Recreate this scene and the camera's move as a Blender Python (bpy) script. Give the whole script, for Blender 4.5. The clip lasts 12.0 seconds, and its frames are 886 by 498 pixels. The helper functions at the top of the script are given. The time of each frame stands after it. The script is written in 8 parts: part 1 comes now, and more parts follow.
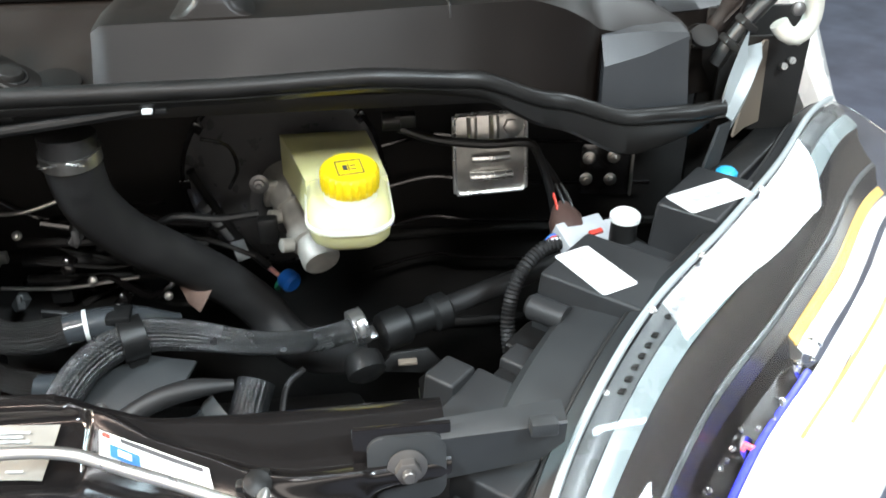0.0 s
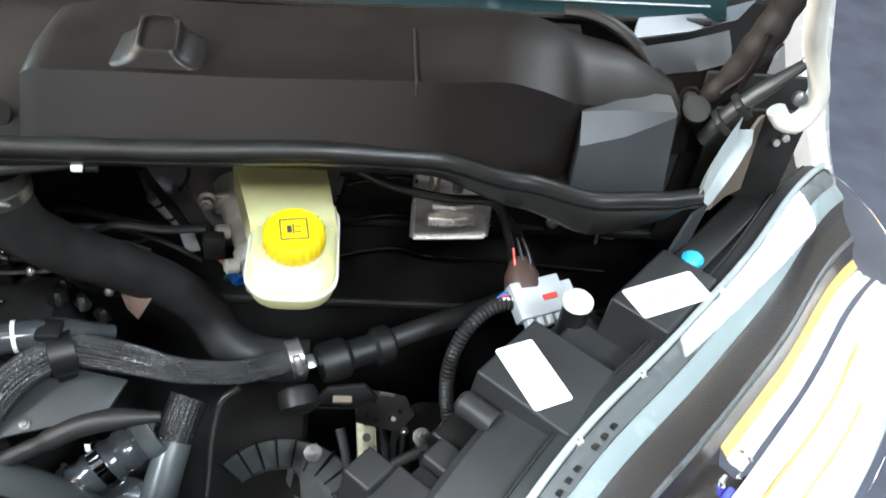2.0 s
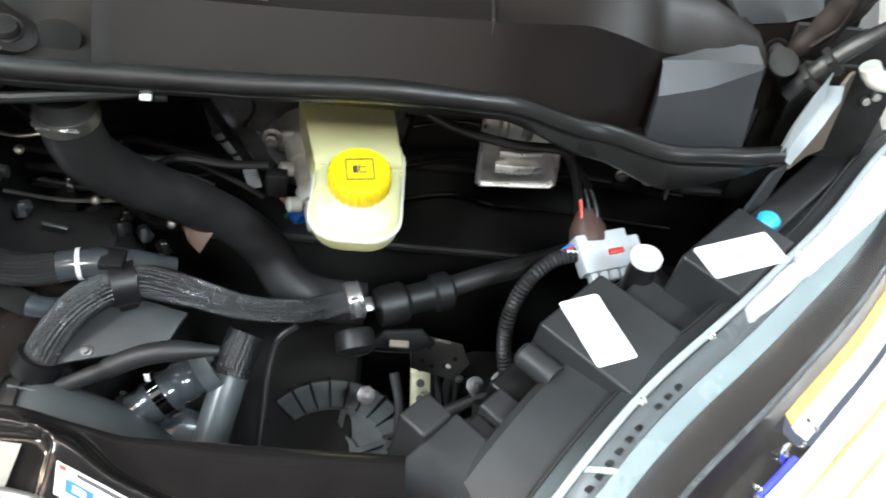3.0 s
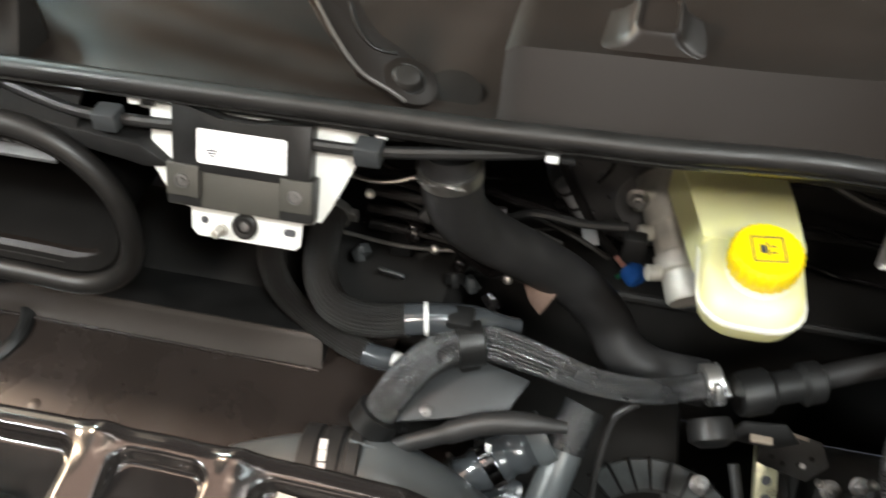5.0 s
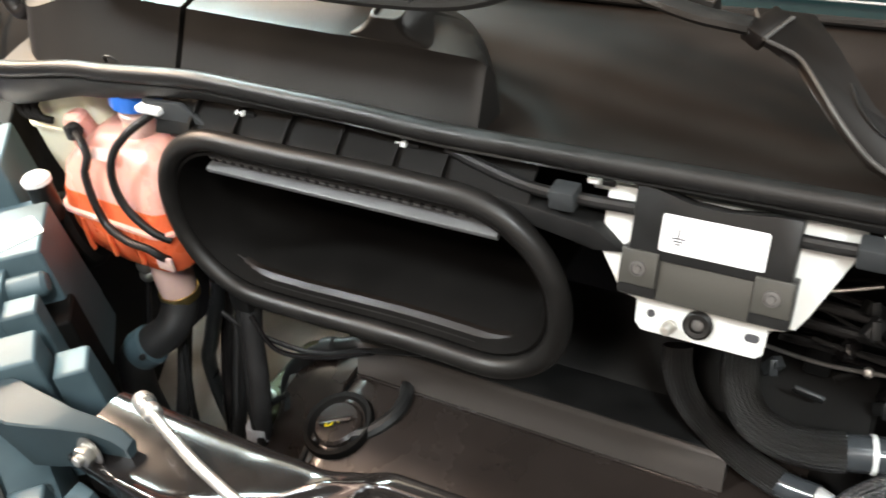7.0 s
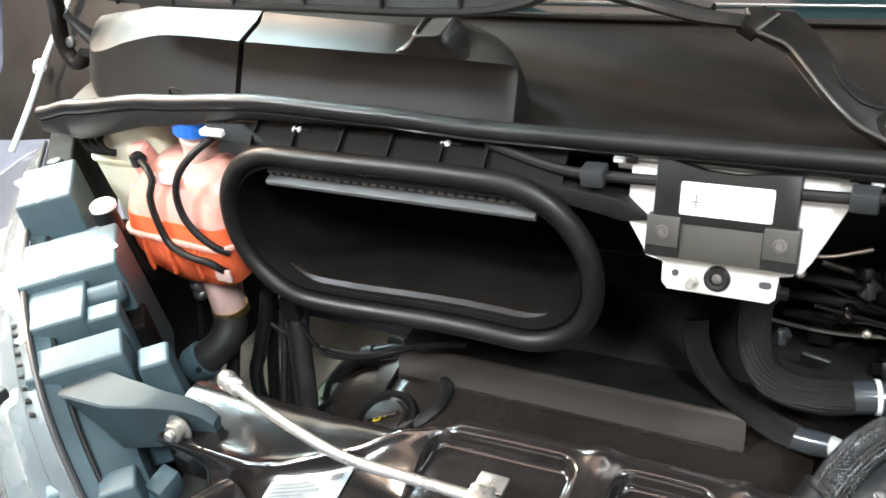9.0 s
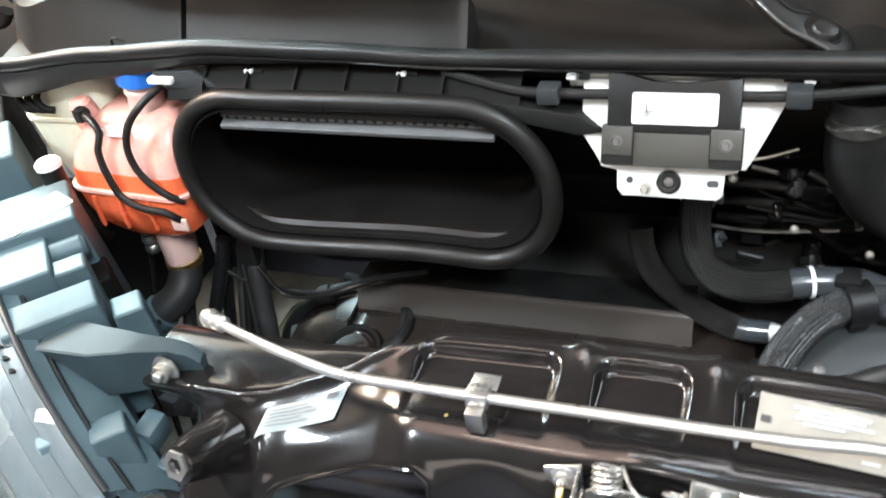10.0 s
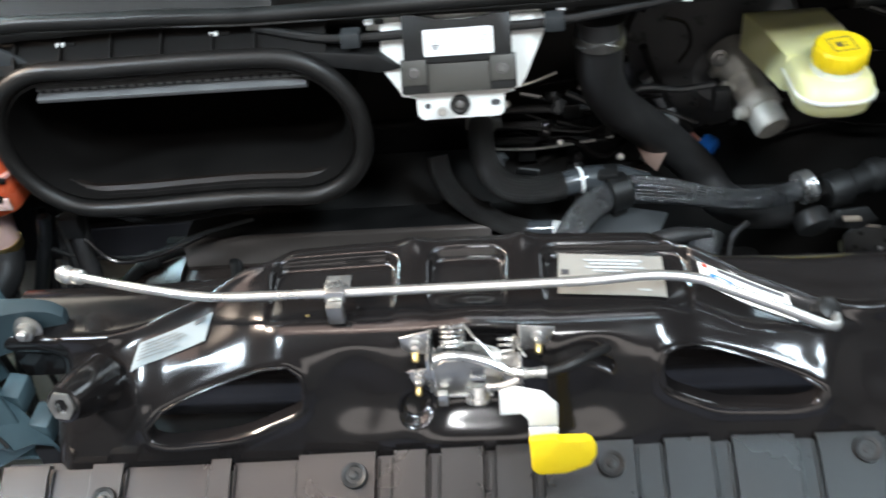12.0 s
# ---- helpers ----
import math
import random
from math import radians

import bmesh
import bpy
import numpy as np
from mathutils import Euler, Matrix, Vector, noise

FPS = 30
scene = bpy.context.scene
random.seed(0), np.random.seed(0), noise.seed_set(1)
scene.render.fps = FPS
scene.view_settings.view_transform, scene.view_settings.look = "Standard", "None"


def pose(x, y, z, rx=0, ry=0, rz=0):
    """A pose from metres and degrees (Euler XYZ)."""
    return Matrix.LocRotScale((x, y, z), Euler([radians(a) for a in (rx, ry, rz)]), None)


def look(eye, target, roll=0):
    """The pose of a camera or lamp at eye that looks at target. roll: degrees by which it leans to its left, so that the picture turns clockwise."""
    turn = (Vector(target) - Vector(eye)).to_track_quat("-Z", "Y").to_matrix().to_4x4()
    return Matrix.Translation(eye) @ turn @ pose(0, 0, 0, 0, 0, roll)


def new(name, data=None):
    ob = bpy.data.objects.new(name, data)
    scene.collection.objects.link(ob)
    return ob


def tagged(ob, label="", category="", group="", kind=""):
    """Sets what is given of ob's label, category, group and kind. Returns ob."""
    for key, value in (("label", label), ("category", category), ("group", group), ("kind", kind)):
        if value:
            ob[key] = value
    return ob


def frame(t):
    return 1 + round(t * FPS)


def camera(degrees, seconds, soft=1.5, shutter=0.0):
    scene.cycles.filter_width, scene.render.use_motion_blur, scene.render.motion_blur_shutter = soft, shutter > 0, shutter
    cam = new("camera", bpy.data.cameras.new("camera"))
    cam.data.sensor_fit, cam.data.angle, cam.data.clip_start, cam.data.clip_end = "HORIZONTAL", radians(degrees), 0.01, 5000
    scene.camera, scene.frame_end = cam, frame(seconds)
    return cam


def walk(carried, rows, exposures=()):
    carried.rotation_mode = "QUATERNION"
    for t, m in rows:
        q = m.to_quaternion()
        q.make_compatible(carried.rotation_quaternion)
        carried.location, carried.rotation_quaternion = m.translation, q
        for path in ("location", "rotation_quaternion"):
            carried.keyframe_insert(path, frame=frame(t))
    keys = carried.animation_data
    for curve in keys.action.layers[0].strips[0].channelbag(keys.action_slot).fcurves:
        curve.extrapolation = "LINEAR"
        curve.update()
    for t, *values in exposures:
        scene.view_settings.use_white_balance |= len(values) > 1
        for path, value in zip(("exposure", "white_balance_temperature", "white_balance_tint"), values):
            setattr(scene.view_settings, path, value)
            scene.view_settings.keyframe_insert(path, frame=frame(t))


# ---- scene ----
import functools

cam = camera(52.8, 12.0, soft=1.7, shutter=0.5)
PATH = [
    (0, (0.374, 0.016, 1.505), (0.609, 1.704, 0.46), 0.3),
    (0.5, (0.383, 0.042, 1.535), (0.583, 1.67, 0.391), 2.3),
    (0.6, (0.402, 0.048, 1.532), (0.571, 1.689, 0.402), 2.0),
    (1, (0.411, 0.089, 1.579), (0.597, 1.683, 0.385), 3.6),
    (1.5, (0.424, 0.138, 1.616), (0.66, 1.677, 0.361), 6.4),
    (2, (0.425, 0.167, 1.658), (0.668, 1.641, 0.329), 8.4),
    (2.5, (0.418, 0.169, 1.656), (0.645, 1.603, 0.281), 9.8),
    (2.7, (0.418, 0.171, 1.651), (0.614, 1.59, 0.256), 9.6),
    (4.3, (0.316, 0.236, 1.616), (0.208, 1.58, 0.139), 3.5),
    (4.5, (0.296, 0.24, 1.612), (0.138, 1.588, 0.144), 2.6),
    (5, (0.258, 0.247, 1.608), (-0.058, 1.631, 0.199), -0.0),
    (5.5, (0.224, 0.261, 1.6), (-0.255, 1.639, 0.232), -2.4),
    (6, (0.185, 0.263, 1.592), (-0.445, 1.628, 0.273), -4.4),
    (6.5, (0.146, 0.259, 1.579), (-0.624, 1.598, 0.308), -6.6),
    (7, (0.106, 0.24, 1.57), (-0.787, 1.56, 0.361), -8.5),
    (7.5, (0.092, 0.226, 1.566), (-0.859, 1.553, 0.411), -8.8),
    (7.7, (0.088, 0.216, 1.569), (-0.88, 1.549, 0.434), -8.8),
    (9.3, (0.119, 0.09, 1.572), (-0.74, 1.535, 0.488), -10.4),
    (9.5, (0.116, 0.08, 1.574), (-0.692, 1.536, 0.466), -9.9),
    (10, (0.08, 0.043, 1.575), (-0.604, 1.497, 0.384), -10.6),
    (10.5, (0.048, 0.006, 1.577), (-0.566, 1.476, 0.368), -12.3),
    (11, (0.04, -0.019, 1.58), (-0.485, 1.466, 0.347), -11.3),
    (11.2, (0.042, -0.031, 1.578), (-0.443, 1.467, 0.346), -11.0),
    (11.5, (0.044, -0.047, 1.587), (-0.341, 1.462, 0.332), -9.0),
    (12, (0.058, -0.1, 1.605), (-0.136, 1.431, 0.333), -7.4),
]
walk(cam, [(t, look(eye, target, roll)) for t, eye, target, roll in PATH],
     [(0.0, 0.08, 6500, 10), (2.5, 0.10, 6400, 10), (4.5, -0.03, 7200, 13), (5.5, -0.04, 7400, 14), (7.0, -0.06, 7200, 14), (7.5, 0.15, 7000, 13), (9.5, 0.12, 6700, 12), (10.5, -0.03, 6450, 11), (12.0, -0.36, 6250, 10)])

# ---- light: an exhibition hall with lamp banks under its ceiling ----
world = bpy.data.worlds.new("hall_air")
world.use_nodes = True
world.node_tree.nodes["Background"].inputs[0].default_value = (0.55, 0.62, 0.7, 1)
world.node_tree.nodes["Background"].inputs[1].default_value = 0.06
scene.world = world
scene.view_settings.exposure = 0.0


def lamp(place, target, width, depth, watts, colour):
    data = bpy.data.lights.new("hall_lamp", "AREA")
    data.shape, data.size, data.size_y, data.energy, data.color = "RECTANGLE", width, depth, watts, colour
    ob = new("hall_lamp", data)
    ob.matrix_world = look(place, target)
    return ob


COOL, WARM = (0.80, 0.93, 1.0), (1.0, 0.80, 0.62)
lamp((-2.8, -1.2, 4.2), (-0.7, 0.55, 1.05), 0.5, 0.5, 260, COOL)
lamp((2.2, -2.0, 4.8), (0.7, 0.6, 1.05), 0.8, 0.8, 235, COOL)
# light strips under the ceiling, straight over the car
lamp((0.1, 0.55, 5.8), (0.1, 0.55, 0.0), 2.4, 0.14, 26, (0.95, 0.97, 1.0))
lamp((1.5, -0.35, 5.8), (1.5, -0.35, 0.0), 1.8, 0.16, 32, (0.70, 0.90, 1.0))
lamp((-1.1, -0.35, 5.8), (-1.1, -0.35, 0.0), 1.8, 0.14, 26, (1.0, 0.86, 0.74))
lamp((0.3, -3.2, 5.2), (0.1, 0.5, 1.0), 0.9, 0.35, 120, (0.98, 0.97, 0.95))
lamp((-3.4, 0.9, 3.6), (-0.5, 0.8, 1.2), 0.6, 0.6, 360, WARM)
# broad fill panels and a cool spot, added out of view to brighten parts
lamp((-4.5, 3.2, 3.7), (-0.7, 0.6, 1.1), 4.0, 3.0, 225, (0.95, 0.86, 0.70))
lamp((-4.0, 3.0, 4.2), (-0.75, 0.55, 1.1), 0.7, 0.7, 330, (0.58, 0.90, 1.0))
lamp((3.8, 3.2, 4.4), (0.8, 0.7, 1.1), 2.0, 2.0, 140, (0.85, 0.95, 1.0))
lamp((0.0, -6.5, 3.2), (0.0, 0.5, 1.0), 7.0, 1.8, 130, (1.0, 0.90, 0.82))
lamp((-2.1, -0.1, 5.7), (-2.1, -0.1, 0.0), 3.0, 1.9, 75, (1.0, 0.70, 0.58))


# ---- materials ----
def material(name, colour, rough=0.5, metal=0.0, coat=0.0, vary=0.15, scale=40.0, bump=0.1, grain=600.0, through_light=0.0, sub=0.0, ior=1.5, spec=0.5):
    m = bpy.data.materials.new(name)
    m.use_nodes = True
    n, l = m.node_tree.nodes, m.node_tree.links
    b = n["Principled BSDF"]
    tc = n.new("ShaderNodeTexCoord")
    big = n.new("ShaderNodeTexNoise")
    big.inputs["Scale"].default_value, big.inputs["Detail"].default_value = scale, 5
    fine = n.new("ShaderNodeTexNoise")
    fine.inputs["Scale"].default_value, fine.inputs["Detail"].default_value = grain, 3
    l.new(tc.outputs["Object"], big.inputs["Vector"])
    l.new(tc.outputs["Object"], fine.inputs["Vector"])
    ramp = n.new("ShaderNodeMapRange")
    ramp.inputs["From Min"].default_value, ramp.inputs["From Max"].default_value = 0.3, 0.7
    ramp.inputs["To Min"].default_value, ramp.inputs["To Max"].default_value = 1 - vary, 1 + vary
    l.new(big.outputs["Fac"], ramp.inputs["Value"])
    mul = n.new("ShaderNodeVectorMath")
    mul.operation = "SCALE"
    mul.inputs[0].default_value = colour
    l.new(ramp.outputs["Result"], mul.inputs["Scale"])
    l.new(mul.outputs["Vector"], b.inputs["Base Color"])
    rr = n.new("ShaderNodeMapRange")
    rr.inputs["From Min"].default_value, rr.inputs["From Max"].default_value = 0.3, 0.7
    rr.inputs["To Min"].default_value, rr.inputs["To Max"].default_value = max(0.02, rough * 0.85), min(1, rough * 1.2)
    l.new(big.outputs["Fac"], rr.inputs["Value"])
    l.new(rr.outputs["Result"], b.inputs["Roughness"])
    if bump:
        bp = n.new("ShaderNodeBump")
        bp.inputs["Strength"].default_value, bp.inputs["Distance"].default_value = bump, 0.001
        l.new(fine.outputs["Fac"], bp.inputs["Height"])
        l.new(bp.outputs["Normal"], b.inputs["Normal"])
    b.inputs["Metallic"].default_value = metal
    b.inputs["Coat Weight"].default_value = coat
    b.inputs["Coat Roughness"].default_value = 0.06
    b.inputs["Transmission Weight"].default_value = through_light
    b.inputs["IOR"].default_value = ior
    b.inputs["Specular IOR Level"].default_value = spec
    if sub:
        b.inputs["Subsurface Weight"].default_value = sub
        b.inputs["Subsurface Radius"].default_value = (0.02, 0.02, 0.01)
        b.inputs["Subsurface Scale"].default_value = 0.6
    return m


def woven(name, colour, rough=0.45, strength=0.5, spec=0.5):
    """A braided sleeve: two sets of threads that cross on a slant."""
    m = material(name, colour, rough, vary=0.25, bump=0, spec=spec)
    n, l = m.node_tree.nodes, m.node_tree.links
    tc = n.new("ShaderNodeTexCoord")
    heights = []
    for turn in (35, -35):
        mp = n.new("ShaderNodeMapping")
        mp.inputs["Rotation"].default_value = (0, 0, radians(turn))
        l.new(tc.outputs["UV"], mp.inputs["Vector"])
        w = n.new("ShaderNodeTexWave")
        w.inputs["Scale"].default_value, w.inputs["Distortion"].default_value, w.inputs["Detail"].default_value = 70.0, 0.6, 1.0
        l.new(mp.outputs["Vector"], w.inputs["Vector"])
        heights.append(w)
    top = n.new("ShaderNodeMath")
    top.operation = "MAXIMUM"
    l.new(heights[0].outputs["Fac"], top.inputs[0])
    l.new(heights[1].outputs["Fac"], top.inputs[1])
    bp = n.new("ShaderNodeBump")
    bp.inputs["Strength"].default_value, bp.inputs["Distance"].default_value = strength, 0.0008
    l.new(top.outputs["Value"], bp.inputs["Height"])
    l.new(bp.outputs["Normal"], n["Principled BSDF"].inputs["Normal"])
    return m


PAINT = material("black_paint", (0.009, 0.008, 0.008), 0.15, coat=0.22, vary=0.1, bump=0.03, grain=250, spec=0.40)
DUCT_BLACK = material("duct_black", (0.0060, 0.0054, 0.0050), 0.60, vary=0.3, scale=15, spec=0.10)
BAY = material("bay_black", (0.0165, 0.0158, 0.0152), 0.55, vary=0.3, scale=12, spec=0.25)
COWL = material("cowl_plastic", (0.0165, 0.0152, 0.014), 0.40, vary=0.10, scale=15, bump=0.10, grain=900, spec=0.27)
# the same plastic with the raised bonnet's shade put into its colour
COWL_SHADED = material("cowl_plastic_shaded", (0.0088, 0.0065, 0.0053), 0.42, vary=0.12, scale=12, bump=0.06, grain=900, spec=0.26)
RUBBER = material("seal_rubber", (0.0105, 0.0098, 0.0092), 0.40, vary=0.2, scale=30, bump=0.15, spec=0.38)
PLASTIC = material("black_plastic", (0.010, 0.010, 0.010), 0.42, vary=0.25, bump=0.12, spec=0.38)
GREY_PLASTIC = material("grey_plastic", (0.036, 0.039, 0.041), 0.42, vary=0.12, scale=25, bump=0.1, grain=800, spec=0.36)
HOSE = material("hose_rubber", (0.0205, 0.0200, 0.0202), 0.50, vary=0.2, bump=0.2)
BRAID = woven("braided_sleeve", (0.0082, 0.0067, 0.0057), 0.36, 1.0, 0.36)
SHINY_BRAID = woven("shiny_braided_sleeve", (0.0122, 0.0130, 0.0140), 0.24, 0.6, 0.75)
JOINT = material("grey_hose_joint", (0.045, 0.050, 0.055), 0.19, coat=0.6, vary=0.1, bump=0.05)
CAP_GREY = material("mid_grey_plastic", (0.036, 0.038, 0.041), 0.42, vary=0.08, scale=20, bump=0.1)
SLAT = material("pale_grey_slat", (0.125, 0.126, 0.128), 0.4, vary=0.10, bump=0.05)
PALE_METAL = material("pale_coated_gutter", (0.36, 0.40, 0.41), 0.35, vary=0.08, scale=30, bump=0.05)
TAN = material("tan_primer", (0.17, 0.14, 0.11), 0.5, vary=0.15, scale=20)
LAMP_GREY = material("lamp_inner_grey", (0.055, 0.060, 0.062), 0.28, vary=0.06, scale=20, bump=0)
LAMP_PALE = material("lamp_inner_pale", (0.15, 0.18, 0.185), 0.25, vary=0.05, scale=20, bump=0)
LAMP_BLUE = material("lamp_inner_blue_grey", (0.062, 0.078, 0.085), 0.25, vary=0.12, scale=14, bump=0)
ZINC = material("zinc_steel", (0.66, 0.66, 0.65), 0.28, metal=0.92, vary=0.12, scale=60, bump=0.1)
STEEL = material("bare_steel", (0.50, 0.49, 0.46), 0.38, metal=1.0, vary=0.2, scale=60, bump=0.15)
PALE_ZINC = material("pale_yellow_zinc", (0.60, 0.58, 0.40), 0.32, metal=0.7, vary=0.3, scale=70, bump=0.2)
BRASS = material("yellow_zinc", (0.62, 0.48, 0.20), 0.35, metal=1.0, vary=0.2, scale=80)
CHROME = material("chrome", (0.85, 0.86, 0.88), 0.06, metal=1.0, vary=0.03, bump=0)
ROD = material("rod_steel", (0.74, 0.74, 0.72), 0.3, metal=0.9, vary=0.08, scale=30, bump=0.1)
WHITE_PLATE = material("white_coated_plate", (0.74, 0.75, 0.72), 0.4, vary=0.05, bump=0.1)
LABEL = material("label_paper", (0.84, 0.85, 0.84), 0.45, vary=0.03, bump=0.03)
PRINT = material("label_print", (0.05, 0.05, 0.055), 0.5, vary=0.1, bump=0)
PALE_PRINT = material("pale_print", (0.42, 0.45, 0.47), 0.5, vary=0.1, bump=0)
TANK = material("milky_plastic", (0.74, 0.72, 0.38), 0.35, vary=0.06, scale=20, bump=0.05, sub=0.35)
TANK_CLEAR = material("pale_plastic", (0.80, 0.80, 0.66), 0.3, vary=0.05, scale=20, bump=0.05, sub=0.3)
YELLOW = material("yellow_plastic", (0.86, 0.62, 0.01), 0.35, vary=0.05, bump=0.05, sub=0.1)
WASHER_TANK = material("cloudy_white_plastic", (0.62, 0.63, 0.50), 0.35, vary=0.10, scale=20, bump=0.05, sub=0.25)
COOLANT = material("coolant_orange", (0.88, 0.16, 0.065), 0.28, vary=0.1, scale=25, bump=0.04, sub=0.25)
TANK_PINK = material("pink_plastic", (0.74, 0.36, 0.30), 0.28, vary=0.08, scale=25, bump=0.04, sub=0.25)
NECK_PINK = material("pale_pink_plastic", (0.66, 0.45, 0.40), 0.3, vary=0.08, bump=0.04, sub=0.2)
BLUE = material("blue_plastic", (0.02, 0.16, 0.62), 0.35, vary=0.05)
CYAN = material("cyan_plastic", (0.03, 0.42, 0.72), 0.35, vary=0.05)
RED = material("red_plastic", (0.62, 0.05, 0.03), 0.4, vary=0.05)
GREEN = material("green_plastic", (0.02, 0.22, 0.12), 0.4, vary=0.1)
LIGHT_GREY = material("light_grey_plastic", (0.48, 0.50, 0.52), 0.45, vary=0.08)
COVER = material("engine_cover_plastic", (0.020, 0.0150, 0.0130), 0.26, vary=0.15, scale=10, bump=0.03, grain=500)
RUST = material("heat_marked_alloy", (0.19, 0.125, 0.10), 0.55, metal=0.4, vary=0.3, scale=60, bump=0.3)
BODY = material("white_body_paint", (0.80, 0.80, 0.78), 0.25, coat=0.6, vary=0.02, bump=0)
# trim grey raised to a pale blue that holds the strong hall light
PILLAR_LIT = material("cool_lit_trim", (0.13, 0.148, 0.165), 0.3, vary=0.08, scale=20, bump=0.03)
HINGE = material("cream_hinge_paint", (0.62, 0.60, 0.53), 0.4, vary=0.06, bump=0.05)
SILVER_TRIM = material("satin_silver_trim", (0.42, 0.44, 0.46), 0.32, metal=0.6, vary=0.05, bump=0.03)
BEZEL = material("dark_bezel", (0.016, 0.013, 0.012), 0.22, vary=0.05, bump=0)
FLUTED = material("fluted_chrome", (0.92, 0.925, 0.93), 0.24, metal=0.40, vary=0.03, scale=30, bump=0)
# blue and red of reflections in the lamp, as plain colours
BLUE_GLINT = material("blue_glint", (0.05, 0.06, 0.75), 0.12, vary=0.2, scale=60, bump=0)
RED_GLINT = material("red_glint", (0.75, 0.10, 0.12), 0.12, vary=0.2, scale=60, bump=0)
DULL = material("dull_bolt_alloy", (0.16, 0.155, 0.15), 0.4, metal=0.7, vary=0.2)
UNIT_GREY = material("olive_grey_plastic", (0.052, 0.050, 0.043), 0.40, vary=0.06, scale=20, bump=0.06)
# lit left and shaded right copies of one lamp housing plastic
COOL_LIT_HOUSE = material("cool_lit_lamp_housing", (0.076, 0.118, 0.136), 0.40, vary=0.18, scale=20, bump=0.1, grain=700, spec=0.28)
SHADED_HOUSE = material("shaded_lamp_housing", (0.026, 0.0268, 0.028), 0.42, vary=0.15, scale=20, bump=0.1, grain=700, spec=0.32)
# bracket plastic with the cool light of the left side mixed into its colour
COOL_LIT_ARM = material("cool_lit_bracket", (0.032, 0.050, 0.058), 0.46, vary=0.14, scale=20, bump=0.1, grain=700, spec=0.20)
# rubber made pale and bluish in colour to carry the sheen of cool light
SHEEN_RUBBER = material("cool_sheen_rubber", (0.085, 0.094, 0.098), 0.33, vary=0.12, scale=20, bump=0.08)
GRILLE = material("grille_plastic", (0.0100, 0.0108, 0.0115), 0.30, vary=0.12, scale=20, bump=0.08)
# gold of warm reflections on chrome, given as a colour
GOLD_GLINT = material("gold_glint", (0.86, 0.55, 0.16), 0.18, metal=0.4, vary=0.25, scale=90, bump=0.05)
CARPET = material("blue_grey_carpet", (0.11, 0.12, 0.16), 0.95, vary=0.25, scale=6, bump=0.6, grain=120)
HALL = material("hall_wall", (0.55, 0.53, 0.51), 0.8, vary=0.1, scale=1.5, bump=0.1, grain=30)
HALL_CEILING = material("hall_ceiling", (0.28, 0.28, 0.28), 0.85, vary=0.2, scale=1.0, bump=0.1, grain=20)
TRAY = material("pale_undertray", (0.66, 0.65, 0.58), 0.6, vary=0.2, scale=10, bump=0.2)
PLATE = material("stamped_alloy_plate", (0.30, 0.29, 0.265), 0.48, metal=0.3, vary=0.08, scale=50, bump=0.1)


def clear(name, colour=(1, 1, 1), rough=0.02):
    m = bpy.data.materials.new(name)
    m.use_nodes = True
    b = m.node_tree.nodes["Principled BSDF"]
    b.inputs["Base Color"].default_value = (*colour, 1)
    b.inputs["Roughness"].default_value = rough
    b.inputs["Transmission Weight"].default_value = 1.0
    b.inputs["IOR"].default_value = 1.45
    return m


GLASS = clear("clear_polycarbonate", (0.97, 0.98, 0.98))
BONNET_LINING = material("brown_bonnet_lining", (0.20, 0.15, 0.12), 0.8, vary=0.2, scale=8, bump=0.4, grain=200)
BOOT_RUBBER = material("wrinkled_boot_rubber", (0.013, 0.0098, 0.0088), 0.65, vary=0.35, scale=40, bump=0.5, grain=70, spec=0.2)
BOOT = material("brown_clear_boot", (0.085, 0.050, 0.042), 0.35, vary=0.2)
SCREEN = material("tinted_screen", (0.01, 0.03, 0.035), 0.05, vary=0.05, bump=0)


# ---- building helpers ----
def thing(name, at, label, category, group="", kind=""):
    ob = new(name)
    ob.empty_display_size = 0.02
    ob.location = at
    return tagged(ob, label, category, group, kind)


def origin(ob):
    p = Vector(ob.location)
    while ob.parent:
        ob = ob.parent
        p += Vector(ob.location)
    return p


def part(name, bm, mat, parent, label="", smooth=35):
    bmesh.ops.recalc_face_normals(bm, faces=bm.faces[:])
    if parent:
        o = origin(parent)
        bmesh.ops.translate(bm, vec=-o, verts=bm.verts[:])
    me = bpy.data.meshes.new(name)
    for f in bm.faces:
        f.smooth = smooth > 0
    if smooth:
        lim = radians(smooth)
        for e in bm.edges:
            if len(e.link_faces) == 2 and e.calc_face_angle(0) > lim:
                e.smooth = False
    fair = None
    if smooth and all(e.smooth for e in bm.edges):
        areas = [f.calc_area() for f in bm.faces]
        if max(areas) > 12 * sorted(areas)[len(areas) // 2]:
            bm.verts.index_update()
            fair = [Vector((0, 0, 0)) for _ in bm.verts]
            for f, a in zip(bm.faces, areas):
                for v in f.verts:
                    fair[v.index] += f.normal * a
    bm.to_mesh(me)
    bm.free()
    if fair:
        me.normals_split_custom_set_from_vertices([v.normalized() if v.length > 1e-12 else Vector((0, 0, 1)) for v in fair])
    me.materials.append(mat)
    ob = new(name, me)
    ob.parent = parent
    return tagged(ob, label)


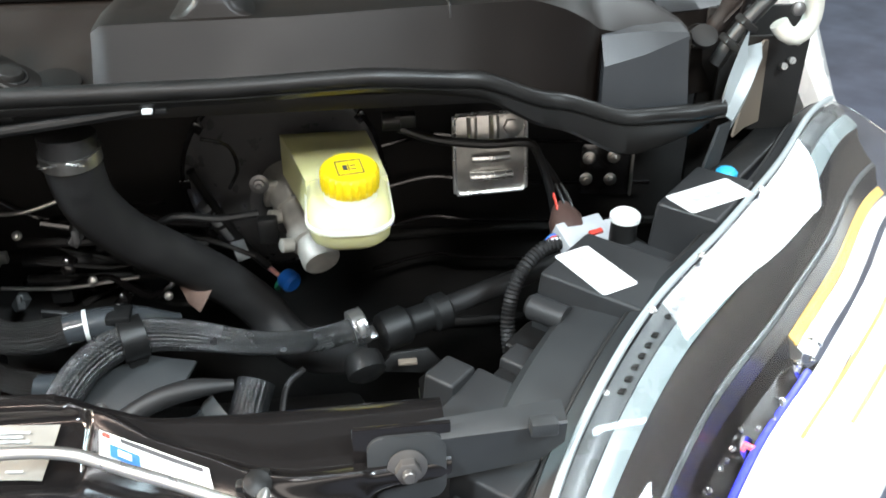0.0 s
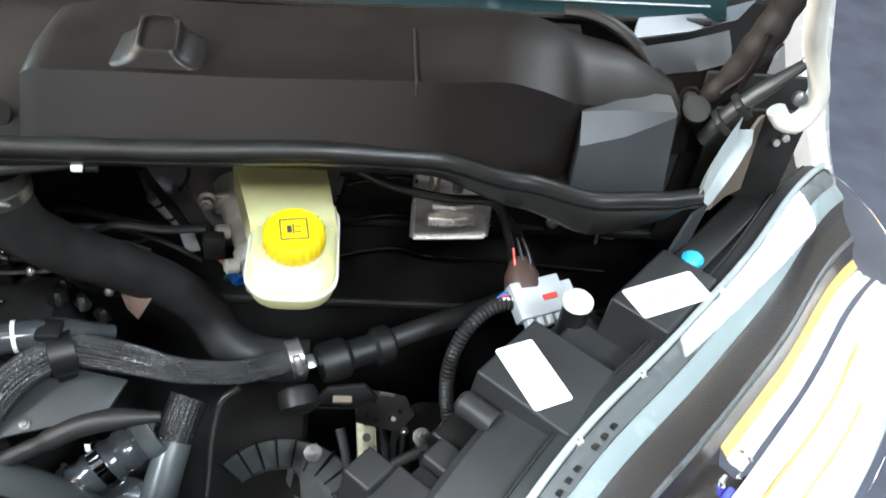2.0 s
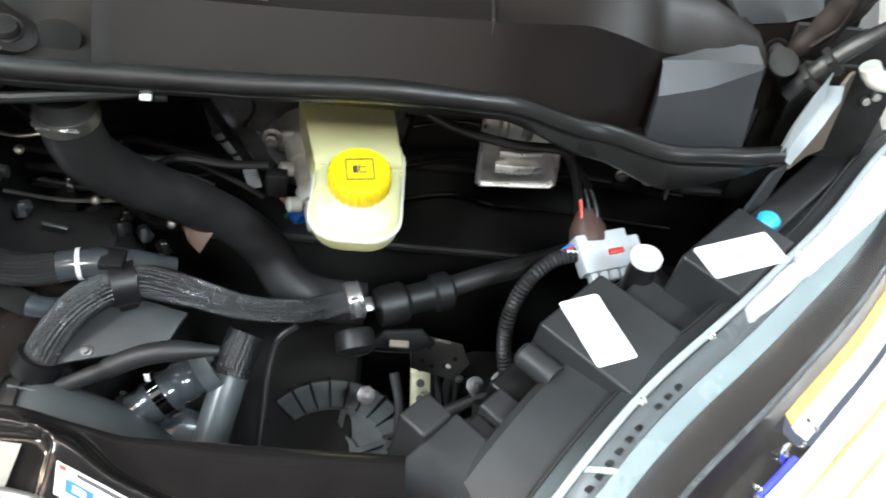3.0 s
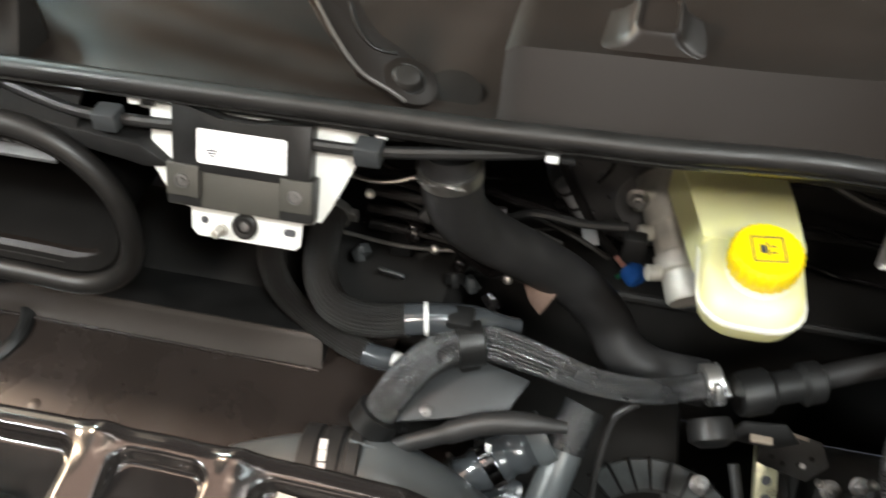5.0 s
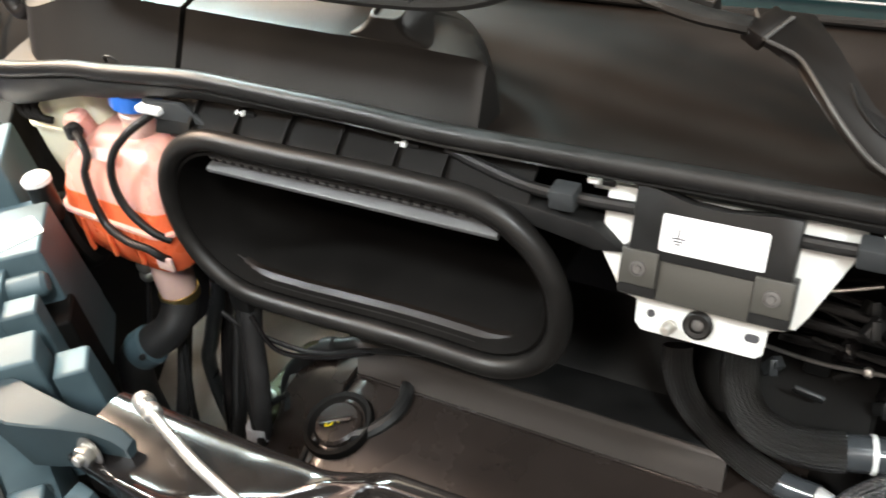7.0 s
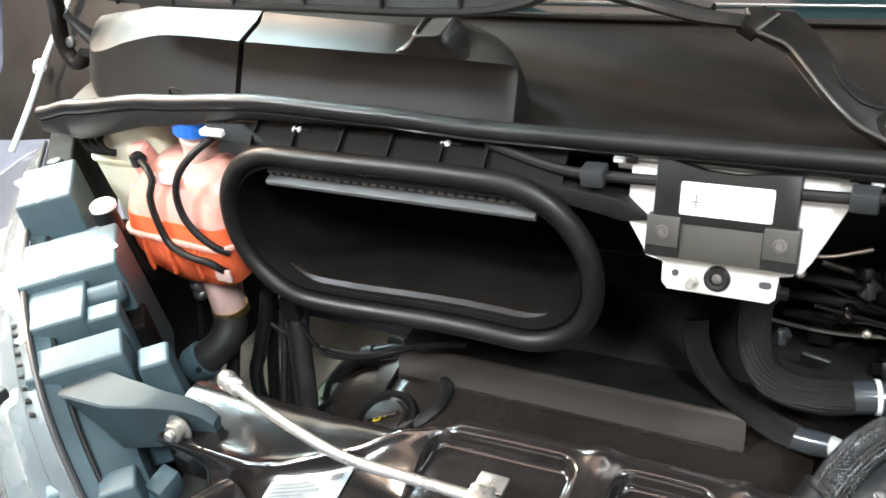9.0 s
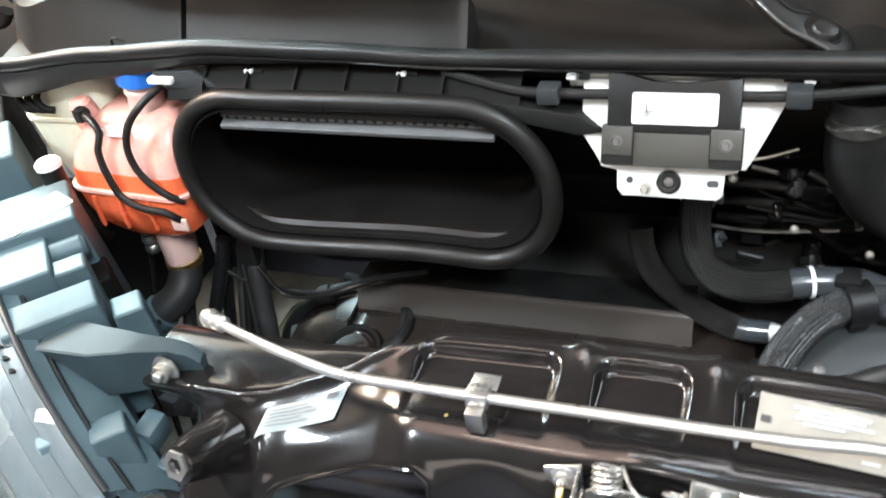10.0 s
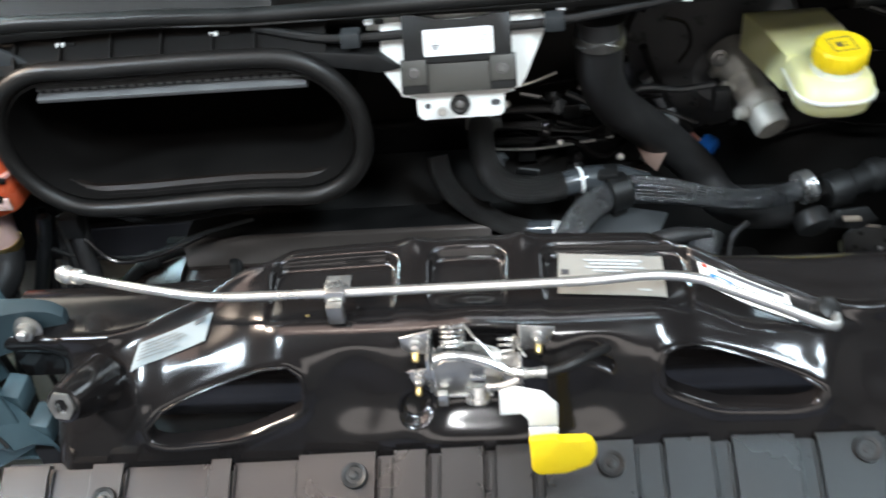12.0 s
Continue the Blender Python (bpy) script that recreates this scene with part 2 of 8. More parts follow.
def solo(name, bm, mat, label, category, group="", kind="", smooth=35):
    """A thing that is one mesh, with its origin at its middle bottom."""
    ps = [v.co for v in bm.verts]
    o = Vector((sum(p.x for p in ps) / len(ps), sum(p.y for p in ps) / len(ps), min(p.z for p in ps)))
    bmesh.ops.translate(bm, vec=-o, verts=bm.verts[:])
    ob = part(name, bm, mat, None, "", smooth)
    ob.location = o
    return tagged(ob, label, category, group, kind)


def join(*bms):
    out = bms[0]
    for b in bms[1:]:
        me = bpy.data.meshes.new("tmp")
        b.to_mesh(me)
        b.free()
        out.from_mesh(me)
        bpy.data.meshes.remove(me)
    return out


def box(x0, x1, y0, y1, z0, z1, bevel=0.002, m=None):
    bm = bmesh.new()
    bmesh.ops.create_cube(bm, size=1)
    for v in bm.verts:
        v.co = Vector(((x0 + x1) / 2 + v.co.x * (x1 - x0), (y0 + y1) / 2 + v.co.y * (y1 - y0), (z0 + z1) / 2 + v.co.z * (z1 - z0)))
    if bevel:
        bmesh.ops.bevel(bm, geom=bm.edges[:], offset=bevel, segments=2, affect="EDGES", profile=0.5)
    if m is not None:
        bm.transform(m)
    return bm


def prism(points, depth, m, bevel=0.0):
    """A flat outline in x and y, given depth along z, laid by the matrix m."""
    bm = bmesh.new()
    lo = [bm.verts.new((x, y, 0)) for x, y in points]
    hi = [bm.verts.new((x, y, depth)) for x, y in points]
    bm.faces.new(lo[::-1])
    bm.faces.new(hi)
    k = len(points)
    for i in range(k):
        bm.faces.new((lo[i], lo[(i + 1) % k], hi[(i + 1) % k], hi[i]))
    if bevel:
        bmesh.ops.bevel(bm, geom=bm.edges[:], offset=bevel, segments=2, affect="EDGES", profile=0.5)
    bm.transform(m)
    return bm


def rounded(w, h, r, n=6, cx=0.0, cy=0.0):
    pts = []
    for k, (sx, sy) in enumerate(((1, 1), (-1, 1), (-1, -1), (1, -1))):
        for i in range(n + 1):
            a = radians(90 * k + 90 * i / n)
            pts.append((cx + sx * (w / 2 - r) + r * math.cos(a), cy + sy * (h / 2 - r) + r * math.sin(a)))
    return pts


def smooth_path(points, step=0.006, closed=False):
    """Points along a Catmull-Rom curve through the given ones."""
    p = [Vector(q) for q in points]
    if closed:
        p = [p[-1], *p, p[0], p[1]]
    else:
        p = [p[0] * 2 - p[1], *p, p[-1] * 2 - p[-2]]
    out = []
    for i in range(1, len(p) - 2):
        k = max(2, int((p[i + 1] - p[i]).length / step))
        for j in range(k):
            t = j / k
            out.append(0.5 * (2 * p[i] + (p[i + 1] - p[i - 1]) * t + (2 * p[i - 1] - 5 * p[i] + 4 * p[i + 1] - p[i + 2]) * t * t + (3 * p[i] - p[i - 1] - 3 * p[i + 1] + p[i + 2]) * t ** 3))
    if not closed:
        out.append(p[-2])
    return out


def tube(points, radius, sides=14, step=0.006, closed=False, rings=0.0, pitch=0.006, squash=1.0):
    """A round tube along a smooth path. radius: a number or a function of 0..1. rings: depth of corrugations."""
    path = smooth_path(points, step, closed) if len(points) > 2 or closed else [Vector(points[0]).lerp(Vector(points[1]), i / 8) for i in range(9)]
    bm = bmesh.new()
    uv = bm.loops.layers.uv.new("UVMap")
    n = len(path)
    up = Vector((0, 0, 1))
    ringlist, run, length = [], 0.0, []
    side = None
    for i, p in enumerate(path):
        a = path[(i + 1) % n] if closed or i < n - 1 else p
        b = path[i - 1] if closed or i > 0 else p
        d = (a - b).normalized()
        if side is None:
            side = d.cross(up)
            if side.length < 0.1:
                side = d.cross(Vector((0, 1, 0)))
        side = (side - d * side.dot(d)).normalized()
        top = side.cross(d)
        r = radius(i / max(1, n - 1)) if callable(radius) else radius
        if i:
            run += (p - path[i - 1]).length
        length.append(run)
        r += rings * math.sin(2 * math.pi * run / pitch)
        ringlist.append([bm.verts.new(p + side * math.cos(2 * math.pi * k / sides) * r + top * math.sin(2 * math.pi * k / sides) * r * squash) for k in range(sides)])
    for i in range(n if closed else n - 1):
        j = (i + 1) % n
        for k in range(sides):
            f = bm.faces.new((ringlist[i][k], ringlist[i][(k + 1) % sides], ringlist[j][(k + 1) % sides], ringlist[j][k]))
            for lp, (u, v) in zip(f.loops, ((k, length[i]), (k + 1, length[i]), (k + 1, length[j]), (k, length[j]))):
                lp[uv].uv = (u / sides * 0.25, v * 2)
    if not closed:
        bm.faces.new(ringlist[0][::-1])
        bm.faces.new(ringlist[-1])
    return bm


def along(points, f):
    """The place and direction a share f along a smooth path."""
    path = smooth_path(points, 0.003)
    i = min(len(path) - 2, int(f * (len(path) - 1)))
    return path[i], (path[i + 1] - path[max(0, i - 1)]).normalized()


def turned(place, axis, spin=0.0):
    """A pose at place whose z follows axis."""
    return Matrix.Translation(place) @ Vector(axis).to_track_quat("Z", "Y").to_matrix().to_4x4() @ Matrix.Rotation(radians(spin), 4, "Z")


def lathe(profile, m, sides=28, ripple=0.0, ripples=0, above=1):
    """A turned body from (radius, height) pairs about z, laid by m. ripple: grip ridges on the rings from index above on."""
    bm = bmesh.new()
    rows = []
    for j, (r, z) in enumerate(profile):
        row = []
        for k in range(sides):
            a = 2 * math.pi * k / sides
            rr = r * (1 + (ripple * math.cos(ripples * a) if ripple and j >= above and r > 0.001 else 0))
            row.append(bm.verts.new((rr * math.cos(a), rr * math.sin(a), z)))
        rows.append(row)
    for i in range(len(rows) - 1):
        for k in range(sides):
            bm.faces.new((rows[i][k], rows[i][(k + 1) % sides], rows[i + 1][(k + 1) % sides], rows[i + 1][k]))
    bm.faces.new(rows[0][::-1])
    bm.faces.new(rows[-1])
    bm.transform(m)
    return bm


def hexhead(place, axis, r=0.007, h=0.006, flange=True, stud=0.0):
    m = turned(place, axis)
    pts = [(r * math.cos(radians(60 * k)), r * math.sin(radians(60 * k))) for k in range(6)]
    bm = prism(pts, h, m @ Matrix.Translation((0, 0, 0.0015)), 0.0006)
    if flange:
        bm = join(bm, lathe([(r * 1.5, 0), (r * 1.5, 0.0012), (r * 1.1, 0.0022)], m, 20))
    if stud:
        bm = join(bm, lathe([(r * 0.5, 0), (r * 0.5, h + stud), (r * 0.4, h + stud + 0.001)], m, 14))
    return bm


def sheet(rows, thick=0.0, close=False):
    """A surface through rows of points, each row as long as the next. thick: its thickness."""
    bm = bmesh.new()
    vs = [[bm.verts.new(p) for p in row] for row in rows]
    for i in range(len(vs) - 1):
        for k in range(len(vs[i]) - (0 if close else 1)):
            j = (k + 1) % len(vs[i])
            bm.faces.new((vs[i][k], vs[i][j], vs[i + 1][j], vs[i + 1][k]))
    if close:
        bm.faces.new(vs[0][::-1])
        bm.faces.new(vs[-1])
    if thick:
        bmesh.ops.recalc_face_normals(bm, faces=bm.faces[:])
        bmesh.ops.solidify(bm, geom=bm.faces[:], thickness=thick)
    return bm


def between(table, s):
    """Smooth reading of a table of (position, list of points), with no overshoot between its rows."""
    if s <= table[0][0]:
        return table[0][1]
    if s >= table[-1][0]:
        return table[-1][1]
    k = max(i for i in range(len(table) - 1) if table[i][0] <= s)

    def step(i):
        return (np.array(table[i + 1][1]) - np.array(table[i][1])) / (table[i + 1][0] - table[i][0])

    def slope(i):
        if i == 0 or i == len(table) - 1:
            return step(min(i, len(table) - 2))
        a, b = step(i - 1), step(i)
        return np.where(a * b > 0, 2 * a * b / np.where(a + b == 0, 1, a + b), 0)

    (xa, va), (xb, vb) = table[k], table[k + 1]
    h = xb - xa
    t = (s - xa) / h
    out = (2 * t ** 3 - 3 * t * t + 1) * np.array(va) + (t ** 3 - 2 * t * t + t) * h * slope(k) + (3 * t * t - 2 * t ** 3) * np.array(vb) + (t ** 3 - t * t) * h * slope(k + 1)
    return [tuple(map(float, p)) for p in out]


def inside(x, z, poly):
    """How deep (plus) or far outside (minus) a point lies of a closed outline."""
    best, hit = 9.0, False
    k = len(poly)
    for i in range(k):
        (x1, z1), (x2, z2) = poly[i], poly[(i + 1) % k]
        dx, dz = x2 - x1, z2 - z1
        t = max(0, min(1, ((x - x1) * dx + (z - z1) * dz) / (dx * dx + dz * dz)))
        best = min(best, math.hypot(x - x1 - t * dx, z - z1 - t * dz))
        if (z1 > z) != (z2 > z) and x < (x2 - x1) * (z - z1) / (z2 - z1) + x1:
            hit = not hit
    return best if hit else -best


def ease(a, b, v):
    t = max(0.0, min(1.0, (v - a) / (b - a)))
    return t * t * (3 - 2 * t)


def clamp_band(points, f, r, width=0.012, mat=None, parent=None, name="hose_clamp", label="bright steel hose clamp"):
    p, d = along(points, f)
    m = turned(p, d)
    bm = lathe([(r, -width / 2), (r + 0.0015, -width / 2), (r + 0.0015, width / 2), (r, width / 2)], m, 24)
    bm = join(bm, box(r, r + 0.008, -0.006, 0.006, -width / 2, width / 2, 0.001, m))
    return part(name, bm, mat or ZINC, parent, label)


# ---- the hall ----
def hall():
    bm = box(-9, 9, -9, 9, -0.1, 0, 0)
    solo("floor", bm, CARPET, "blue-grey exhibition carpet under the van", "floor", kind="structure")
    solo("wall_north", box(-9, 9, 9, 9.2, 0, 6, 0), HALL, "plain grey hall wall", "wall", kind="structure")
    solo("wall_south", box(-9, 9, -9.2, -9, 0, 6, 0), HALL, "plain grey hall wall", "wall", kind="structure")
    solo("wall_east", box(9, 9.2, -9.2, 9.2, 0, 6, 0), HALL, "plain grey hall wall", "wall", kind="structure")
    solo("wall_west", box(-9.2, -9, -9.2, 9.2, 0, 6, 0), HALL, "plain grey hall wall", "wall", kind="structure")
    solo("ceiling", box(-9.2, 9.2, -9.2, 9.2, 6.0, 6.1, 0), HALL_CEILING, "dark hall ceiling", "ceiling", kind="structure")


hall()


# ---- the bay's shell ----
def bay_shell():
    bulkhead = thing("bulkhead", (0, 1.12, 0.5), "black painted steel bulkhead behind the engine", "bulkhead", kind="structure")
    part("rear_wall", box(-0.86, 0.95, 1.10, 1.13, 0.45, 1.22, 0.004), BAY, bulkhead)
    part("cowl_shelf", box(-0.74, 0.54, 0.785, 1.10, 1.185, 1.200, 0.003), BAY, bulkhead)
    for z in (0.70, 0.86):
        part("stiffening_bead", tube([(-0.8, 1.098, z), (0.0, 1.098, z + 0.01), (0.9, 1.098, z)], 0.008, 10), BAY, bulkhead)
    wing_r = thing("inner_wing_right", (0.95, 0.8, 0.45), "black inner wing panel beside the engine", "inner wing", kind="structure")
    rows = [[(0.64 + 0.24 * ease(0.45, 1.0, y) + dx, y, z) for dx, z in ((0.02, 0.93), (0.01, 0.90), (0.0, 0.7), (0.0, 0.45))] for y in np.linspace(0.42, 1.10, 9)]
    part("panel", sheet(rows, 0.004), BAY, wing_r)
    wing_l = thing("inner_wing_left", (-0.95, 0.8, 0.45), "black inner wing panel beside the coolant tank", "inner wing", kind="structure")
    rows = [[(-0.66 - 0.22 * ease(0.45, 1.0, y) - dx, y, z) for dx, z in ((0.02, 0.95), (0.01, 0.92), (0.0, 0.7), (0.0, 0.45))] for y in np.linspace(0.42, 1.10, 9)]
    part("panel", sheet(rows, 0.004), BAY, wing_l)
    solo("undertray", box(-0.84, -0.36, 0.5, 1.05, 0.66, 0.67, 0.003), TRAY, "pale grey tray low down beside the engine", "undertray", kind="structure")
    solo("bay_floor", box(-0.36, 0.95, 0.42, 1.1, 0.44, 0.45, 0.003), BAY, "dark floor under the engine", "bay floor", kind="structure")
    solo("radiator_core", box(-0.45, 0.45, 0.44, 0.50, 0.45, 0.92, 0.004), BAY, "black radiator behind the crossmember", "radiator")


bay_shell()


# ---- windscreen, cowl and its seal ----
SEAL = [(-0.770, (0.715, 1.222, 1.192)), (-0.725, (0.722, 1.230, 1.183)), (-0.61, (0.732, 1.239, 1.203)), (-0.46, (0.735, 1.247, 1.221)), (-0.33, (0.735, 1.243, 1.223)),
        (-0.21, (0.735, 1.237, 1.220)), (-0.10, (0.735, 1.237, 1.217)), (0.14, (0.736, 1.237, 1.213)), (0.28, (0.745, 1.234, 1.212)), (0.41, (0.755, 1.234, 1.213)),
        (0.505, (0.766, 1.224, 1.204)), (0.585, (0.780, 1.194, 1.168)), (0.666, (0.790, 1.168, 1.130)), (0.730, (0.798, 1.166, 1.140)), (0.768, (0.803, 1.168, 1.152))]


def seal_at(x):
    for (a, va), (b, vb) in zip(SEAL, SEAL[1:]):
        if x <= b:
            t = max(0, (x - a) / (b - a))
            t = 0.35 * t + 0.65 * t * t * (3 - 2 * t)
            return [p + (q - p) * t for p, q in zip(va, vb)]
    return SEAL[-1][1]


def cowl_seal():
    root = thing("cowl_seal", (0, 0.74, 1.2), "long black rubber bulb seal along the cowl edge", "rubber seal")
    rows, lips = [], []
    for x in np.linspace(-0.770, 0.768, 260):
        y, zt, zb = seal_at(x)
        r = 0.0085
        ring = []
        for k in range(12):
            a = 2 * math.pi * k / 12
            ring.append((x, y + 0.004 + r * math.cos(a), zt - r + r * math.sin(a)))
        rows.append(ring)
        sag = 0.010 * ease(0.42, 0.60, x) * (1 - ease(0.70, 0.768, x))
        y2, zb = y - 0.4 * sag, zb - sag
        lips.append([(x, y + 0.006, zt - 1.5 * r), (x, y - 0.003, zt - 1.9 * r), (x, y - 0.002, zb + 0.004), (x, y + 0.001, zb), (x, y + 0.008, zb), (x, y + 0.012, zt - 1.5 * r)])
    part("bulb", sheet(rows, close=True), RUBBER, root)
    part("carrier", sheet(lips, close=True), RUBBER, root)
    return root


cowl_seal()


def cowl_box(stations, steps=14):
    rows = []
    xs = [s[0] for s in stations]
    for x in np.linspace(xs[0], xs[-1], steps):
        rows.append([(x, y, z) for y, z in between(stations, x)])
    bm = sheet(rows, close=True)
    bmesh.ops.bevel(bm, geom=[e for e in bm.edges if e.calc_face_angle(0) > 0.6], offset=0.004, segments=3, affect="EDGES", profile=0.5)
    return bm


def cowl():
    root = thing("windscreen_cowl", (0, 0.85, 1.2), "dark grey moulded plastic cowl below the windscreen", "cowl panel")

    def prof(f, c, s, w, b):
        """Front foot, front crease, rear of the shelf, top of the step behind it and the back."""
        return [f, c, s, w, b, (b[0] + 0.004, f[1] - 0.01), (f[0] + 0.02, f[1] - 0.02)]

    end = [(-0.785, prof((0.805, 1.200), (0.832, 1.258), (0.850, 1.272), (0.862, 1.276), (0.89, 1.270))), (-0.705, prof((0.756, 1.215), (0.776, 1.268), (0.826, 1.2885), (0.840, 1.292), (0.88, 1.280))),
           (-0.660, prof((0.750, 1.221), (0.776, 1.280), (0.828, 1.2935), (0.842, 1.297), (0.88, 1.285))), (-0.60, prof((0.748, 1.226), (0.779, 1.289), (0.826, 1.2975), (0.84, 1.301), (0.88, 1.288))), (-0.503, prof((0.748, 1.228), (0.781, 1.2845), (0.816, 1.2935), (0.83, 1.300), (0.88, 1.290)))]
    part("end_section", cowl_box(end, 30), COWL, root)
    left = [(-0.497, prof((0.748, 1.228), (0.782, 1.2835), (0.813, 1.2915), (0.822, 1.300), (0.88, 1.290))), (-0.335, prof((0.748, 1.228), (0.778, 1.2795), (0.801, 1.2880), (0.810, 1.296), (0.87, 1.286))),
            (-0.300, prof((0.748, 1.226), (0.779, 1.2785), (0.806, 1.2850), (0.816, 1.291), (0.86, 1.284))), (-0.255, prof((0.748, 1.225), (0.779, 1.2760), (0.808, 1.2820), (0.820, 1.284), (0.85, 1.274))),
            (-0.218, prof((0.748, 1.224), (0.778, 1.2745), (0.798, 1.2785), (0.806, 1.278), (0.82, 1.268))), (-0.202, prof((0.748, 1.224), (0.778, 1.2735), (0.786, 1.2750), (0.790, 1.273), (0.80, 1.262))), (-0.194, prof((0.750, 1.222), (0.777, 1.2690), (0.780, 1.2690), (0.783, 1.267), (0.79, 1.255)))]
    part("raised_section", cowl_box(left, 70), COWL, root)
    # sloping floor between the raised sections, up to the rounded ledge at the screen's foot
    rows = []
    for x in np.linspace(-0.765, 0.66, 60):
        sag = 0.006 * math.cos(x * 4)
        y, zt, _ = seal_at(x)
        drop = 1.238 - zt
        rows.append([(x, y + 0.014, zt - 0.020), (x, y + 0.024, zt - 0.016), (x, y + 0.065, zt - 0.012 - sag), (x, y + 0.11, 1.228 - sag - drop * 0.7), (x, 0.892, 1.233 - max(0, drop) * 0.3), (x, 0.912, 1.239), (x, 0.924, 1.2455), (x, 0.938, 1.2475), (x, 0.950, 1.2455), (x, 0.962, 1.248)])
    # gutter and right section use the shaded copy, the left ones the lighter
    part("gutter_panel", sheet(rows, 0.003), COWL_SHADED, root, smooth=60)
    right = [(0.180, prof((0.757, 1.222), (0.785, 1.2660), (0.796, 1.2670), (0.830, 1.268), (0.88, 1.262))), (0.189, prof((0.755, 1.224), (0.784, 1.2720), (0.804, 1.2730), (0.850, 1.274), (0.89, 1.270))),
             (0.255, prof((0.756, 1.226), (0.786, 1.2725), (0.826, 1.2735), (0.868, 1.277), (0.91, 1.272))), (0.34, prof((0.758, 1.226), (0.786, 1.2735), (0.822, 1.2740), (0.868, 1.278), (0.91, 1.273))),
             (0.487, prof((0.768, 1.224), (0.788, 1.2780), (0.843, 1.2790), (0.880, 1.281), (0.92, 1.275))), (0.556, prof((0.782, 1.202), (0.796, 1.2775), (0.850, 1.283), (0.900, 1.284), (0.935, 1.272))),
             (0.592, prof((0.794, 1.186), (0.803, 1.2675), (0.858, 1.278), (0.900, 1.281), (0.935, 1.270))), (0.620, prof((0.808, 1.172), (0.815, 1.2520), (0.866, 1.270), (0.903, 1.273), (0.935, 1.264))),
             (0.645, prof((0.832, 1.160), (0.838, 1.2340), (0.872, 1.257), (0.905, 1.261), (0.935, 1.255))), (0.700, prof((0.846, 1.155), (0.852, 1.2240), (0.878, 1.242), (0.908, 1.247), (0.935, 1.242))), (0.750, prof((0.860, 1.150), (0.868, 1.2100), (0.886, 1.218), (0.912, 1.220), (0.935, 1.215)))]
    part("raised_section", cowl_box(right, 64), COWL_SHADED, root)
    cap_rows = [[(x, y, z) for y, z in p] for x, p in ((0.642, [(0.812, 1.150), (0.816, 1.204), (0.834, 1.2295), (0.870, 1.2315), (0.875, 1.150)]), (0.684, [(0.815, 1.150), (0.822, 1.2125), (0.838, 1.2310), (0.870, 1.2325), (0.875, 1.150)]), (0.737, [(0.824, 1.150), (0.846, 1.2215), (0.849, 1.2245), (0.875, 1.2265), (0.88, 1.150)]))]
    bm = sheet(cap_rows, close=True)
    bmesh.ops.bevel(bm, geom=[e for e in bm.edges if e.calc_face_angle(0) > 0.35], offset=0.0016, segments=2, affect="EDGES", profile=0.5)
    part("end_cap", bm, CAP_GREY, root, "lighter grey end cap", smooth=25)
    # sockets for the bonnet stops: a tilted pad on concave flanks
    for x, y, z, lean, mt in ((-0.287, 0.776, 1.279, 0.42, COWL), (0.281, 0.788, 1.272, 0.46, COWL_SHADED)):
        rings = []
        for w, d, h, yo in ((0.100, 0.060, -0.006, 0.003), (0.078, 0.056, 0.000, 0.004), (0.056, 0.050, 0.003, 0.005), (0.042, 0.046, 0.007, 0.006), (0.0345, 0.043, 0.011, 0.008), (0.0315, 0.041, 0.0145, 0.009), (0.0290, 0.0385, 0.0155, 0.010), (0.0255, 0.035, 0.0155, 0.0118), (0.0245, 0.034, 0.0135, 0.0122)):
            up = max(0.0, h) / 0.0155
            rings.append([(x + px, y + yo + d / 2 + py, z + h + up * lean * (py + d / 2) * 0.55) for px, py in rounded(w, d, 0.007, 5)])
        part("stop_socket", sheet(rings, close=True), mt, root, smooth=50)
    part("rib_line", tube([(0.4875, 0.868, 1.2812), (0.487, 0.842, 1.2802), (0.486, 0.800, 1.2795), (0.486, 0.789, 1.2790), (0.486, 0.784, 1.268)], 0.0013, 6), COWL, root)
    # dark well beside the wiper spindle
    part("spindle_well", lathe([(0.024, 0.0), (0.024, 0.0025), (0.022, 0.003)], turned((0.140, 0.788, 1.2195), (0, -0.25, 1)), 28), DUCT_BLACK, root)
    part("locating_hook", tube([(-0.585, 0.747, 1.236), (-0.583, 0.744, 1.243), (-0.575, 0.743, 1.2455), (-0.566, 0.744, 1.241)], 0.0013, 6), PLASTIC, root)
    for x, y, z in ((0.770, 0.885, 1.205),):
        part("screw_boss", join(lathe([(0.014, 0), (0.014, 0.006), (0.010, 0.007)], turned((x, y, z), (-0.1, -0.6, 0.8)), 20)), BAY, root)
    return root


cowl()


def windscreen():
    root = thing("windscreen", (0, 0.97, 1.24), "raked dark windscreen above the cowl", "windscreen")
    rows = [[(x, 0.962 + 0.04 * (x * x) + 0.95 * v, 1.250 + 1.0 * v) for v in np.linspace(0, 1, 8)] for x in np.linspace(-0.82, 0.82, 20)]
    part("glass", sheet(rows, 0.005), SCREEN, root, "dark tinted glass")
    part("lower_trim", tube([(x, 0.955 + 0.04 * x * x, 1.251) for x in np.linspace(-0.8, 0.8, 9)], 0.004, 8), RUBBER, root)
    part("edge_bead", tube([(x, 0.968 + 0.04 * x * x, 1.262) for x in np.linspace(-0.8, 0.8, 9)], 0.0012, 6), SILVER_TRIM, root, "thin pale line at the glass foot")


windscreen()


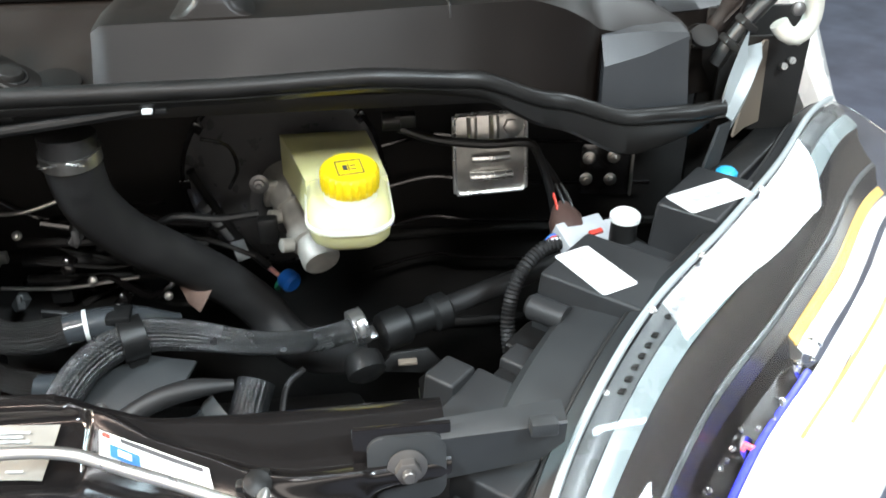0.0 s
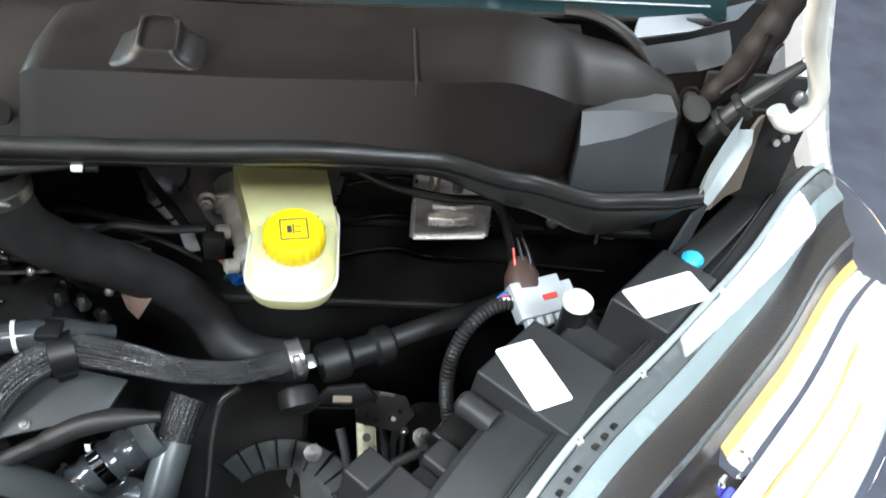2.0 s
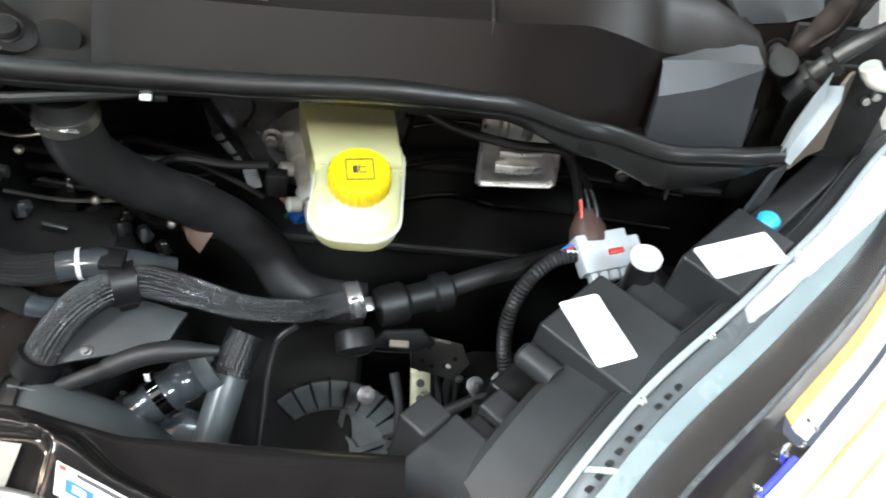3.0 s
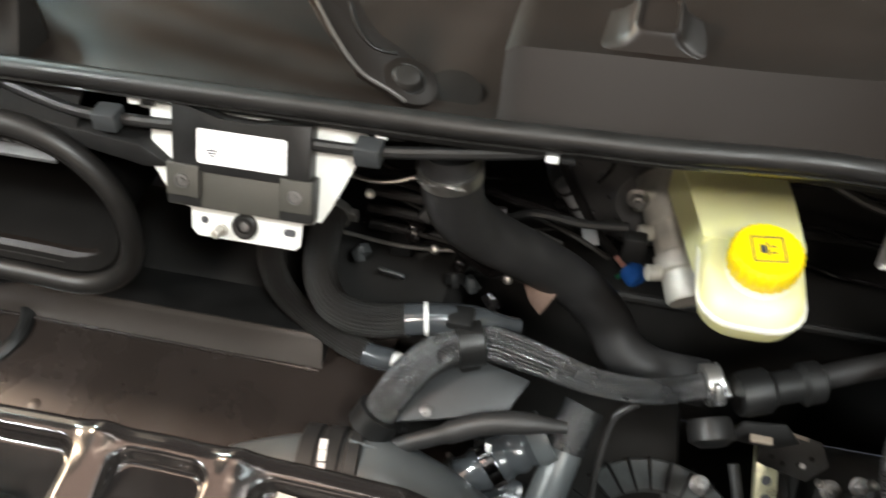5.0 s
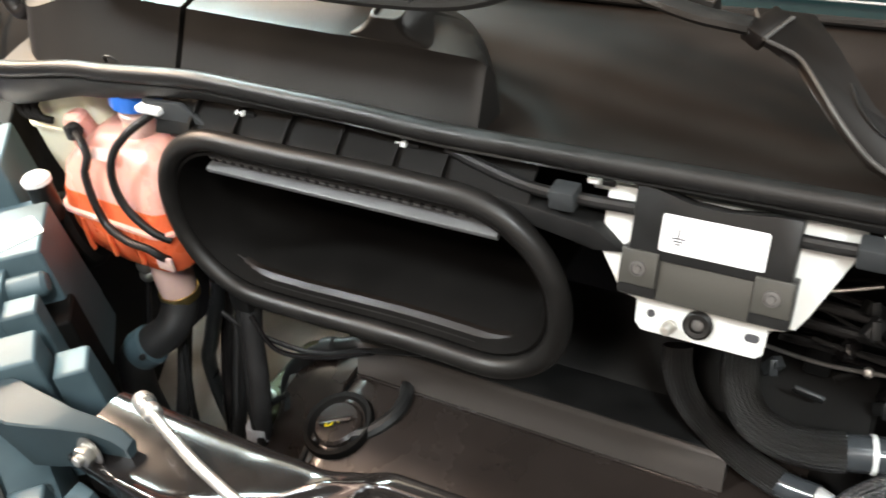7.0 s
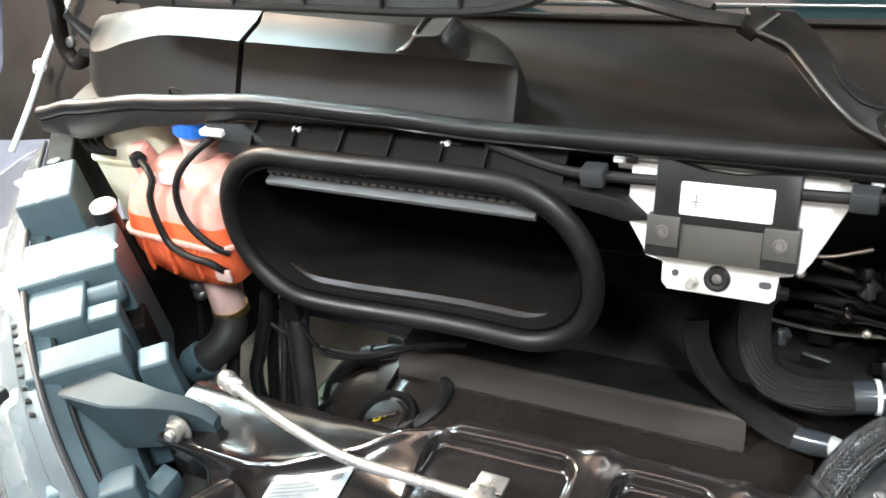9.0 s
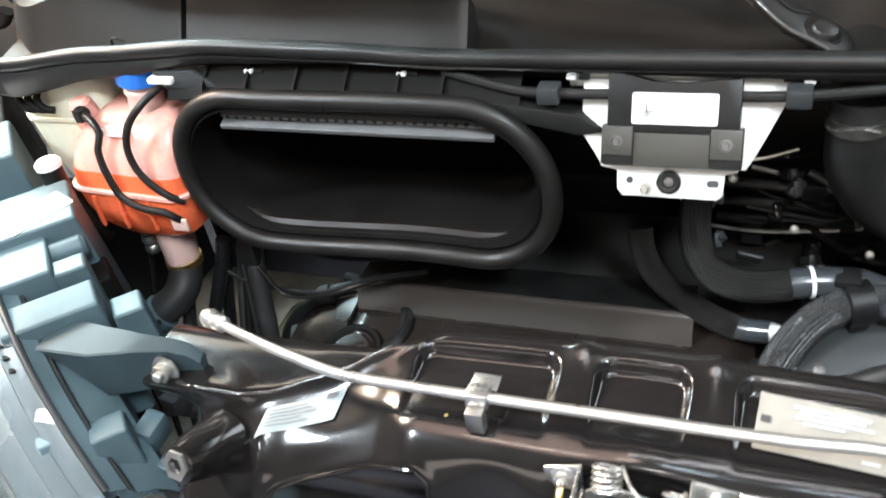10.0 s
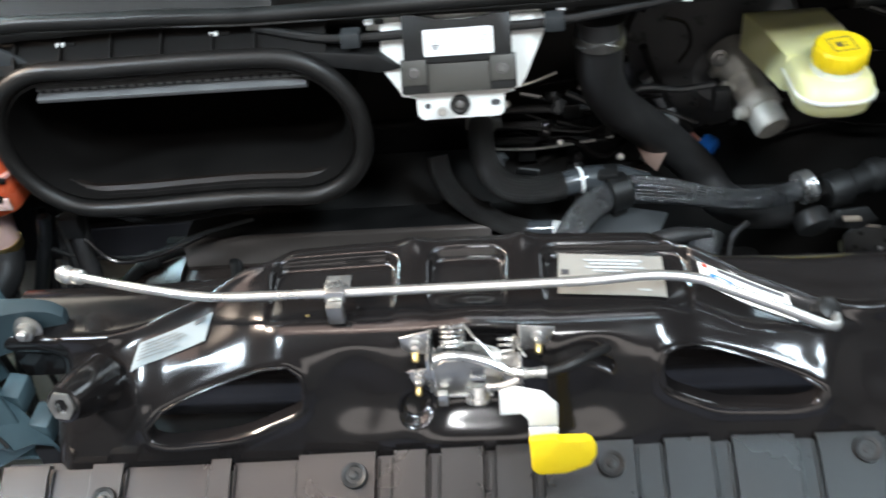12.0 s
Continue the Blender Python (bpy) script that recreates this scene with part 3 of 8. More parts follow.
def cab():
    root = thing("van_cab", (0, 1.6, 0.5), "white van cab behind the windscreen", "van body", kind="structure")
    part("roof", box(-0.85, 0.85, 1.92, 3.6, 2.25, 2.30, 0.02), BODY, root)
    rows = []
    for x in np.linspace(-0.74, 0.74, 25):
        y = 0.27 + 0.22 * (abs(x) / 0.74) ** 2.5
        rows.append([(x, y + 0.05, 0.80), (x, y + 0.012, 0.785), (x, y, 0.75), (x, y - 0.01, 0.60), (x, y + 0.01, 0.42), (x, y + 0.06, 0.34)])
    for k in (-1, 1):
        foot = [[(k * x, y, z) for x, y, z in a] for a in (((0.705, 0.930, 1.2540), (0.711, 0.945, 1.2575), (0.7172, 0.961, 1.2605)), ((0.775, 0.963, 1.2490), (0.784, 0.979, 1.2520), (0.7925, 0.992, 1.2548)), ((0.845, 1.016, 1.2390), (0.858, 1.028, 1.2460), (0.8705, 1.040, 1.2520)))]
        part("pillar_foot", sheet(foot, 0.004), PILLAR_LIT, root, "screen pillar foot coloured as strongly lit", smooth=60)
    part("bumper", sheet(rows, 0.006), BODY, root, smooth=50)
    for s in (-1, 1):
        rows = [[(s * (0.86 + 0.10 * k), y, z) for k, z in ((0.0, top), (0.3, top * 0.5 + 0.5), (1.0, 0.9), (1.0, 0.4))] for y, top in ((1.14, 1.42), (1.5, 1.84), (1.95, 2.28), (3.6, 2.28))]
        part("side_panel", sheet(rows, 0.02), BODY, root)


cab()


RIDGE = material("pale_edge_plastic", (0.07, 0.066, 0.062), 0.3, vary=0.1, bump=0)


def wiper():
    root = thing("wiper_arm", (0.107, 0.784, 1.225), "black wiper arm on its spindle", "wiper arm")
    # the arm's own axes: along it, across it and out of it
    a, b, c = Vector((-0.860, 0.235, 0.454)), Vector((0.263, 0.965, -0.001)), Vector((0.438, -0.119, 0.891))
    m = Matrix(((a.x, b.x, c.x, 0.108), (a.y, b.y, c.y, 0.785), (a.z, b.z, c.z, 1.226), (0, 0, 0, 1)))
    head = [(0.0005, -0.0215), (0.030, -0.0265), (0.062, -0.0135), (0.108, 0.0125), (0.119, 0.0115), (0.134, 0.006), (0.158, 0.030), (0.128, 0.066), (0.100, 0.052), (0.072, 0.034), (0.054, 0.021), (0.040, 0.0175), (0.017, 0.0215), (0.004, 0.0225)]
    part("arm_head", prism(head, 0.006, m, 0.0018), COWL_SHADED, root, smooth=40)
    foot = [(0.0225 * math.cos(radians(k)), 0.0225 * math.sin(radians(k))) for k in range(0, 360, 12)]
    part("spindle_plate", prism(foot, 0.0055, m @ Matrix.Translation((-0.001, 0.0, 0.0012)), 0.0015), COWL_SHADED, root)
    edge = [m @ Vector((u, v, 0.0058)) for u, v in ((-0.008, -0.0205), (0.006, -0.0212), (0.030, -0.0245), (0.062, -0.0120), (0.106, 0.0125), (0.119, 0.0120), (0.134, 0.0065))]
    part("arm_ridge", tube(edge, 0.0016, 8), RIDGE, root, "pale edge of the arm")
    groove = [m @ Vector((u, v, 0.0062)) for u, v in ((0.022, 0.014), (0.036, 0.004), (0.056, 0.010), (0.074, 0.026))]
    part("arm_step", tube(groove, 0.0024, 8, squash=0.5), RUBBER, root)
    part("hinge_block", box(0.134, 0.150, 0.004, 0.044, -0.004, 0.0075, 0.0015, m), COWL_SHADED, root)
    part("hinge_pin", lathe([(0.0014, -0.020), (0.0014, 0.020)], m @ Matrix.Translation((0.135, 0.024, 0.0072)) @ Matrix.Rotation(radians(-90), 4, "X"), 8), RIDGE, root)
    rod = [m @ Vector((0.148, 0.012, 0.004)), (-0.06, 0.838, 1.300), (-0.127, 0.858, 1.310), (-0.214, 0.886, 1.320), (-0.40, 0.945, 1.348)]
    part("arm", tube(rod, 0.010, 10, squash=0.55), PLASTIC, root)
    part("arm_edge", tube([Vector(p) + Vector((0, -0.008, -0.001)) for p in rod], 0.0010, 6), RIDGE, root)
    s = turned((0.107, 0.784, 1.230), (0.30, -0.20, 1))
    part("cap_ring", lathe([(0.0150, 0), (0.0150, 0.0032), (0.0140, 0.0042), (0.0124, 0.0036), (0.0120, 0.001)], s, 30), PLASTIC, root)
    part("spindle_cap", lathe([(0.0118, 0.000), (0.0115, 0.0050), (0.0095, 0.0078), (0.005, 0.0090), (0.002, 0.0092)], s, 26), COWL, root, "round black cap")
    part("blade", tube([(-0.05, 0.872, 1.287), (-0.25, 0.925, 1.312), (-0.50, 0.985, 1.345)], 0.007, 8, squash=1.6), RUBBER, root)


wiper()


# ---- front crossmember ----
# profiles at distances from the middle: rear flange, rear lip, foot of the ridge, ridge, slope, shoulder, front face
XM = [
    (0.000, [(0.548, 1.035), (0.544, 1.080), (0.535, 1.0885), (0.518, 1.0855), (0.484, 1.0785), (0.458, 1.0725), (0.438, 1.064), (0.424, 1.045), (0.410, 1.005), (0.398, 0.975), (0.386, 0.945)]),
    (0.160, [(0.548, 1.030), (0.544, 1.074), (0.535, 1.0825), (0.517, 1.0800), (0.483, 1.0735), (0.457, 1.0675), (0.440, 1.0580), (0.425, 1.041), (0.410, 1.005), (0.398, 0.975), (0.386, 0.945)]),
    (0.200, [(0.548, 1.006), (0.545, 1.056), (0.532, 1.0640), (0.5165, 1.0785), (0.487, 1.0690), (0.465, 1.0600), (0.447, 1.0490), (0.429, 1.033), (0.411, 1.003), (0.398, 0.974), (0.386, 0.945)]),
    (0.240, [(0.547, 1.000), (0.543, 1.046), (0.511, 1.0490), (0.4965, 1.0660), (0.480, 1.0575), (0.462, 1.0480), (0.443, 1.0380), (0.426, 1.022), (0.410, 0.998), (0.397, 0.972), (0.386, 0.945)]),
    (0.277, [(0.547, 0.998), (0.543, 1.045), (0.497, 1.0460), (0.4840, 1.0560), (0.468, 1.0480), (0.453, 1.0400), (0.436, 1.0290), (0.420, 1.014), (0.408, 0.994), (0.396, 0.970), (0.386, 0.945)]),
    (0.305, [(0.546, 0.996), (0.543, 1.044), (0.486, 1.0445), (0.4730, 1.0490), (0.460, 1.0430), (0.442, 1.0320), (0.424, 1.0180), (0.413, 1.006), (0.404, 0.990), (0.395, 0.968), (0.386, 0.945)]),
    (0.335, [(0.546, 0.994), (0.543, 1.044), (0.480, 1.0445), (0.4660, 1.0460), (0.458, 1.0360), (0.446, 1.0220), (0.430, 1.0080), (0.416, 0.996), (0.405, 0.982), (0.395, 0.964), (0.386, 0.945)]),
    (0.370, [(0.545, 0.990), (0.543, 1.044), (0.482, 1.0445), (0.4670, 1.0440), (0.462, 1.0300), (0.450, 1.0120), (0.432, 1.0000), (0.418, 0.990), (0.406, 0.978), (0.396, 0.962), (0.386, 0.945)]),
    (0.450, [(0.545, 0.990), (0.543, 1.044), (0.490, 1.0445), (0.4760, 1.0430), (0.470, 1.0200), (0.458, 0.9980), (0.440, 0.9850), (0.424, 0.978), (0.410, 0.970), (0.398, 0.958), (0.386, 0.945)]),
]
HOLE_LEFT = [(-0.2970, 0.9900), (-0.2778, 1.0059), (-0.1817, 1.0385), (-0.1597, 1.0432), (-0.148, 1.0352), (-0.1464, 1.0183), (-0.150, 1.0015), (-0.2081, 0.9789), (-0.2778, 0.9739), (-0.2945, 0.9785)]
HOLE_RIGHT = [(0.1639, 1.0323), (0.167, 1.0425), (0.1779, 1.045), (0.1953, 1.0422), (0.2787, 1.0161), (0.2991, 1.0068), (0.2939, 0.9957), (0.2759, 0.9907), (0.2126, 0.9924), (0.1677, 1.0111)]
# pans pressed into the top, open towards the front: left and right edge
PANS = ((-0.182, -0.061), (-0.036, 0.037), (0.066, 0.198))


def soften(poly):
    """The outline with its corners rounded."""
    for _ in range(2):
        poly = [(a[0] + (b[0] - a[0]) * t, a[1] + (b[1] - a[1]) * t) for a, b in zip(poly, poly[1:] + poly[:1]) for t in (0.14, 0.86)]
    return poly


HOLE_LEFT, HOLE_RIGHT = soften(HOLE_LEFT), soften(HOLE_RIGHT)


@functools.lru_cache(maxsize=4096)
def profile_at(x):
    return between(XM, x)


RIDGE_LINE = [(0.180, 0.5265), (0.208, 0.512), (0.236, 0.4975), (0.277, 0.484), (0.305, 0.473), (0.335, 0.466), (0.380, 0.467)]


def crossmember_point(x, v):
    """The sheet's surface: v runs from the rear flange (0) over the top to the foot (10)."""
    prof = profile_at(round(abs(x), 5))
    i = min(9, int(v))
    t = v - i
    p0, p1, p2, p3 = (prof[max(0, min(10, j))] for j in (i - 1, i, i + 1, i + 2))
    y, z = (0.5 * (2 * b + (c - a) * t + (2 * a - 5 * b + 4 * c - d) * t * t + (3 * b - a - 3 * c + d) * t ** 3) for a, b, c, d in zip(p0, p1, p2, p3))
    # upright beads and the pans between them, with rounded rear corners
    bead = sum(math.exp(-((x - c) / 0.012) ** 2) for c in (-0.0485, 0.0515))
    z += 0.0045 * bead * ease(0.6, 1.6, v) * (1 - ease(2.2, 4.0, v))
    for xa, xb in PANS:
        r, top = 0.016, 0.5270
        dx, dy = max(xa + r - x, x - xb + r, 0.0), max(y - top + r, 0.0)
        d = r - math.hypot(dx, dy) if dx or dy else r
        z -= 0.0095 * ease(0.0, 0.0065, d) * ease(0.446, 0.522, y) * (1 if v < 6 else 0)
    # crest of the ridge that runs slantwise to each end
    if 1.8 < v < 5.0 and abs(x) > 0.16:
        d = 9.0
        for (ax, ay), (bx, by) in zip(RIDGE_LINE, RIDGE_LINE[1:]):
            dx, dy = bx - ax, by - ay
            t = max(0, min(1, ((abs(x) - ax) * dx + (y - ay) * dy) / (dx * dx + dy * dy)))
            d = min(d, math.hypot(abs(x) - ax - t * dx, y - ay - t * dy))
        z += 0.0036 * math.exp(-(d / 0.0050) ** 2)
    # wave of the ridge over the latch
    wave = math.exp(-((x - 0.010) / 0.035) ** 2)
    z += 0.005 * wave * ease(4.2, 5.2, v) * (1 - ease(6.0, 7.0, v))
    y += 0.016 * math.exp(-((x - 0.008) / 0.05) ** 4) * ease(5.8, 6.8, v) * (1 - ease(8.2, 9.2, v))
    # dents beside the latch, and the swage over each opening
    y += 0.006 * math.exp(-((x + 0.10) / 0.03) ** 2) * ease(6, 7.5, v) * (1 - ease(8, 9.5, v))
    y -= 0.006 * math.exp(-((x + 0.075) / 0.04) ** 2 - ((v - 8.8) / 0.7) ** 2)
    y += 0.005 * math.exp(-((x - 0.11) / 0.025) ** 2) * ease(6, 7, v) * (1 - ease(8.6, 9.6, v))
    y -= 0.006 * math.exp(-((x - 0.10) / 0.04) ** 2 - ((v - 9.0) / 0.6) ** 2)
    for poly in (HOLE_LEFT, HOLE_RIGHT):
        if 6 < v < 9.9 and min(p[0] for p in poly) - 0.03 < x < max(p[0] for p in poly) + 0.03:
            d = inside(x, z, poly)
            y -= 0.0014 * math.exp(-((d + 0.004) / 0.004) ** 2)
    d = math.hypot(x + 0.048, (z - 1.0) * 1.0)
    y += 0.008 * (1 - ease(0.010, 0.016, d)) if 7 < v < 9 else 0
    # slot for the release cable
    d = inside(x, z, [(0.100, 1.046), (0.125, 1.036), (0.123, 1.026), (0.104, 1.034)])
    if 6 < v < 9:
        y += 0.02 * ease(0, 0.003, d)
    # the front turns back round each end
    if abs(x) > 0.372 and v > 3.4:
        turn = (abs(x) - 0.372) / 0.073 * radians(105) * ease(3.4, 4.6, v)
        side = 0.372 + 0.026 * math.sin(turn)
        x, y = math.copysign(side + (abs(x) - side) * (1 - ease(3.4, 4.6, v)), x), y + 0.030 * (1 - math.cos(turn))
    return (x, y, z)


def face_y(x, z):
    """How far forward the crossmember's front face lies at a height."""
    lo, hi = 5.5, 10.0
    for _ in range(16):
        mid = (lo + hi) / 2
        if crossmember_point(x, mid)[2] > z:
            lo = mid
        else:
            hi = mid
    return crossmember_point(x, lo)[1]


def crossmember():
    root = thing("front_crossmember", (0, 0.46, 0.945), "glossy black painted pressed-steel front crossmember", "crossmember")
    vs = [*np.linspace(0, 2.4, 22), *np.linspace(2.5, 5.9, 36), *np.linspace(6.0, 10, 80)]
    rows = [[crossmember_point(x, v) for v in vs] for x in np.linspace(-0.445, 0.445, 560)]
    bm = sheet(rows)
    cut = [f for f in bm.faces if 0.13 < abs(f.verts[0].co.x) < 0.32 and f.verts[0].co.y < 0.44 and any(inside(f.verts[0].co.x, f.verts[0].co.z, p) > 0.0005 for p in (HOLE_LEFT, HOLE_RIGHT))]
    bmesh.ops.delete(bm, geom=cut, context="FACES")
    part("pressed_panel", bm, PAINT, root, smooth=60)
    for poly in (HOLE_LEFT, HOLE_RIGHT):
        cx, cz = sum(p[0] for p in poly) / len(poly), sum(p[1] for p in poly) / len(poly)
        ring = []
        for px, pz in poly:
            f = face_y(px, pz)
            row = []
            for off, dy in ((0.0024, -0.0002), (0.0012, -0.0011), (-0.0002, -0.0008), (-0.0012, 0.0014), (-0.0016, 0.0060), (-0.0018, 0.0130)):
                l = math.hypot(px - cx, pz - cz)
                row.append((px + (px - cx) / l * off, f + dy, pz + (pz - cz) / l * off))
            ring.append(row)
        part("opening_lip", sheet(ring + ring[:1], 0.0008), PAINT, root, smooth=50)
    part("closing_plate", sheet([[(x, 0.462, 1.012), (x, 0.456, 0.990), (x, 0.460, 0.970), (x, 0.456, 0.95)] for x in np.linspace(-0.31, 0.31, 12)], 0.002), PAINT, root)
    for s in (-1, 1):
        part("end_flange", box(s * 0.41 - 0.035, s * 0.41 + 0.035, 0.480, 0.484, 0.985, 1.075 if s > 0 else 1.038, 0.0015), PAINT, root)
    # threaded boss with a hollow hexagon
    m = turned((-0.342, 0.440, 1.018), (-0.12, -0.62, 0.30))
    part("boss_body", lathe([(0.027, 0.0), (0.0235, 0.018), (0.0215, 0.034), (0.0175, 0.050), (0.0165, 0.0545), (0.014, 0.0555)], m, 28), PAINT, root)
    part("boss_nut", lathe([(0.0135, 0.055), (0.0135, 0.058), (0.0075, 0.058), (0.0065, 0.045), (0.001, 0.045)], m, 6, 0), STEEL, root, "worn steel hollow nut")
    part("paint_drip", lathe([(0.004, 0), (0.003, 0.0015), (0.001, 0.002)], turned((-0.140, 0.462, 1.067), (0, -0.2, 1)), 10), BRASS, root, "small yellow paint dot")
    return root


crossmember()


def on_sheet(x, y, lift=0.0):
    """The crossmember's surface over a place of the plan."""
    lo, hi = 2.2, 6.8
    for _ in range(18):
        mid = (lo + hi) / 2
        if crossmember_point(x, mid)[1] > y:
            lo = mid
        else:
            hi = mid
    p = crossmember_point(x, (lo + hi) / 2)
    return Vector((p[0], p[1], p[2] + lift))


def decal(name, corners, mat, parent, nx=24, ny=16, lift=0.0022, label=""):
    """A thin film that follows the crossmember, between four corners of the plan."""
    (ax, ay), (bx, by), (cx, cy), (dx, dy) = corners
    rows = []
    for i in range(nx + 1):
        u = i / nx
        row = []
        for j in range(ny + 1):
            v = j / ny
            x = (ax * (1 - u) + bx * u) * (1 - v) + (dx * (1 - u) + cx * u) * v
            y = (ay * (1 - u) + by * u) * (1 - v) + (dy * (1 - u) + cy * u) * v
            row.append(on_sheet(x, y, lift))
        rows.append(row)
    return part(name, sheet(rows, 0.0004), mat, parent, label)


def inner(corners, u0, u1, v0, v1):
    (ax, ay), (bx, by), (cx, cy), (dx, dy) = corners
    f = lambda u, v: ((ax * (1 - u) + bx * u) * (1 - v) + (dx * (1 - u) + cx * u) * v, (ay * (1 - u) + by * u) * (1 - v) + (dy * (1 - u) + cy * u) * v)
    return [f(u0, v0), f(u1, v0), f(u1, v1), f(u0, v1)]


GREY_PRINT = material("grey_print", (0.10, 0.12, 0.13), 0.5, vary=0.1, bump=0)
STICKER_PALE = material("pale_blue_sticker", (0.19, 0.23, 0.25), 0.55, vary=0.06, bump=0.03)


def stickers():
    c = [(-0.3028, 0.4595), (-0.2341, 0.4809), (-0.2398, 0.4572), (-0.3098, 0.4383)]
    root = thing("warning_sticker", on_sheet(-0.27, 0.462), "pale printed sticker on the black crossmember", "sticker")
    decal("film", c, STICKER_PALE, root)
    for k in range(5):
        v = 0.22 + k * 0.14
        decal("print_line", inner(c, 0.08, 0.55 + 0.08 * (k % 3), v, v + 0.045), GREY_PRINT, root, 12, 2, 0.0044)
    decal("pictogram", inner(c, 0.78, 0.92, 0.08, 0.24), PRINT, root, 2, 1, 0.0038)
    c = [(0.2034, 0.5018), (0.2767, 0.4765), (0.2822, 0.4558), (0.2054, 0.4817)]
    root = thing("warning_sticker", on_sheet(0.24, 0.478), "white sticker with blue square and red mark", "sticker")
    decal("film", c, LABEL, root)
    decal("print_line", inner(c, 0.20, 0.94, 0.10, 0.22), PRINT, root, 12, 2, 0.0044)
    decal("blue_square", inner(c, 0.10, 0.36, 0.40, 0.80), BLUE, root, 10, 8, 0.0044)
    decal("white_mark", inner(c, 0.17, 0.29, 0.50, 0.70), LABEL, root, 6, 6, 0.0052)
    decal("red_mark", inner(c, 0.03, 0.10, 0.08, 0.22), RED, root, 2, 1, 0.0038)
    c = [(0.0832, 0.5214), (0.1743, 0.5152), (0.1727, 0.4653), (0.0798, 0.4709)]
    root = thing("type_plate", on_sheet(0.13, 0.49), "grey stamped metal plate with rounded corners", "type plate")
    decal("plate", c, PLATE, root, 16, 12, 0.0030)
    for v, a, b in ((0.14, 0.25, 0.80), (0.22, 0.30, 0.76), (0.31, 0.27, 0.82), (0.40, 0.33, 0.62), (0.62, 0.52, 0.68), (0.86, 0.74, 0.86)):
        decal("stamped_line", inner(c, a, b, v, v + 0.045), PALE_PRINT, root, 5, 1, 0.0044)
    decal("rivet_hole", inner(c, 0.03, 0.10, 0.40, 0.52), PRINT, root, 2, 2, 0.0040)


stickers()


def prop_rod():
    root = thing("prop_rod", (0, 0.465, 1.07), "bright steel bonnet prop rod lying in its clip", "prop rod")
    p = [(-0.372, 0.514, 1.084), (-0.330, 0.497, 1.088), (-0.28, 0.480, 1.091), (-0.225, 0.467, 1.092), (-0.16, 0.465, 1.092), (-0.02, 0.464, 1.093), (0.10, 0.464, 1.094), (0.157, 0.4675, 1.094), (0.194, 0.466, 1.090), (0.217, 0.461, 1.083), (0.263, 0.452, 1.066), (0.302, 0.4445, 1.050), (0.311, 0.448, 1.047), (0.3135, 0.458, 1.0455), (0.312, 0.472, 1.045)]
    part("rod", tube(p, 0.0044, 12), ROD, root)
    d = (Vector(p[0]) - Vector(p[1])).normalized()
    part("end_sleeve", lathe([(0.0052, -0.012), (0.0075, -0.010), (0.0075, -0.002), (0.0062, 0.0), (0.0085, 0.003), (0.0090, 0.010), (0.0075, 0.016), (0.003, 0.018)], turned(p[0], d), 18), ROD, root)
    part("pivot_eye", join(lathe([(0.010, 0), (0.010, 0.010), (0.006, 0.012)], turned((0.307, 0.468, 1.042), (0.3, -0.5, 1)), 16), box(0.294, 0.318, 0.462, 0.480, 1.030, 1.050, 0.003)), PLASTIC, root)
    clip = thing("rod_clip", (-0.112, 0.462, 1.066), "folded steel spring clip holding the rod", "clip")
    part("clip_loop", box(-0.121, -0.103, 0.457, 0.472, 1.086, 1.0995, 0.002), ZINC, clip)
    part("clip_foot", box(-0.119, -0.105, 0.448, 0.457, 1.070, 1.090, 0.001), STEEL, clip)
    part("clip_tab", box(-0.123, -0.101, 0.474, 0.490, 1.088, 1.0905, 0.0008), ZINC, clip)


prop_rod()


def upright(outline, y, depth, mat_name, mat, root, label="", bevel=0.0008):
    """A flat plate standing across the bay, from its outline in x and z."""
    m = Matrix(((1, 0, 0, 0), (0, 0, -1, y), (0, 1, 0, 0), (0, 0, 0, 1)))
    return part(mat_name, prism(outline, depth, m, bevel), mat, root, label)


def coil(cx, cy, z0, z1, r, turns, wire, root):
    pts = [(cx + r * math.cos(a), cy + r * math.sin(a), z0 + (z1 - z0) * a / (2 * math.pi * turns)) for a in np.linspace(0, 2 * math.pi * turns, int(turns * 10))]
    tilt = Matrix.Translation((cx, cy, z0)) @ Matrix.Rotation(radians(-38), 4, "X") @ Matrix.Translation((-cx, -cy, -z0))
    pts = [tilt @ Vector(p) for p in pts]
    part("coil_spring", tube(pts, wire, 7, 0.004), ZINC, root)
    return pts[-1]


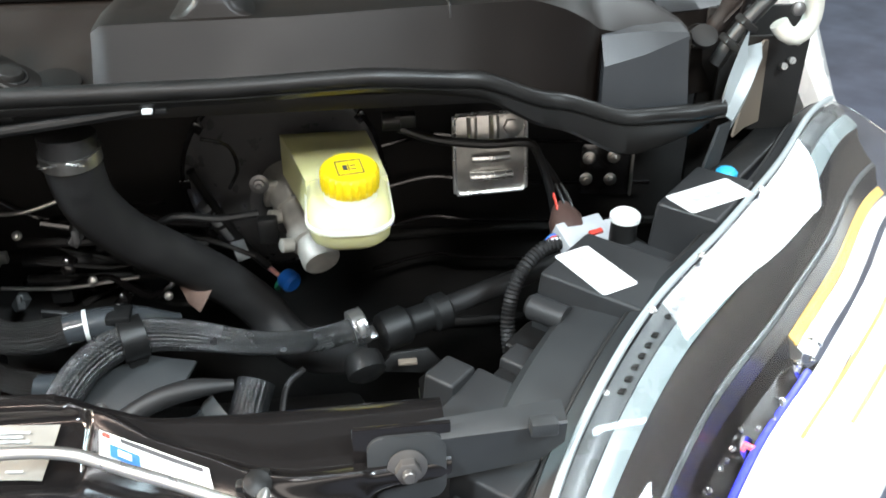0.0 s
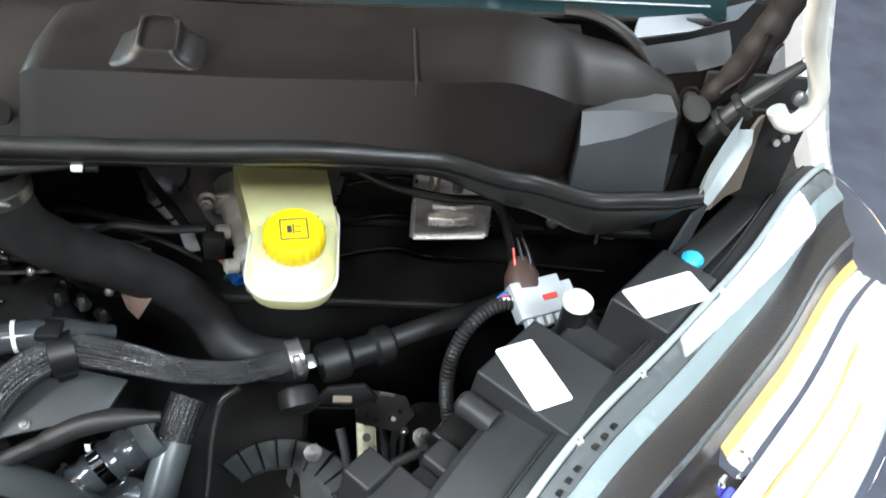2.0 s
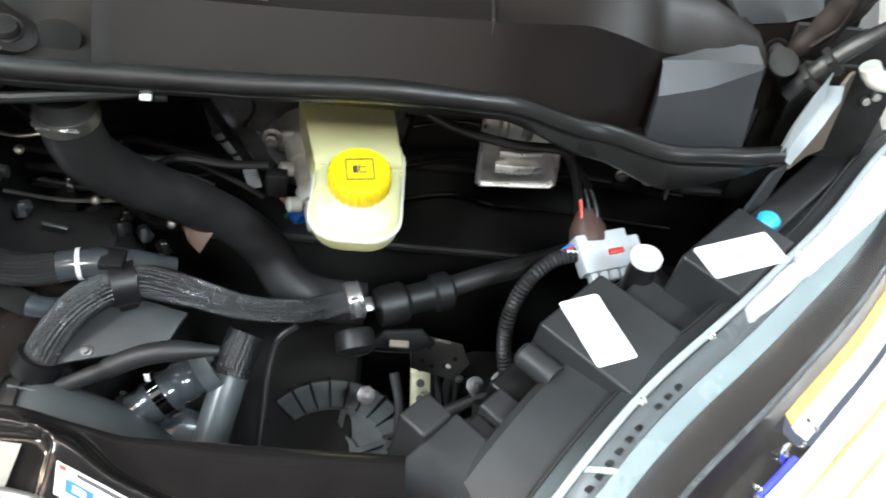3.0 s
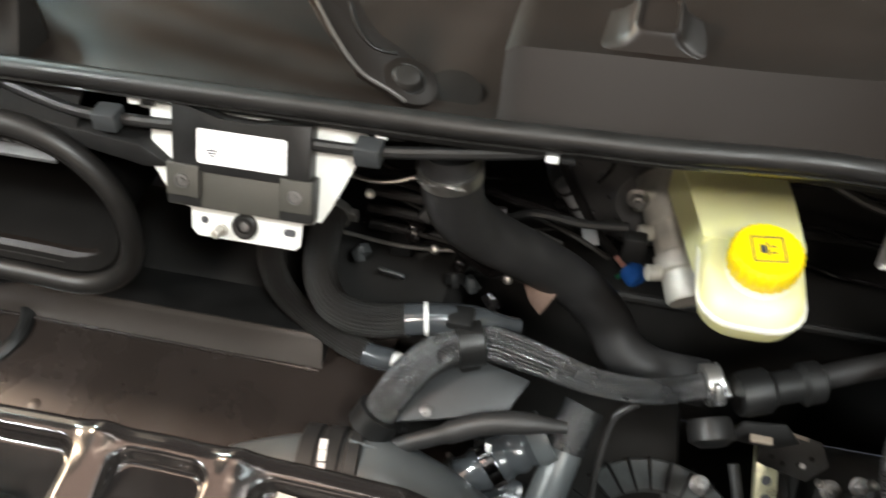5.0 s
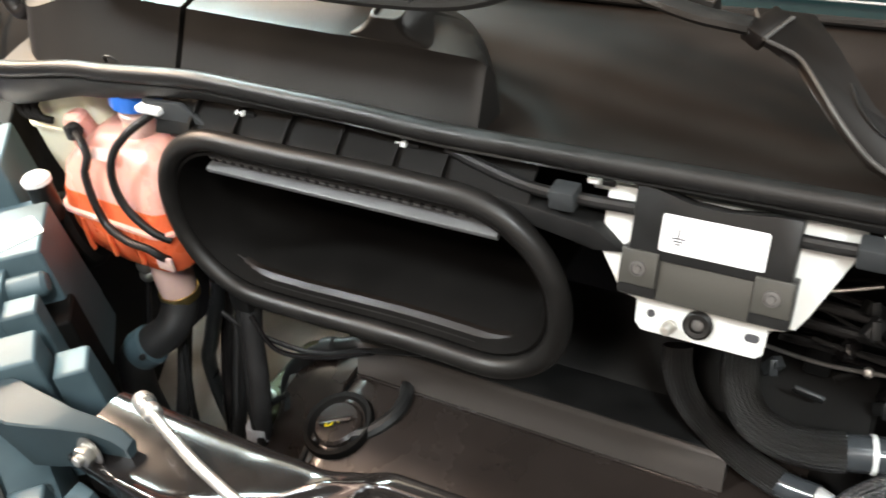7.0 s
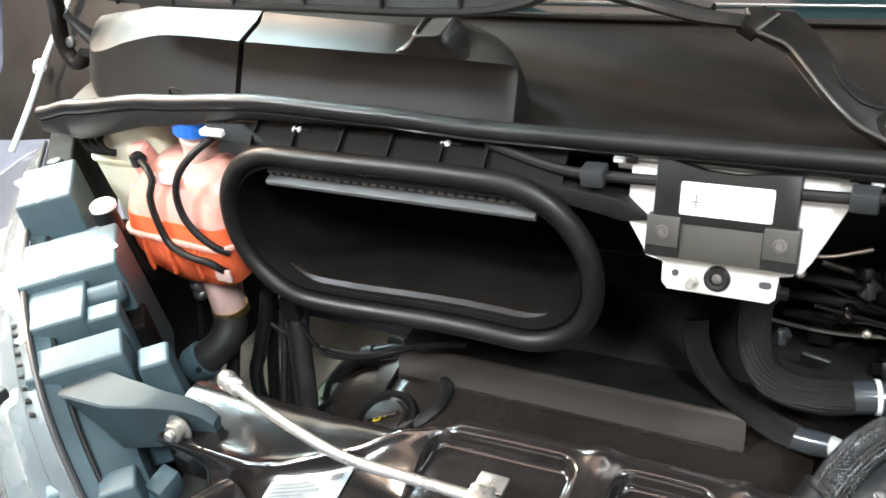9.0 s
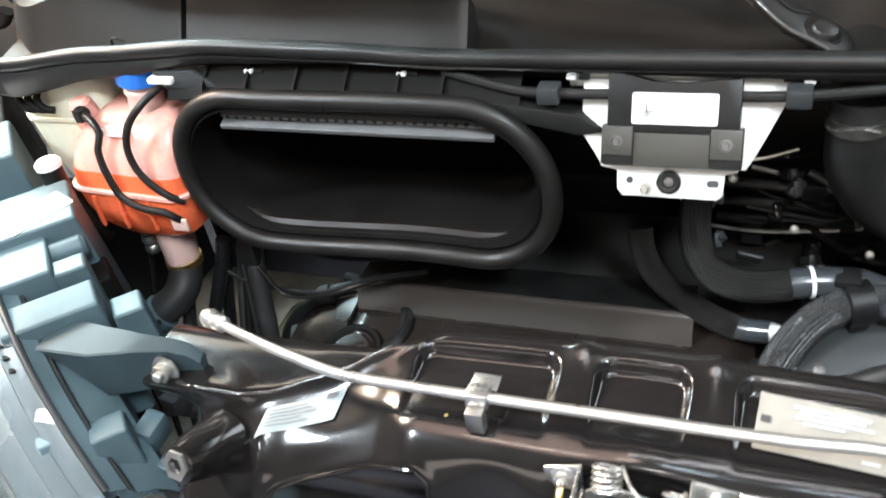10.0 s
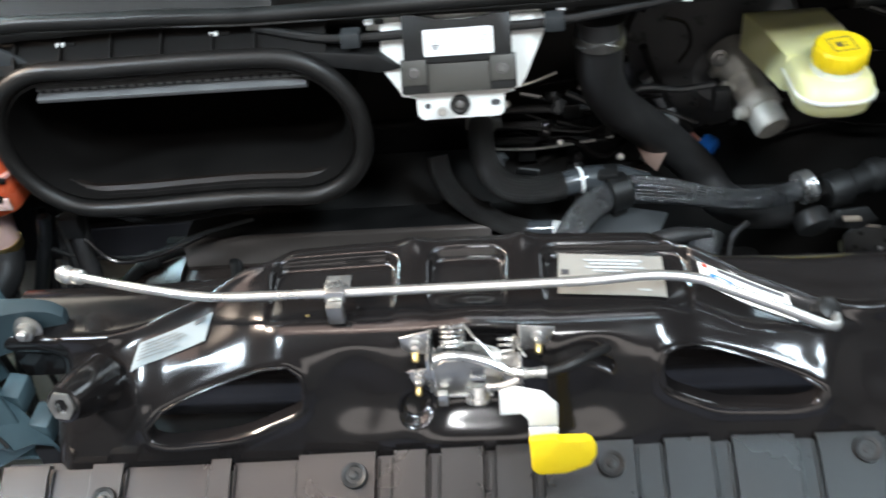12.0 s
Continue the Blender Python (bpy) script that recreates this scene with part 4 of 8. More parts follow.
def latch():
    root = thing("bonnet_latch", (0.01, 0.41, 1.02), "zinc-plated bonnet latch with springs and yellow lever", "bonnet latch")
    upright([(-0.057, 1.068), (-0.030, 1.0755), (-0.030, 1.048), (-0.046, 1.048), (-0.055, 1.054)], 0.432, 0.002, "mounting_ear", ZINC, root)
    part("ear_fold", box(-0.031, -0.0285, 0.396, 0.432, 1.036, 1.076, 0.0008), ZINC, root)
    upright([(-0.057, 1.034), (-0.031, 1.0385), (-0.031, 1.014), (-0.055, 1.016)], 0.424, 0.002, "lower_ear", ZINC, root)
    upright([(0.046, 1.0775), (0.0755, 1.074), (0.071, 1.058), (0.064, 1.053), (0.046, 1.046)], 0.432, 0.002, "mounting_ear", ZINC, root)
    part("ear_fold", box(0.0445, 0.047, 0.396, 0.432, 1.038, 1.0775, 0.0008), ZINC, root)
    for x, y, z in ((-0.043, 0.430, 1.062), (-0.043, 0.422, 1.028), (0.061, 0.430, 1.067)):
        part("nut", hexhead((x, y, z), (0, -1, 0.1), 0.0058, 0.0055, True, 0.004), ZINC, root)
        part("stud_tip", lathe([(0.0030, 0.006), (0.0030, 0.016), (0.002, 0.0175)], turned((x, y, z), (0, -0.9, -0.35)), 10), BRASS, root, "yellow passivated stud tip")
    body = [(-0.026, 1.042), (-0.024, 1.068), (-0.016, 1.075), (0.008, 1.074), (0.028, 1.066), (0.030, 1.052), (0.026, 1.040), (0.020, 1.033), (-0.022, 1.034)]
    upright(body, 0.398, 0.0025, "front_plate", STEEL, root)
    upright(body, 0.418, 0.0025, "rear_plate", ZINC, root)
    part("left_web", box(-0.0275, -0.0250, 0.394, 0.418, 1.034, 1.068, 0.0008), ZINC, root)
    part("floor_web", box(-0.025, 0.022, 0.394, 0.418, 1.0315, 1.034, 0.0008), ZINC, root)
    part("small_lug", box(-0.024, -0.016, 0.388, 0.395, 1.028, 1.042, 0.001), ZINC, root)
    arm = [(-0.024, 0.402, 1.070), (-0.010, 0.400, 1.076), (0.008, 0.398, 1.075), (0.024, 0.396, 1.069), (0.036, 0.394, 1.063), (0.046, 0.394, 1.060)]
    part("top_arm", tube(arm, 0.0042, 10), ZINC, root)
    tip = coil(-0.010, 0.418, 1.066, 1.086, 0.0098, 5, 0.0015, root)
    part("spring_leg", tube([tip, (0.008, 0.412, 1.086), (0.016, 0.405, 1.082), (0.024, 0.398, 1.074), (0.022, 0.394, 1.070)], 0.0015, 7), ZINC, root)
    tip = coil(0.0345, 0.416, 1.052, 1.072, 0.0072, 4, 0.0014, root)
    part("spring_leg", tube([tip, (0.045, 0.412, 1.070), (0.050, 0.408, 1.064)], 0.0014, 7), ZINC, root)
    part("pivot_block", box(0.022, 0.046, 0.398, 0.418, 1.040, 1.060, 0.002), ZINC, root)
    part("hook_slot", box(0.006, 0.0155, 0.393, 0.396, 1.050, 1.066, 0.0008), PRINT, root, "dark slot for the striker")
    part("slot_bar", box(0.004, 0.017, 0.390, 0.394, 1.056, 1.060, 0.0008), ZINC, root)
    part("lower_pivot", lathe([(0.0105, 0), (0.0105, 0.003), (0.0085, 0.004), (0.0085, 0.010), (0.0105, 0.011), (0.0105, 0.014), (0.008, 0.016)], turned((0.009, 0.398, 1.042), (0, -0.55, -0.85)), 24), ZINC, root)
    part("cross_pawl", tube([(0.018, 0.388, 1.050), (0.030, 0.386, 1.053), (0.044, 0.388, 1.058)], 0.0034, 8), ZINC, root)
    part("cable_end", lathe([(0.0050, 0), (0.0050, 0.005), (0.0042, 0.005), (0.0042, 0.013), (0.0050, 0.014), (0.0050, 0.019)], turned((0.0475, 0.400, 1.052), (1, 0.0, 0.06)), 16), ZINC, root)
    part("release_cable", tube([(0.066, 0.400, 1.053), (0.080, 0.402, 1.055), (0.097, 0.410, 1.056), (0.116, 0.428, 1.048), (0.13, 0.45, 1.03)], 0.0040, 10), PLASTIC, root)
    lever = [(0.027, 1.031), (0.028, 1.060), (0.041, 1.065), (0.063, 1.058), (0.074, 1.043), (0.074, 1.016), (0.050, 1.016), (0.050, 1.026), (0.044, 1.034)]
    upright(lever, 0.376, 0.0022, "lever", LABEL, root, "bright white lever strip")
    upright([(0.050, 1.018), (0.074, 1.018), (0.073, 1.000), (0.050, 1.000)], 0.372, 0.0025, "lever_step", LABEL, root)
    grip = [(0.050, 1.030), (0.073, 1.032), (0.0755, 1.0255), (0.094, 1.031), (0.100, 1.028), (0.1035, 1.019), (0.1035, 1.008), (0.099, 0.996), (0.078, 0.985), (0.056, 0.984), (0.051, 0.990)]
    upright(grip, 0.355, 0.007, "grip", YELLOW, root, "yellow plastic grip", 0.0025)


latch()


def grille_panel():
    root = thing("grille_panel", (0, 0.33, 0.85), "ribbed black plastic grille top with push rivets", "grille panel")
    # stepped sections side by side along a gentle bow
    edges = [-0.43, -0.385, -0.345, -0.315, -0.235, -0.215, -0.155, -0.085, -0.070, -0.040, -0.028, 0.010, 0.020, 0.052, 0.062, 0.140, 0.165, 0.205, 0.222, 0.275, 0.292, 0.345, 0.362, 0.43]
    for i, (a, b) in enumerate(zip(edges, edges[1:])):
        high = 0.004 if i % 2 == 0 else -0.003
        rows = []
        for x in np.linspace(a, b - 0.0015, 4):
            bow = 0.030 * (1 - (x / 0.43) ** 2) * 0 + 0.014 * ease(-0.45, 0.3, x)
            rows.append([(x, 0.384 + bow, 0.962 + high), (x, 0.380 + bow, 0.968 + high), (x, 0.374 + bow, 0.966 + high), (x, 0.300 + bow * 0.6, 0.930 + high), (x, 0.262 + bow * 0.3, 0.912 + high), (x, 0.250, 0.890 + high), (x, 0.246, 0.80)])
        part("panel_section", sheet(rows, 0.003), GRILLE, root)
        if i % 2:
            for x in (a + 0.0008, b - 0.0022):
                bow = 0.014 * ease(-0.45, 0.3, x)
                part("seam_rib", tube([(x, 0.377 + bow, 0.9655), (x, 0.340 + bow * 0.8, 0.9475), (x, 0.300 + bow * 0.6, 0.9300), (x, 0.264 + bow * 0.3, 0.9125)], 0.0016, 6), GRILLE, root)
    part("backing", sheet([[(x, 0.386 + 0.012, 0.952), (x, 0.30, 0.916), (x, 0.255, 0.88), (x, 0.255, 0.8)] for x in np.linspace(-0.44, 0.44, 5)], 0.003), PLASTIC, root)
    for x, y, z in ((-0.330, 0.352, 0.960), (-0.104, 0.366, 0.968), (0.118, 0.372, 0.968), (0.330, 0.380, 0.968)):
        m = turned((x, y, z - 0.002), (0, -0.45, 0.9))
        part("push_rivet", lathe([(0.0115, 0), (0.0110, 0.0040), (0.008, 0.003), (0.0075, 0.002), (0.004, 0.002), (0.0035, 0.0035), (0.002, 0.004)], m, 22), PLASTIC, root)


grille_panel()


# ---- control unit on its white bracket ----
def control_unit():
    up = Vector((0, 0.41, 0.912)).normalized()
    out = Vector((0, -0.912, 0.41)).normalized()
    frame_m = Matrix(((1, up.x, out.x, -0.007), (0, up.y, out.y, 0.712), (0, up.z, out.z, 1.126), (0, 0, 0, 1)))
    U = lambda z: (z - 1.126) / up.z
    bracket = thing("control_unit_bracket", (-0.007, 0.71, 1.114), "white coated steel bracket carrying the control unit", "bracket")
    outline = [(-0.045 + 0.005, U(1.113)), (0.041, U(1.113)), (0.046, U(1.117)), (0.046, U(1.134)), (0.056, U(1.135)), (0.060, U(1.142)), (0.078, U(1.182)), (0.082, U(1.206)), (-0.078, U(1.206)), (-0.079, U(1.163)), (-0.062, U(1.142)), (-0.060, U(1.136)), (-0.045, U(1.134)), (-0.045, U(1.118))]
    part("plate", prism(outline, 0.002, frame_m, 0.0006), WHITE_PLATE, bracket)
    part("rear_flange", box(-0.10, 0.080, 0.752, 0.756, 1.196, 1.212, 0.001), WHITE_PLATE, bracket)
    part("side_wing", prism([(0.048, 0.0), (0.058, 0.0), (0.064, 0.010), (0.090, 0.066), (0.088, 0.074), (0.048, 0.074)], 0.002, Matrix(((1, 0, 0, -0.002), (0, 0.50, -0.866, 0.714), (0, 0.866, 0.50, 1.140), (0, 0, 0, 1))), 0.0006), WHITE_PLATE, bracket)
    part("grommet", lathe([(0.0105, 0.002), (0.0105, 0.005), (0.0085, 0.0065), (0.0055, 0.006), (0.005, 0.003), (0.001, 0.003)], frame_m, 26), RUBBER, bracket, "black rubber grommet")
    part("grommet_screw", lathe([(0.004, 0.002), (0.004, 0.005), (0.002, 0.0055)], frame_m, 12), DULL, bracket)
    part("stud", lathe([(0.005, 0.002), (0.005, 0.006), (0.0035, 0.006), (0.0035, 0.016), (0.0025, 0.017)], frame_m @ Matrix.Translation((-0.019, -0.006, 0)), 14), STEEL, bracket)
    for x, u, w in ((-0.034, 0.000, 0.006), (0.037, 0.000, 0.010)):
        part("slot", prism(rounded(w, 0.006, 0.0028, 4, x, u), 0.0006, frame_m @ Matrix.Translation((0, 0, 0.002))), PRINT, bracket, "dark through hole")
    unit = thing("control_unit", (-0.007, 0.70, 1.14), "flat black electronic control unit with white label", "control unit")
    top = [(-0.0535, U(1.166)), (0.0565, U(1.166)), (0.0565, U(1.209)), (0.040, U(1.2075)), (0.010, U(1.203)), (-0.015, U(1.204)), (-0.040, U(1.211)), (-0.0535, U(1.215))]
    part("case", prism(top, 0.016, frame_m @ Matrix.Translation((0, 0, 0.002)), 0.0015), PLASTIC, unit)
    part("connector_band", prism([(-0.0565, U(1.139)), (0.0575, U(1.139)), (0.0575, U(1.171)), (-0.0565, U(1.171))], 0.013, frame_m @ Matrix.Translation((0, 0, 0.003)), 0.0015), UNIT_GREY, unit)
    for x0, x1 in ((-0.058, -0.030), (0.033, 0.060)):
        part("foot", prism([(x0, U(1.140)), (x1, U(1.140)), (x1, U(1.171)), (x0, U(1.171))], 0.014, frame_m @ Matrix.Translation((0, 0, 0.003)), 0.001), PLASTIC, unit)
        cx = (x0 + x1) / 2
        part("foot_pad", prism([(x0 + 0.0008, U(1.1475)), (x1 - 0.0008, U(1.1475)), (x1 - 0.0008, U(1.1705)), (x0 + 0.0008, U(1.1705))], 0.004, frame_m @ Matrix.Translation((0, 0, 0.016)), 0.0008), UNIT_GREY, unit)
        part("foot_screw", lathe([(0.0058, 0), (0.0055, 0.0012), (0.0046, 0.0014), (0.0040, 0.0004), (0.0028, 0.0004), (0.0022, 0.0016), (0.0005, 0.0016)], frame_m @ Matrix.Translation((cx, U(1.1585), 0.020)), 20), DULL, unit, "recessed screw")
    lm = frame_m @ Matrix.Translation((0.003, U(1.185), 0.0182))
    part("label", prism(rounded(0.071, 0.0265, 0.002), 0.0005, lm), LABEL, unit, "white printed label")
    for k, w in enumerate((0.010, 0.007, 0.004)):
        part("ground_mark", box(-0.023 - w / 2, -0.023 + w / 2, -0.0032 - k * 0.002, -0.0021 - k * 0.002, 0.0005, 0.0008, 0, lm), PRINT, unit)
    part("ground_mark", box(-0.0236, -0.0224, -0.002, 0.004, 0.0005, 0.0008, 0, lm), PRINT, unit)
    for k in range(5):
        part("print_line", box(0.006, 0.030, -0.010 + k * 0.0048, -0.0092 + k * 0.0048, 0.0005, 0.0008, 0, lm), PALE_PRINT, unit)
    # cable that runs under the seal, held by square clips
    cable = [(-0.215, 0.742, 1.214), (-0.18, 0.735, 1.208), (-0.14, 0.730, 1.202), (-0.10, 0.732, 1.199), (-0.02, 0.736, 1.198), (0.07, 0.733, 1.200), (0.12, 0.735, 1.203), (0.20, 0.745, 1.209), (0.24, 0.755, 1.212)]
    harness = thing("bulkhead_cable", (0, 0.735, 1.2), "thin black cable clipped below the seal", "cable")
    part("cable", tube(cable, 0.0048, 10), PLASTIC, harness)
    for x, y, z in ((-0.113, 0.728, 1.200), (0.093, 0.729, 1.202)):
        part("clip", box(x - 0.010, x + 0.010, y - 0.008, y + 0.010, z - 0.007, z + 0.009, 0.002), GREY_PLASTIC, harness)
    for x in (-0.424, -0.257, -0.095, 0.10, 0.224):
        root = thing("seal_clip", (x, 0.74, 1.207), "small white clip below the seal", "clip", "clips along the seal")
        part("clip_head", box(x - 0.0045, x + 0.0045, 0.738, 0.744, 1.209, 1.2135, 0.0012), LABEL, root)
        part("clip_tail", box(x + 0.006, x + 0.016, 0.740, 0.744, 1.208, 1.213, 0.001), PLASTIC, root)


control_unit()


# ---- air intake duct ----
def oval(w, h, r, n, y, cx=-0.316, cz=1.107, lean=0.0):
    pts, ring = [], rounded(w, h, r, n)
    dense = []
    for (x0, z0), (x1, z1) in zip(ring, ring[1:] + ring[:1]):
        k = max(1, int(math.hypot(x1 - x0, z1 - z0) / (r * 1.57 / n) + 0.5))
        dense += [(x0 + (x1 - x0) * i / k, z0 + (z1 - z0) * i / k) for i in range(k)]
    for x, z in dense:
        wob = 0.004 * math.sin((x + 0.02) * 17) * (1 if z < 0 else 0.4)
        pts.append((cx + x, y + lean * z, cz + z + wob - 0.004 * (x / 0.2)))
    return pts


def air_duct():
    root = thing("air_intake_duct", (-0.316, 0.80, 1.0), "black plastic air intake duct with thick oval rubber lip", "air duct")
    lip = oval(0.405, 0.173, 0.084, 10, 0.712, lean=0.04)
    part("rubber_lip", tube(lip, 0.0100, 16, 0.008, closed=True), RUBBER, root, "thick oval rubber lip")
    part("lip_seam", lathe([(0.0098, -0.0008), (0.0106, -0.0004), (0.0106, 0.0004), (0.0098, 0.0008)], turned((-0.330, 0.712 + 0.04 * 0.086, 1.1930), (1, 0, 0)), 20), PLASTIC, root)
    lip2 = oval(0.386, 0.153, 0.074, 10, 0.721, lean=0.04)
    part("inner_lip", tube(lip2, 0.0042, 10, 0.008, closed=True), RUBBER, root)
    rows = []
    for y, k in ((0.712, 1.0), (0.73, 0.96), (0.76, 0.93), (0.85, 0.92), (0.95, 0.88)):
        rows.append(oval(0.385 * k, 0.153 * k, 0.074 * k, 10, y))
    part("duct_body", sheet([r + [r[0]] for r in rows], 0.003), DUCT_BLACK, root)
    part("duct_back", prism([(x, z) for x, _, z in oval(0.35, 0.14, 0.066, 10, 0)], 0.004, Matrix.Translation((0, 0.95, 0)) @ Matrix.Rotation(radians(90), 4, "X")), DUCT_BLACK, root)
    edge_a = oval(0.380, 0.147, 0.070, 10, 0.724)
    low = [k for k in range(len(edge_a)) if edge_a[k][2] < 1.100]
    edge_b = [(-0.316 + (x + 0.316) * 0.975, 0.734, 1.107 + (z - 1.107) * 0.955) for x, _, z in edge_a]
    low.sort(key=lambda k: edge_a[k][0])
    part("floor_ledge", sheet([[edge_a[k], tuple((p + q) / 2 + (0.002 if i == 2 else 0) for i, (p, q) in enumerate(zip(edge_a[k], edge_b[k]))), edge_b[k]] for k in low], 0.002), COWL_SHADED, root, "dull grey inner ledge")
    # cross slat with its serrated upper strip
    part("cross_slat", box(-0.148, 0.148, -0.006, 0.006, -0.0030, 0.0030, 0.0012, pose(-0.313, 0.722, 1.160, 20, 0.4, 0)), SLAT, root, "pale grey cross slat")
    part("slat_strip", box(-0.148, 0.148, -0.004, 0.004, -0.0022, 0.0022, 0.001, pose(-0.313, 0.727, 1.1685, 20, 0.4, 0)), SLAT, root)
    for k in range(28):
        x = -0.455 + k * 0.0104
        part("slat_tooth", box(x, x + 0.004, 0.722, 0.726, 1.1665, 1.1695, 0.0005), PLASTIC, root)
    part("grid_bar", box(-0.30, -0.297, 0.90, 0.905, 1.06, 1.16, 0.001), PLASTIC, root)
    part("grid_bar", box(-0.40, -0.20, 0.90, 0.905, 1.135, 1.139, 0.001), PLASTIC, root)
    # ribbed top between lip and seal
    top = [[(x, 0.722, 1.196 - abs(x + 0.316) ** 2 * 0.25), (x, 0.735, 1.206), (x, 0.752, 1.215)] for x in np.linspace(-0.52, -0.14, 16)]
    part("top_shelf", sheet(top, 0.003), DUCT_BLACK, root)
    for x in (-0.475, -0.425, -0.37, -0.315, -0.26, -0.215):
        part("rib", prism([(0.720, 1.197), (0.724, 1.203), (0.750, 1.221), (0.752, 1.210), (0.735, 1.198)], 0.003, Matrix(((0, 0, 1, x), (1, 0, 0, 0), (0, 1, 0, 0), (0, 0, 0, 1)))), DUCT_BLACK, root)
    part("side_arm", prism([(0, 0), (0.10, -0.012), (0.125, -0.030), (0.10, -0.034), (0.05, -0.020), (0.0, -0.016)], 0.02, Matrix.Translation((-0.19, 0.742, 1.196)) @ Matrix.Rotation(radians(90), 4, "X"), 0.002), PLASTIC, root)
    part("left_tab", prism([(-0.535, 1.214), (-0.485, 1.216), (-0.452, 1.194), (-0.470, 1.180), (-0.510, 1.178), (-0.52, 1.196)], 0.006, Matrix.Translation((0, 0.735, 0)) @ Matrix.Rotation(radians(90), 4, "X"), 0.002), GREY_PLASTIC, root, "grey mounting tab")
    part("tab_clip", box(-0.538, -0.508, 0.722, 0.734, 1.203, 1.210, 0.002), LABEL, root, "white clip")
    return root


air_duct()


# ---- coolant tank and washer filler ----
def ring_rect(cx, cy, z, w, d, r, n=5, skew=0.0):
    return [(cx + x, cy + y + 0.0, z + skew * x) for x, y in rounded(w, d, r, n)]


def coolant_tank():
    root = thing("coolant_tank", (-0.605, 0.76, 0.955), "translucent pink coolant tank half full of orange coolant", "coolant tank")
    low = [ring_rect(-0.600, 0.755, 1.005, 0.060, 0.060, 0.018), ring_rect(-0.602, 0.755, 1.010, 0.090, 0.085, 0.02), ring_rect(-0.605, 0.755, 1.026, 0.130, 0.105, 0.022, skew=-0.1), ring_rect(-0.606, 0.756, 1.052, 0.148, 0.116, 0.022, skew=-0.06), ring_rect(-0.606, 0.757, 1.078, 0.152, 0.118, 0.022, skew=-0.06)]
    part("lower_half", sheet(low, close=True), COOLANT, root, "orange coolant filled lower half")
    level = [ring_rect(-0.606, 0.757, 1.080, 0.152, 0.118, 0.022, skew=-0.06), ring_rect(-0.604, 0.759, 1.100, 0.150, 0.116, 0.022, skew=-0.06)]
    part("coolant_band", sheet(level, close=True), COOLANT, root)
    high = [ring_rect(-0.604, 0.759, 1.1005, 0.149, 0.115, 0.022, skew=-0.06), ring_rect(-0.600, 0.762, 1.125, 0.142, 0.110, 0.024, skew=-0.06), ring_rect(-0.594, 0.768, 1.145, 0.124, 0.098, 0.028, skew=-0.04), ring_rect(-0.590, 0.772, 1.157, 0.100, 0.076, 0.028), ring_rect(-0.588, 0.774, 1.161, 0.06, 0.05, 0.02)]
    part("upper_half", sheet(high, close=True), TANK_PINK, root, "pale pink empty upper half")
    part("seam", sheet([ring_rect(-0.606, 0.757, z, 0.152 + e, 0.118 + e, 0.024, skew=-0.06) for z, e in ((1.0745, 0.002), (1.0755, 0.008), (1.0795, 0.008), (1.0805, 0.002))], close=True), TANK_PINK, root, "moulded seam round the tank")
    for x in (-0.655, -0.62, -0.58):
        part("wall_rib", tube([(x, 0.6985, 1.03), (x + 0.002, 0.697, 1.055), (x + 0.004, 0.6985, 1.072)], 0.003, 8), COOLANT, root)
    m = turned((-0.580, 0.758, 1.156), (0.12, 0.02, 1))
    part("filler_neck", lathe([(0.021, 0), (0.020, 0.02), (0.022, 0.022), (0.022, 0.026), (0.020, 0.028), (0.020, 0.040)], m, 26), NECK_PINK, root)
    part("cap", lathe([(0.025, 0.034), (0.027, 0.036), (0.027, 0.054), (0.024, 0.058), (0.012, 0.059), (0.011, 0.062), (0.003, 0.062)], m, 48, 0.02, 16), BLUE, root, "blue screw cap")
    part("overflow_stub", lathe([(0.017, -0.01), (0.015, 0.012), (0.0135, 0.030), (0.010, 0.034), (0.002, 0.035)], turned((-0.655, 0.745, 1.140), (-0.05, -0.2, 1)), 18), TANK_PINK, root)
    part("hose_joint", join(lathe([(0.006, 0), (0.008, 0.003), (0.008, 0.014), (0.006, 0.016)], turned((-0.653, 0.728, 1.163), (1, -0.4, 0.1)), 14), box(-0.650, -0.640, 0.716, 0.730, 1.156, 1.172, 0.002)), PLASTIC, root, "black hose joint")
    part("side_hose", tube([(-0.640, 0.722, 1.164), (-0.622, 0.712, 1.162), (-0.613, 0.706, 1.150), (-0.618, 0.700, 1.135), (-0.617, 0.696, 1.115), (-0.610, 0.692, 1.090), (-0.600, 0.690, 1.075), (-0.575, 0.688, 1.066), (-0.552, 0.690, 1.062), (-0.543, 0.694, 1.052), (-0.541, 0.70, 1.044)], 0.0042, 10), PLASTIC, root, "thin black hose over the tank")
    part("side_hose", tube([(-0.532, 0.735, 1.196), (-0.548, 0.715, 1.185), (-0.566, 0.703, 1.165), (-0.574, 0.697, 1.140), (-0.570, 0.694, 1.115), (-0.558, 0.694, 1.095), (-0.543, 0.698, 1.078), (-0.532, 0.705, 1.068)], 0.0042, 10), PLASTIC, root, "thin black hose over the tank")
    part("moulded_badge", prism(rounded(0.030, 0.012, 0.002), 0.0008, turned((-0.600, 0.714, 1.150), (0, -0.75, 0.66)) @ Matrix.Rotation(radians(180), 4, "Z")), NECK_PINK, root)
    part("outlet", tube([(-0.600, 0.745, 1.012), (-0.600, 0.742, 0.985), (-0.600, 0.740, 0.962), (-0.600, 0.740, 0.950)], lambda t: 0.0245 - 0.004 * t, 20), NECK_PINK, root, "pale pink outlet neck")
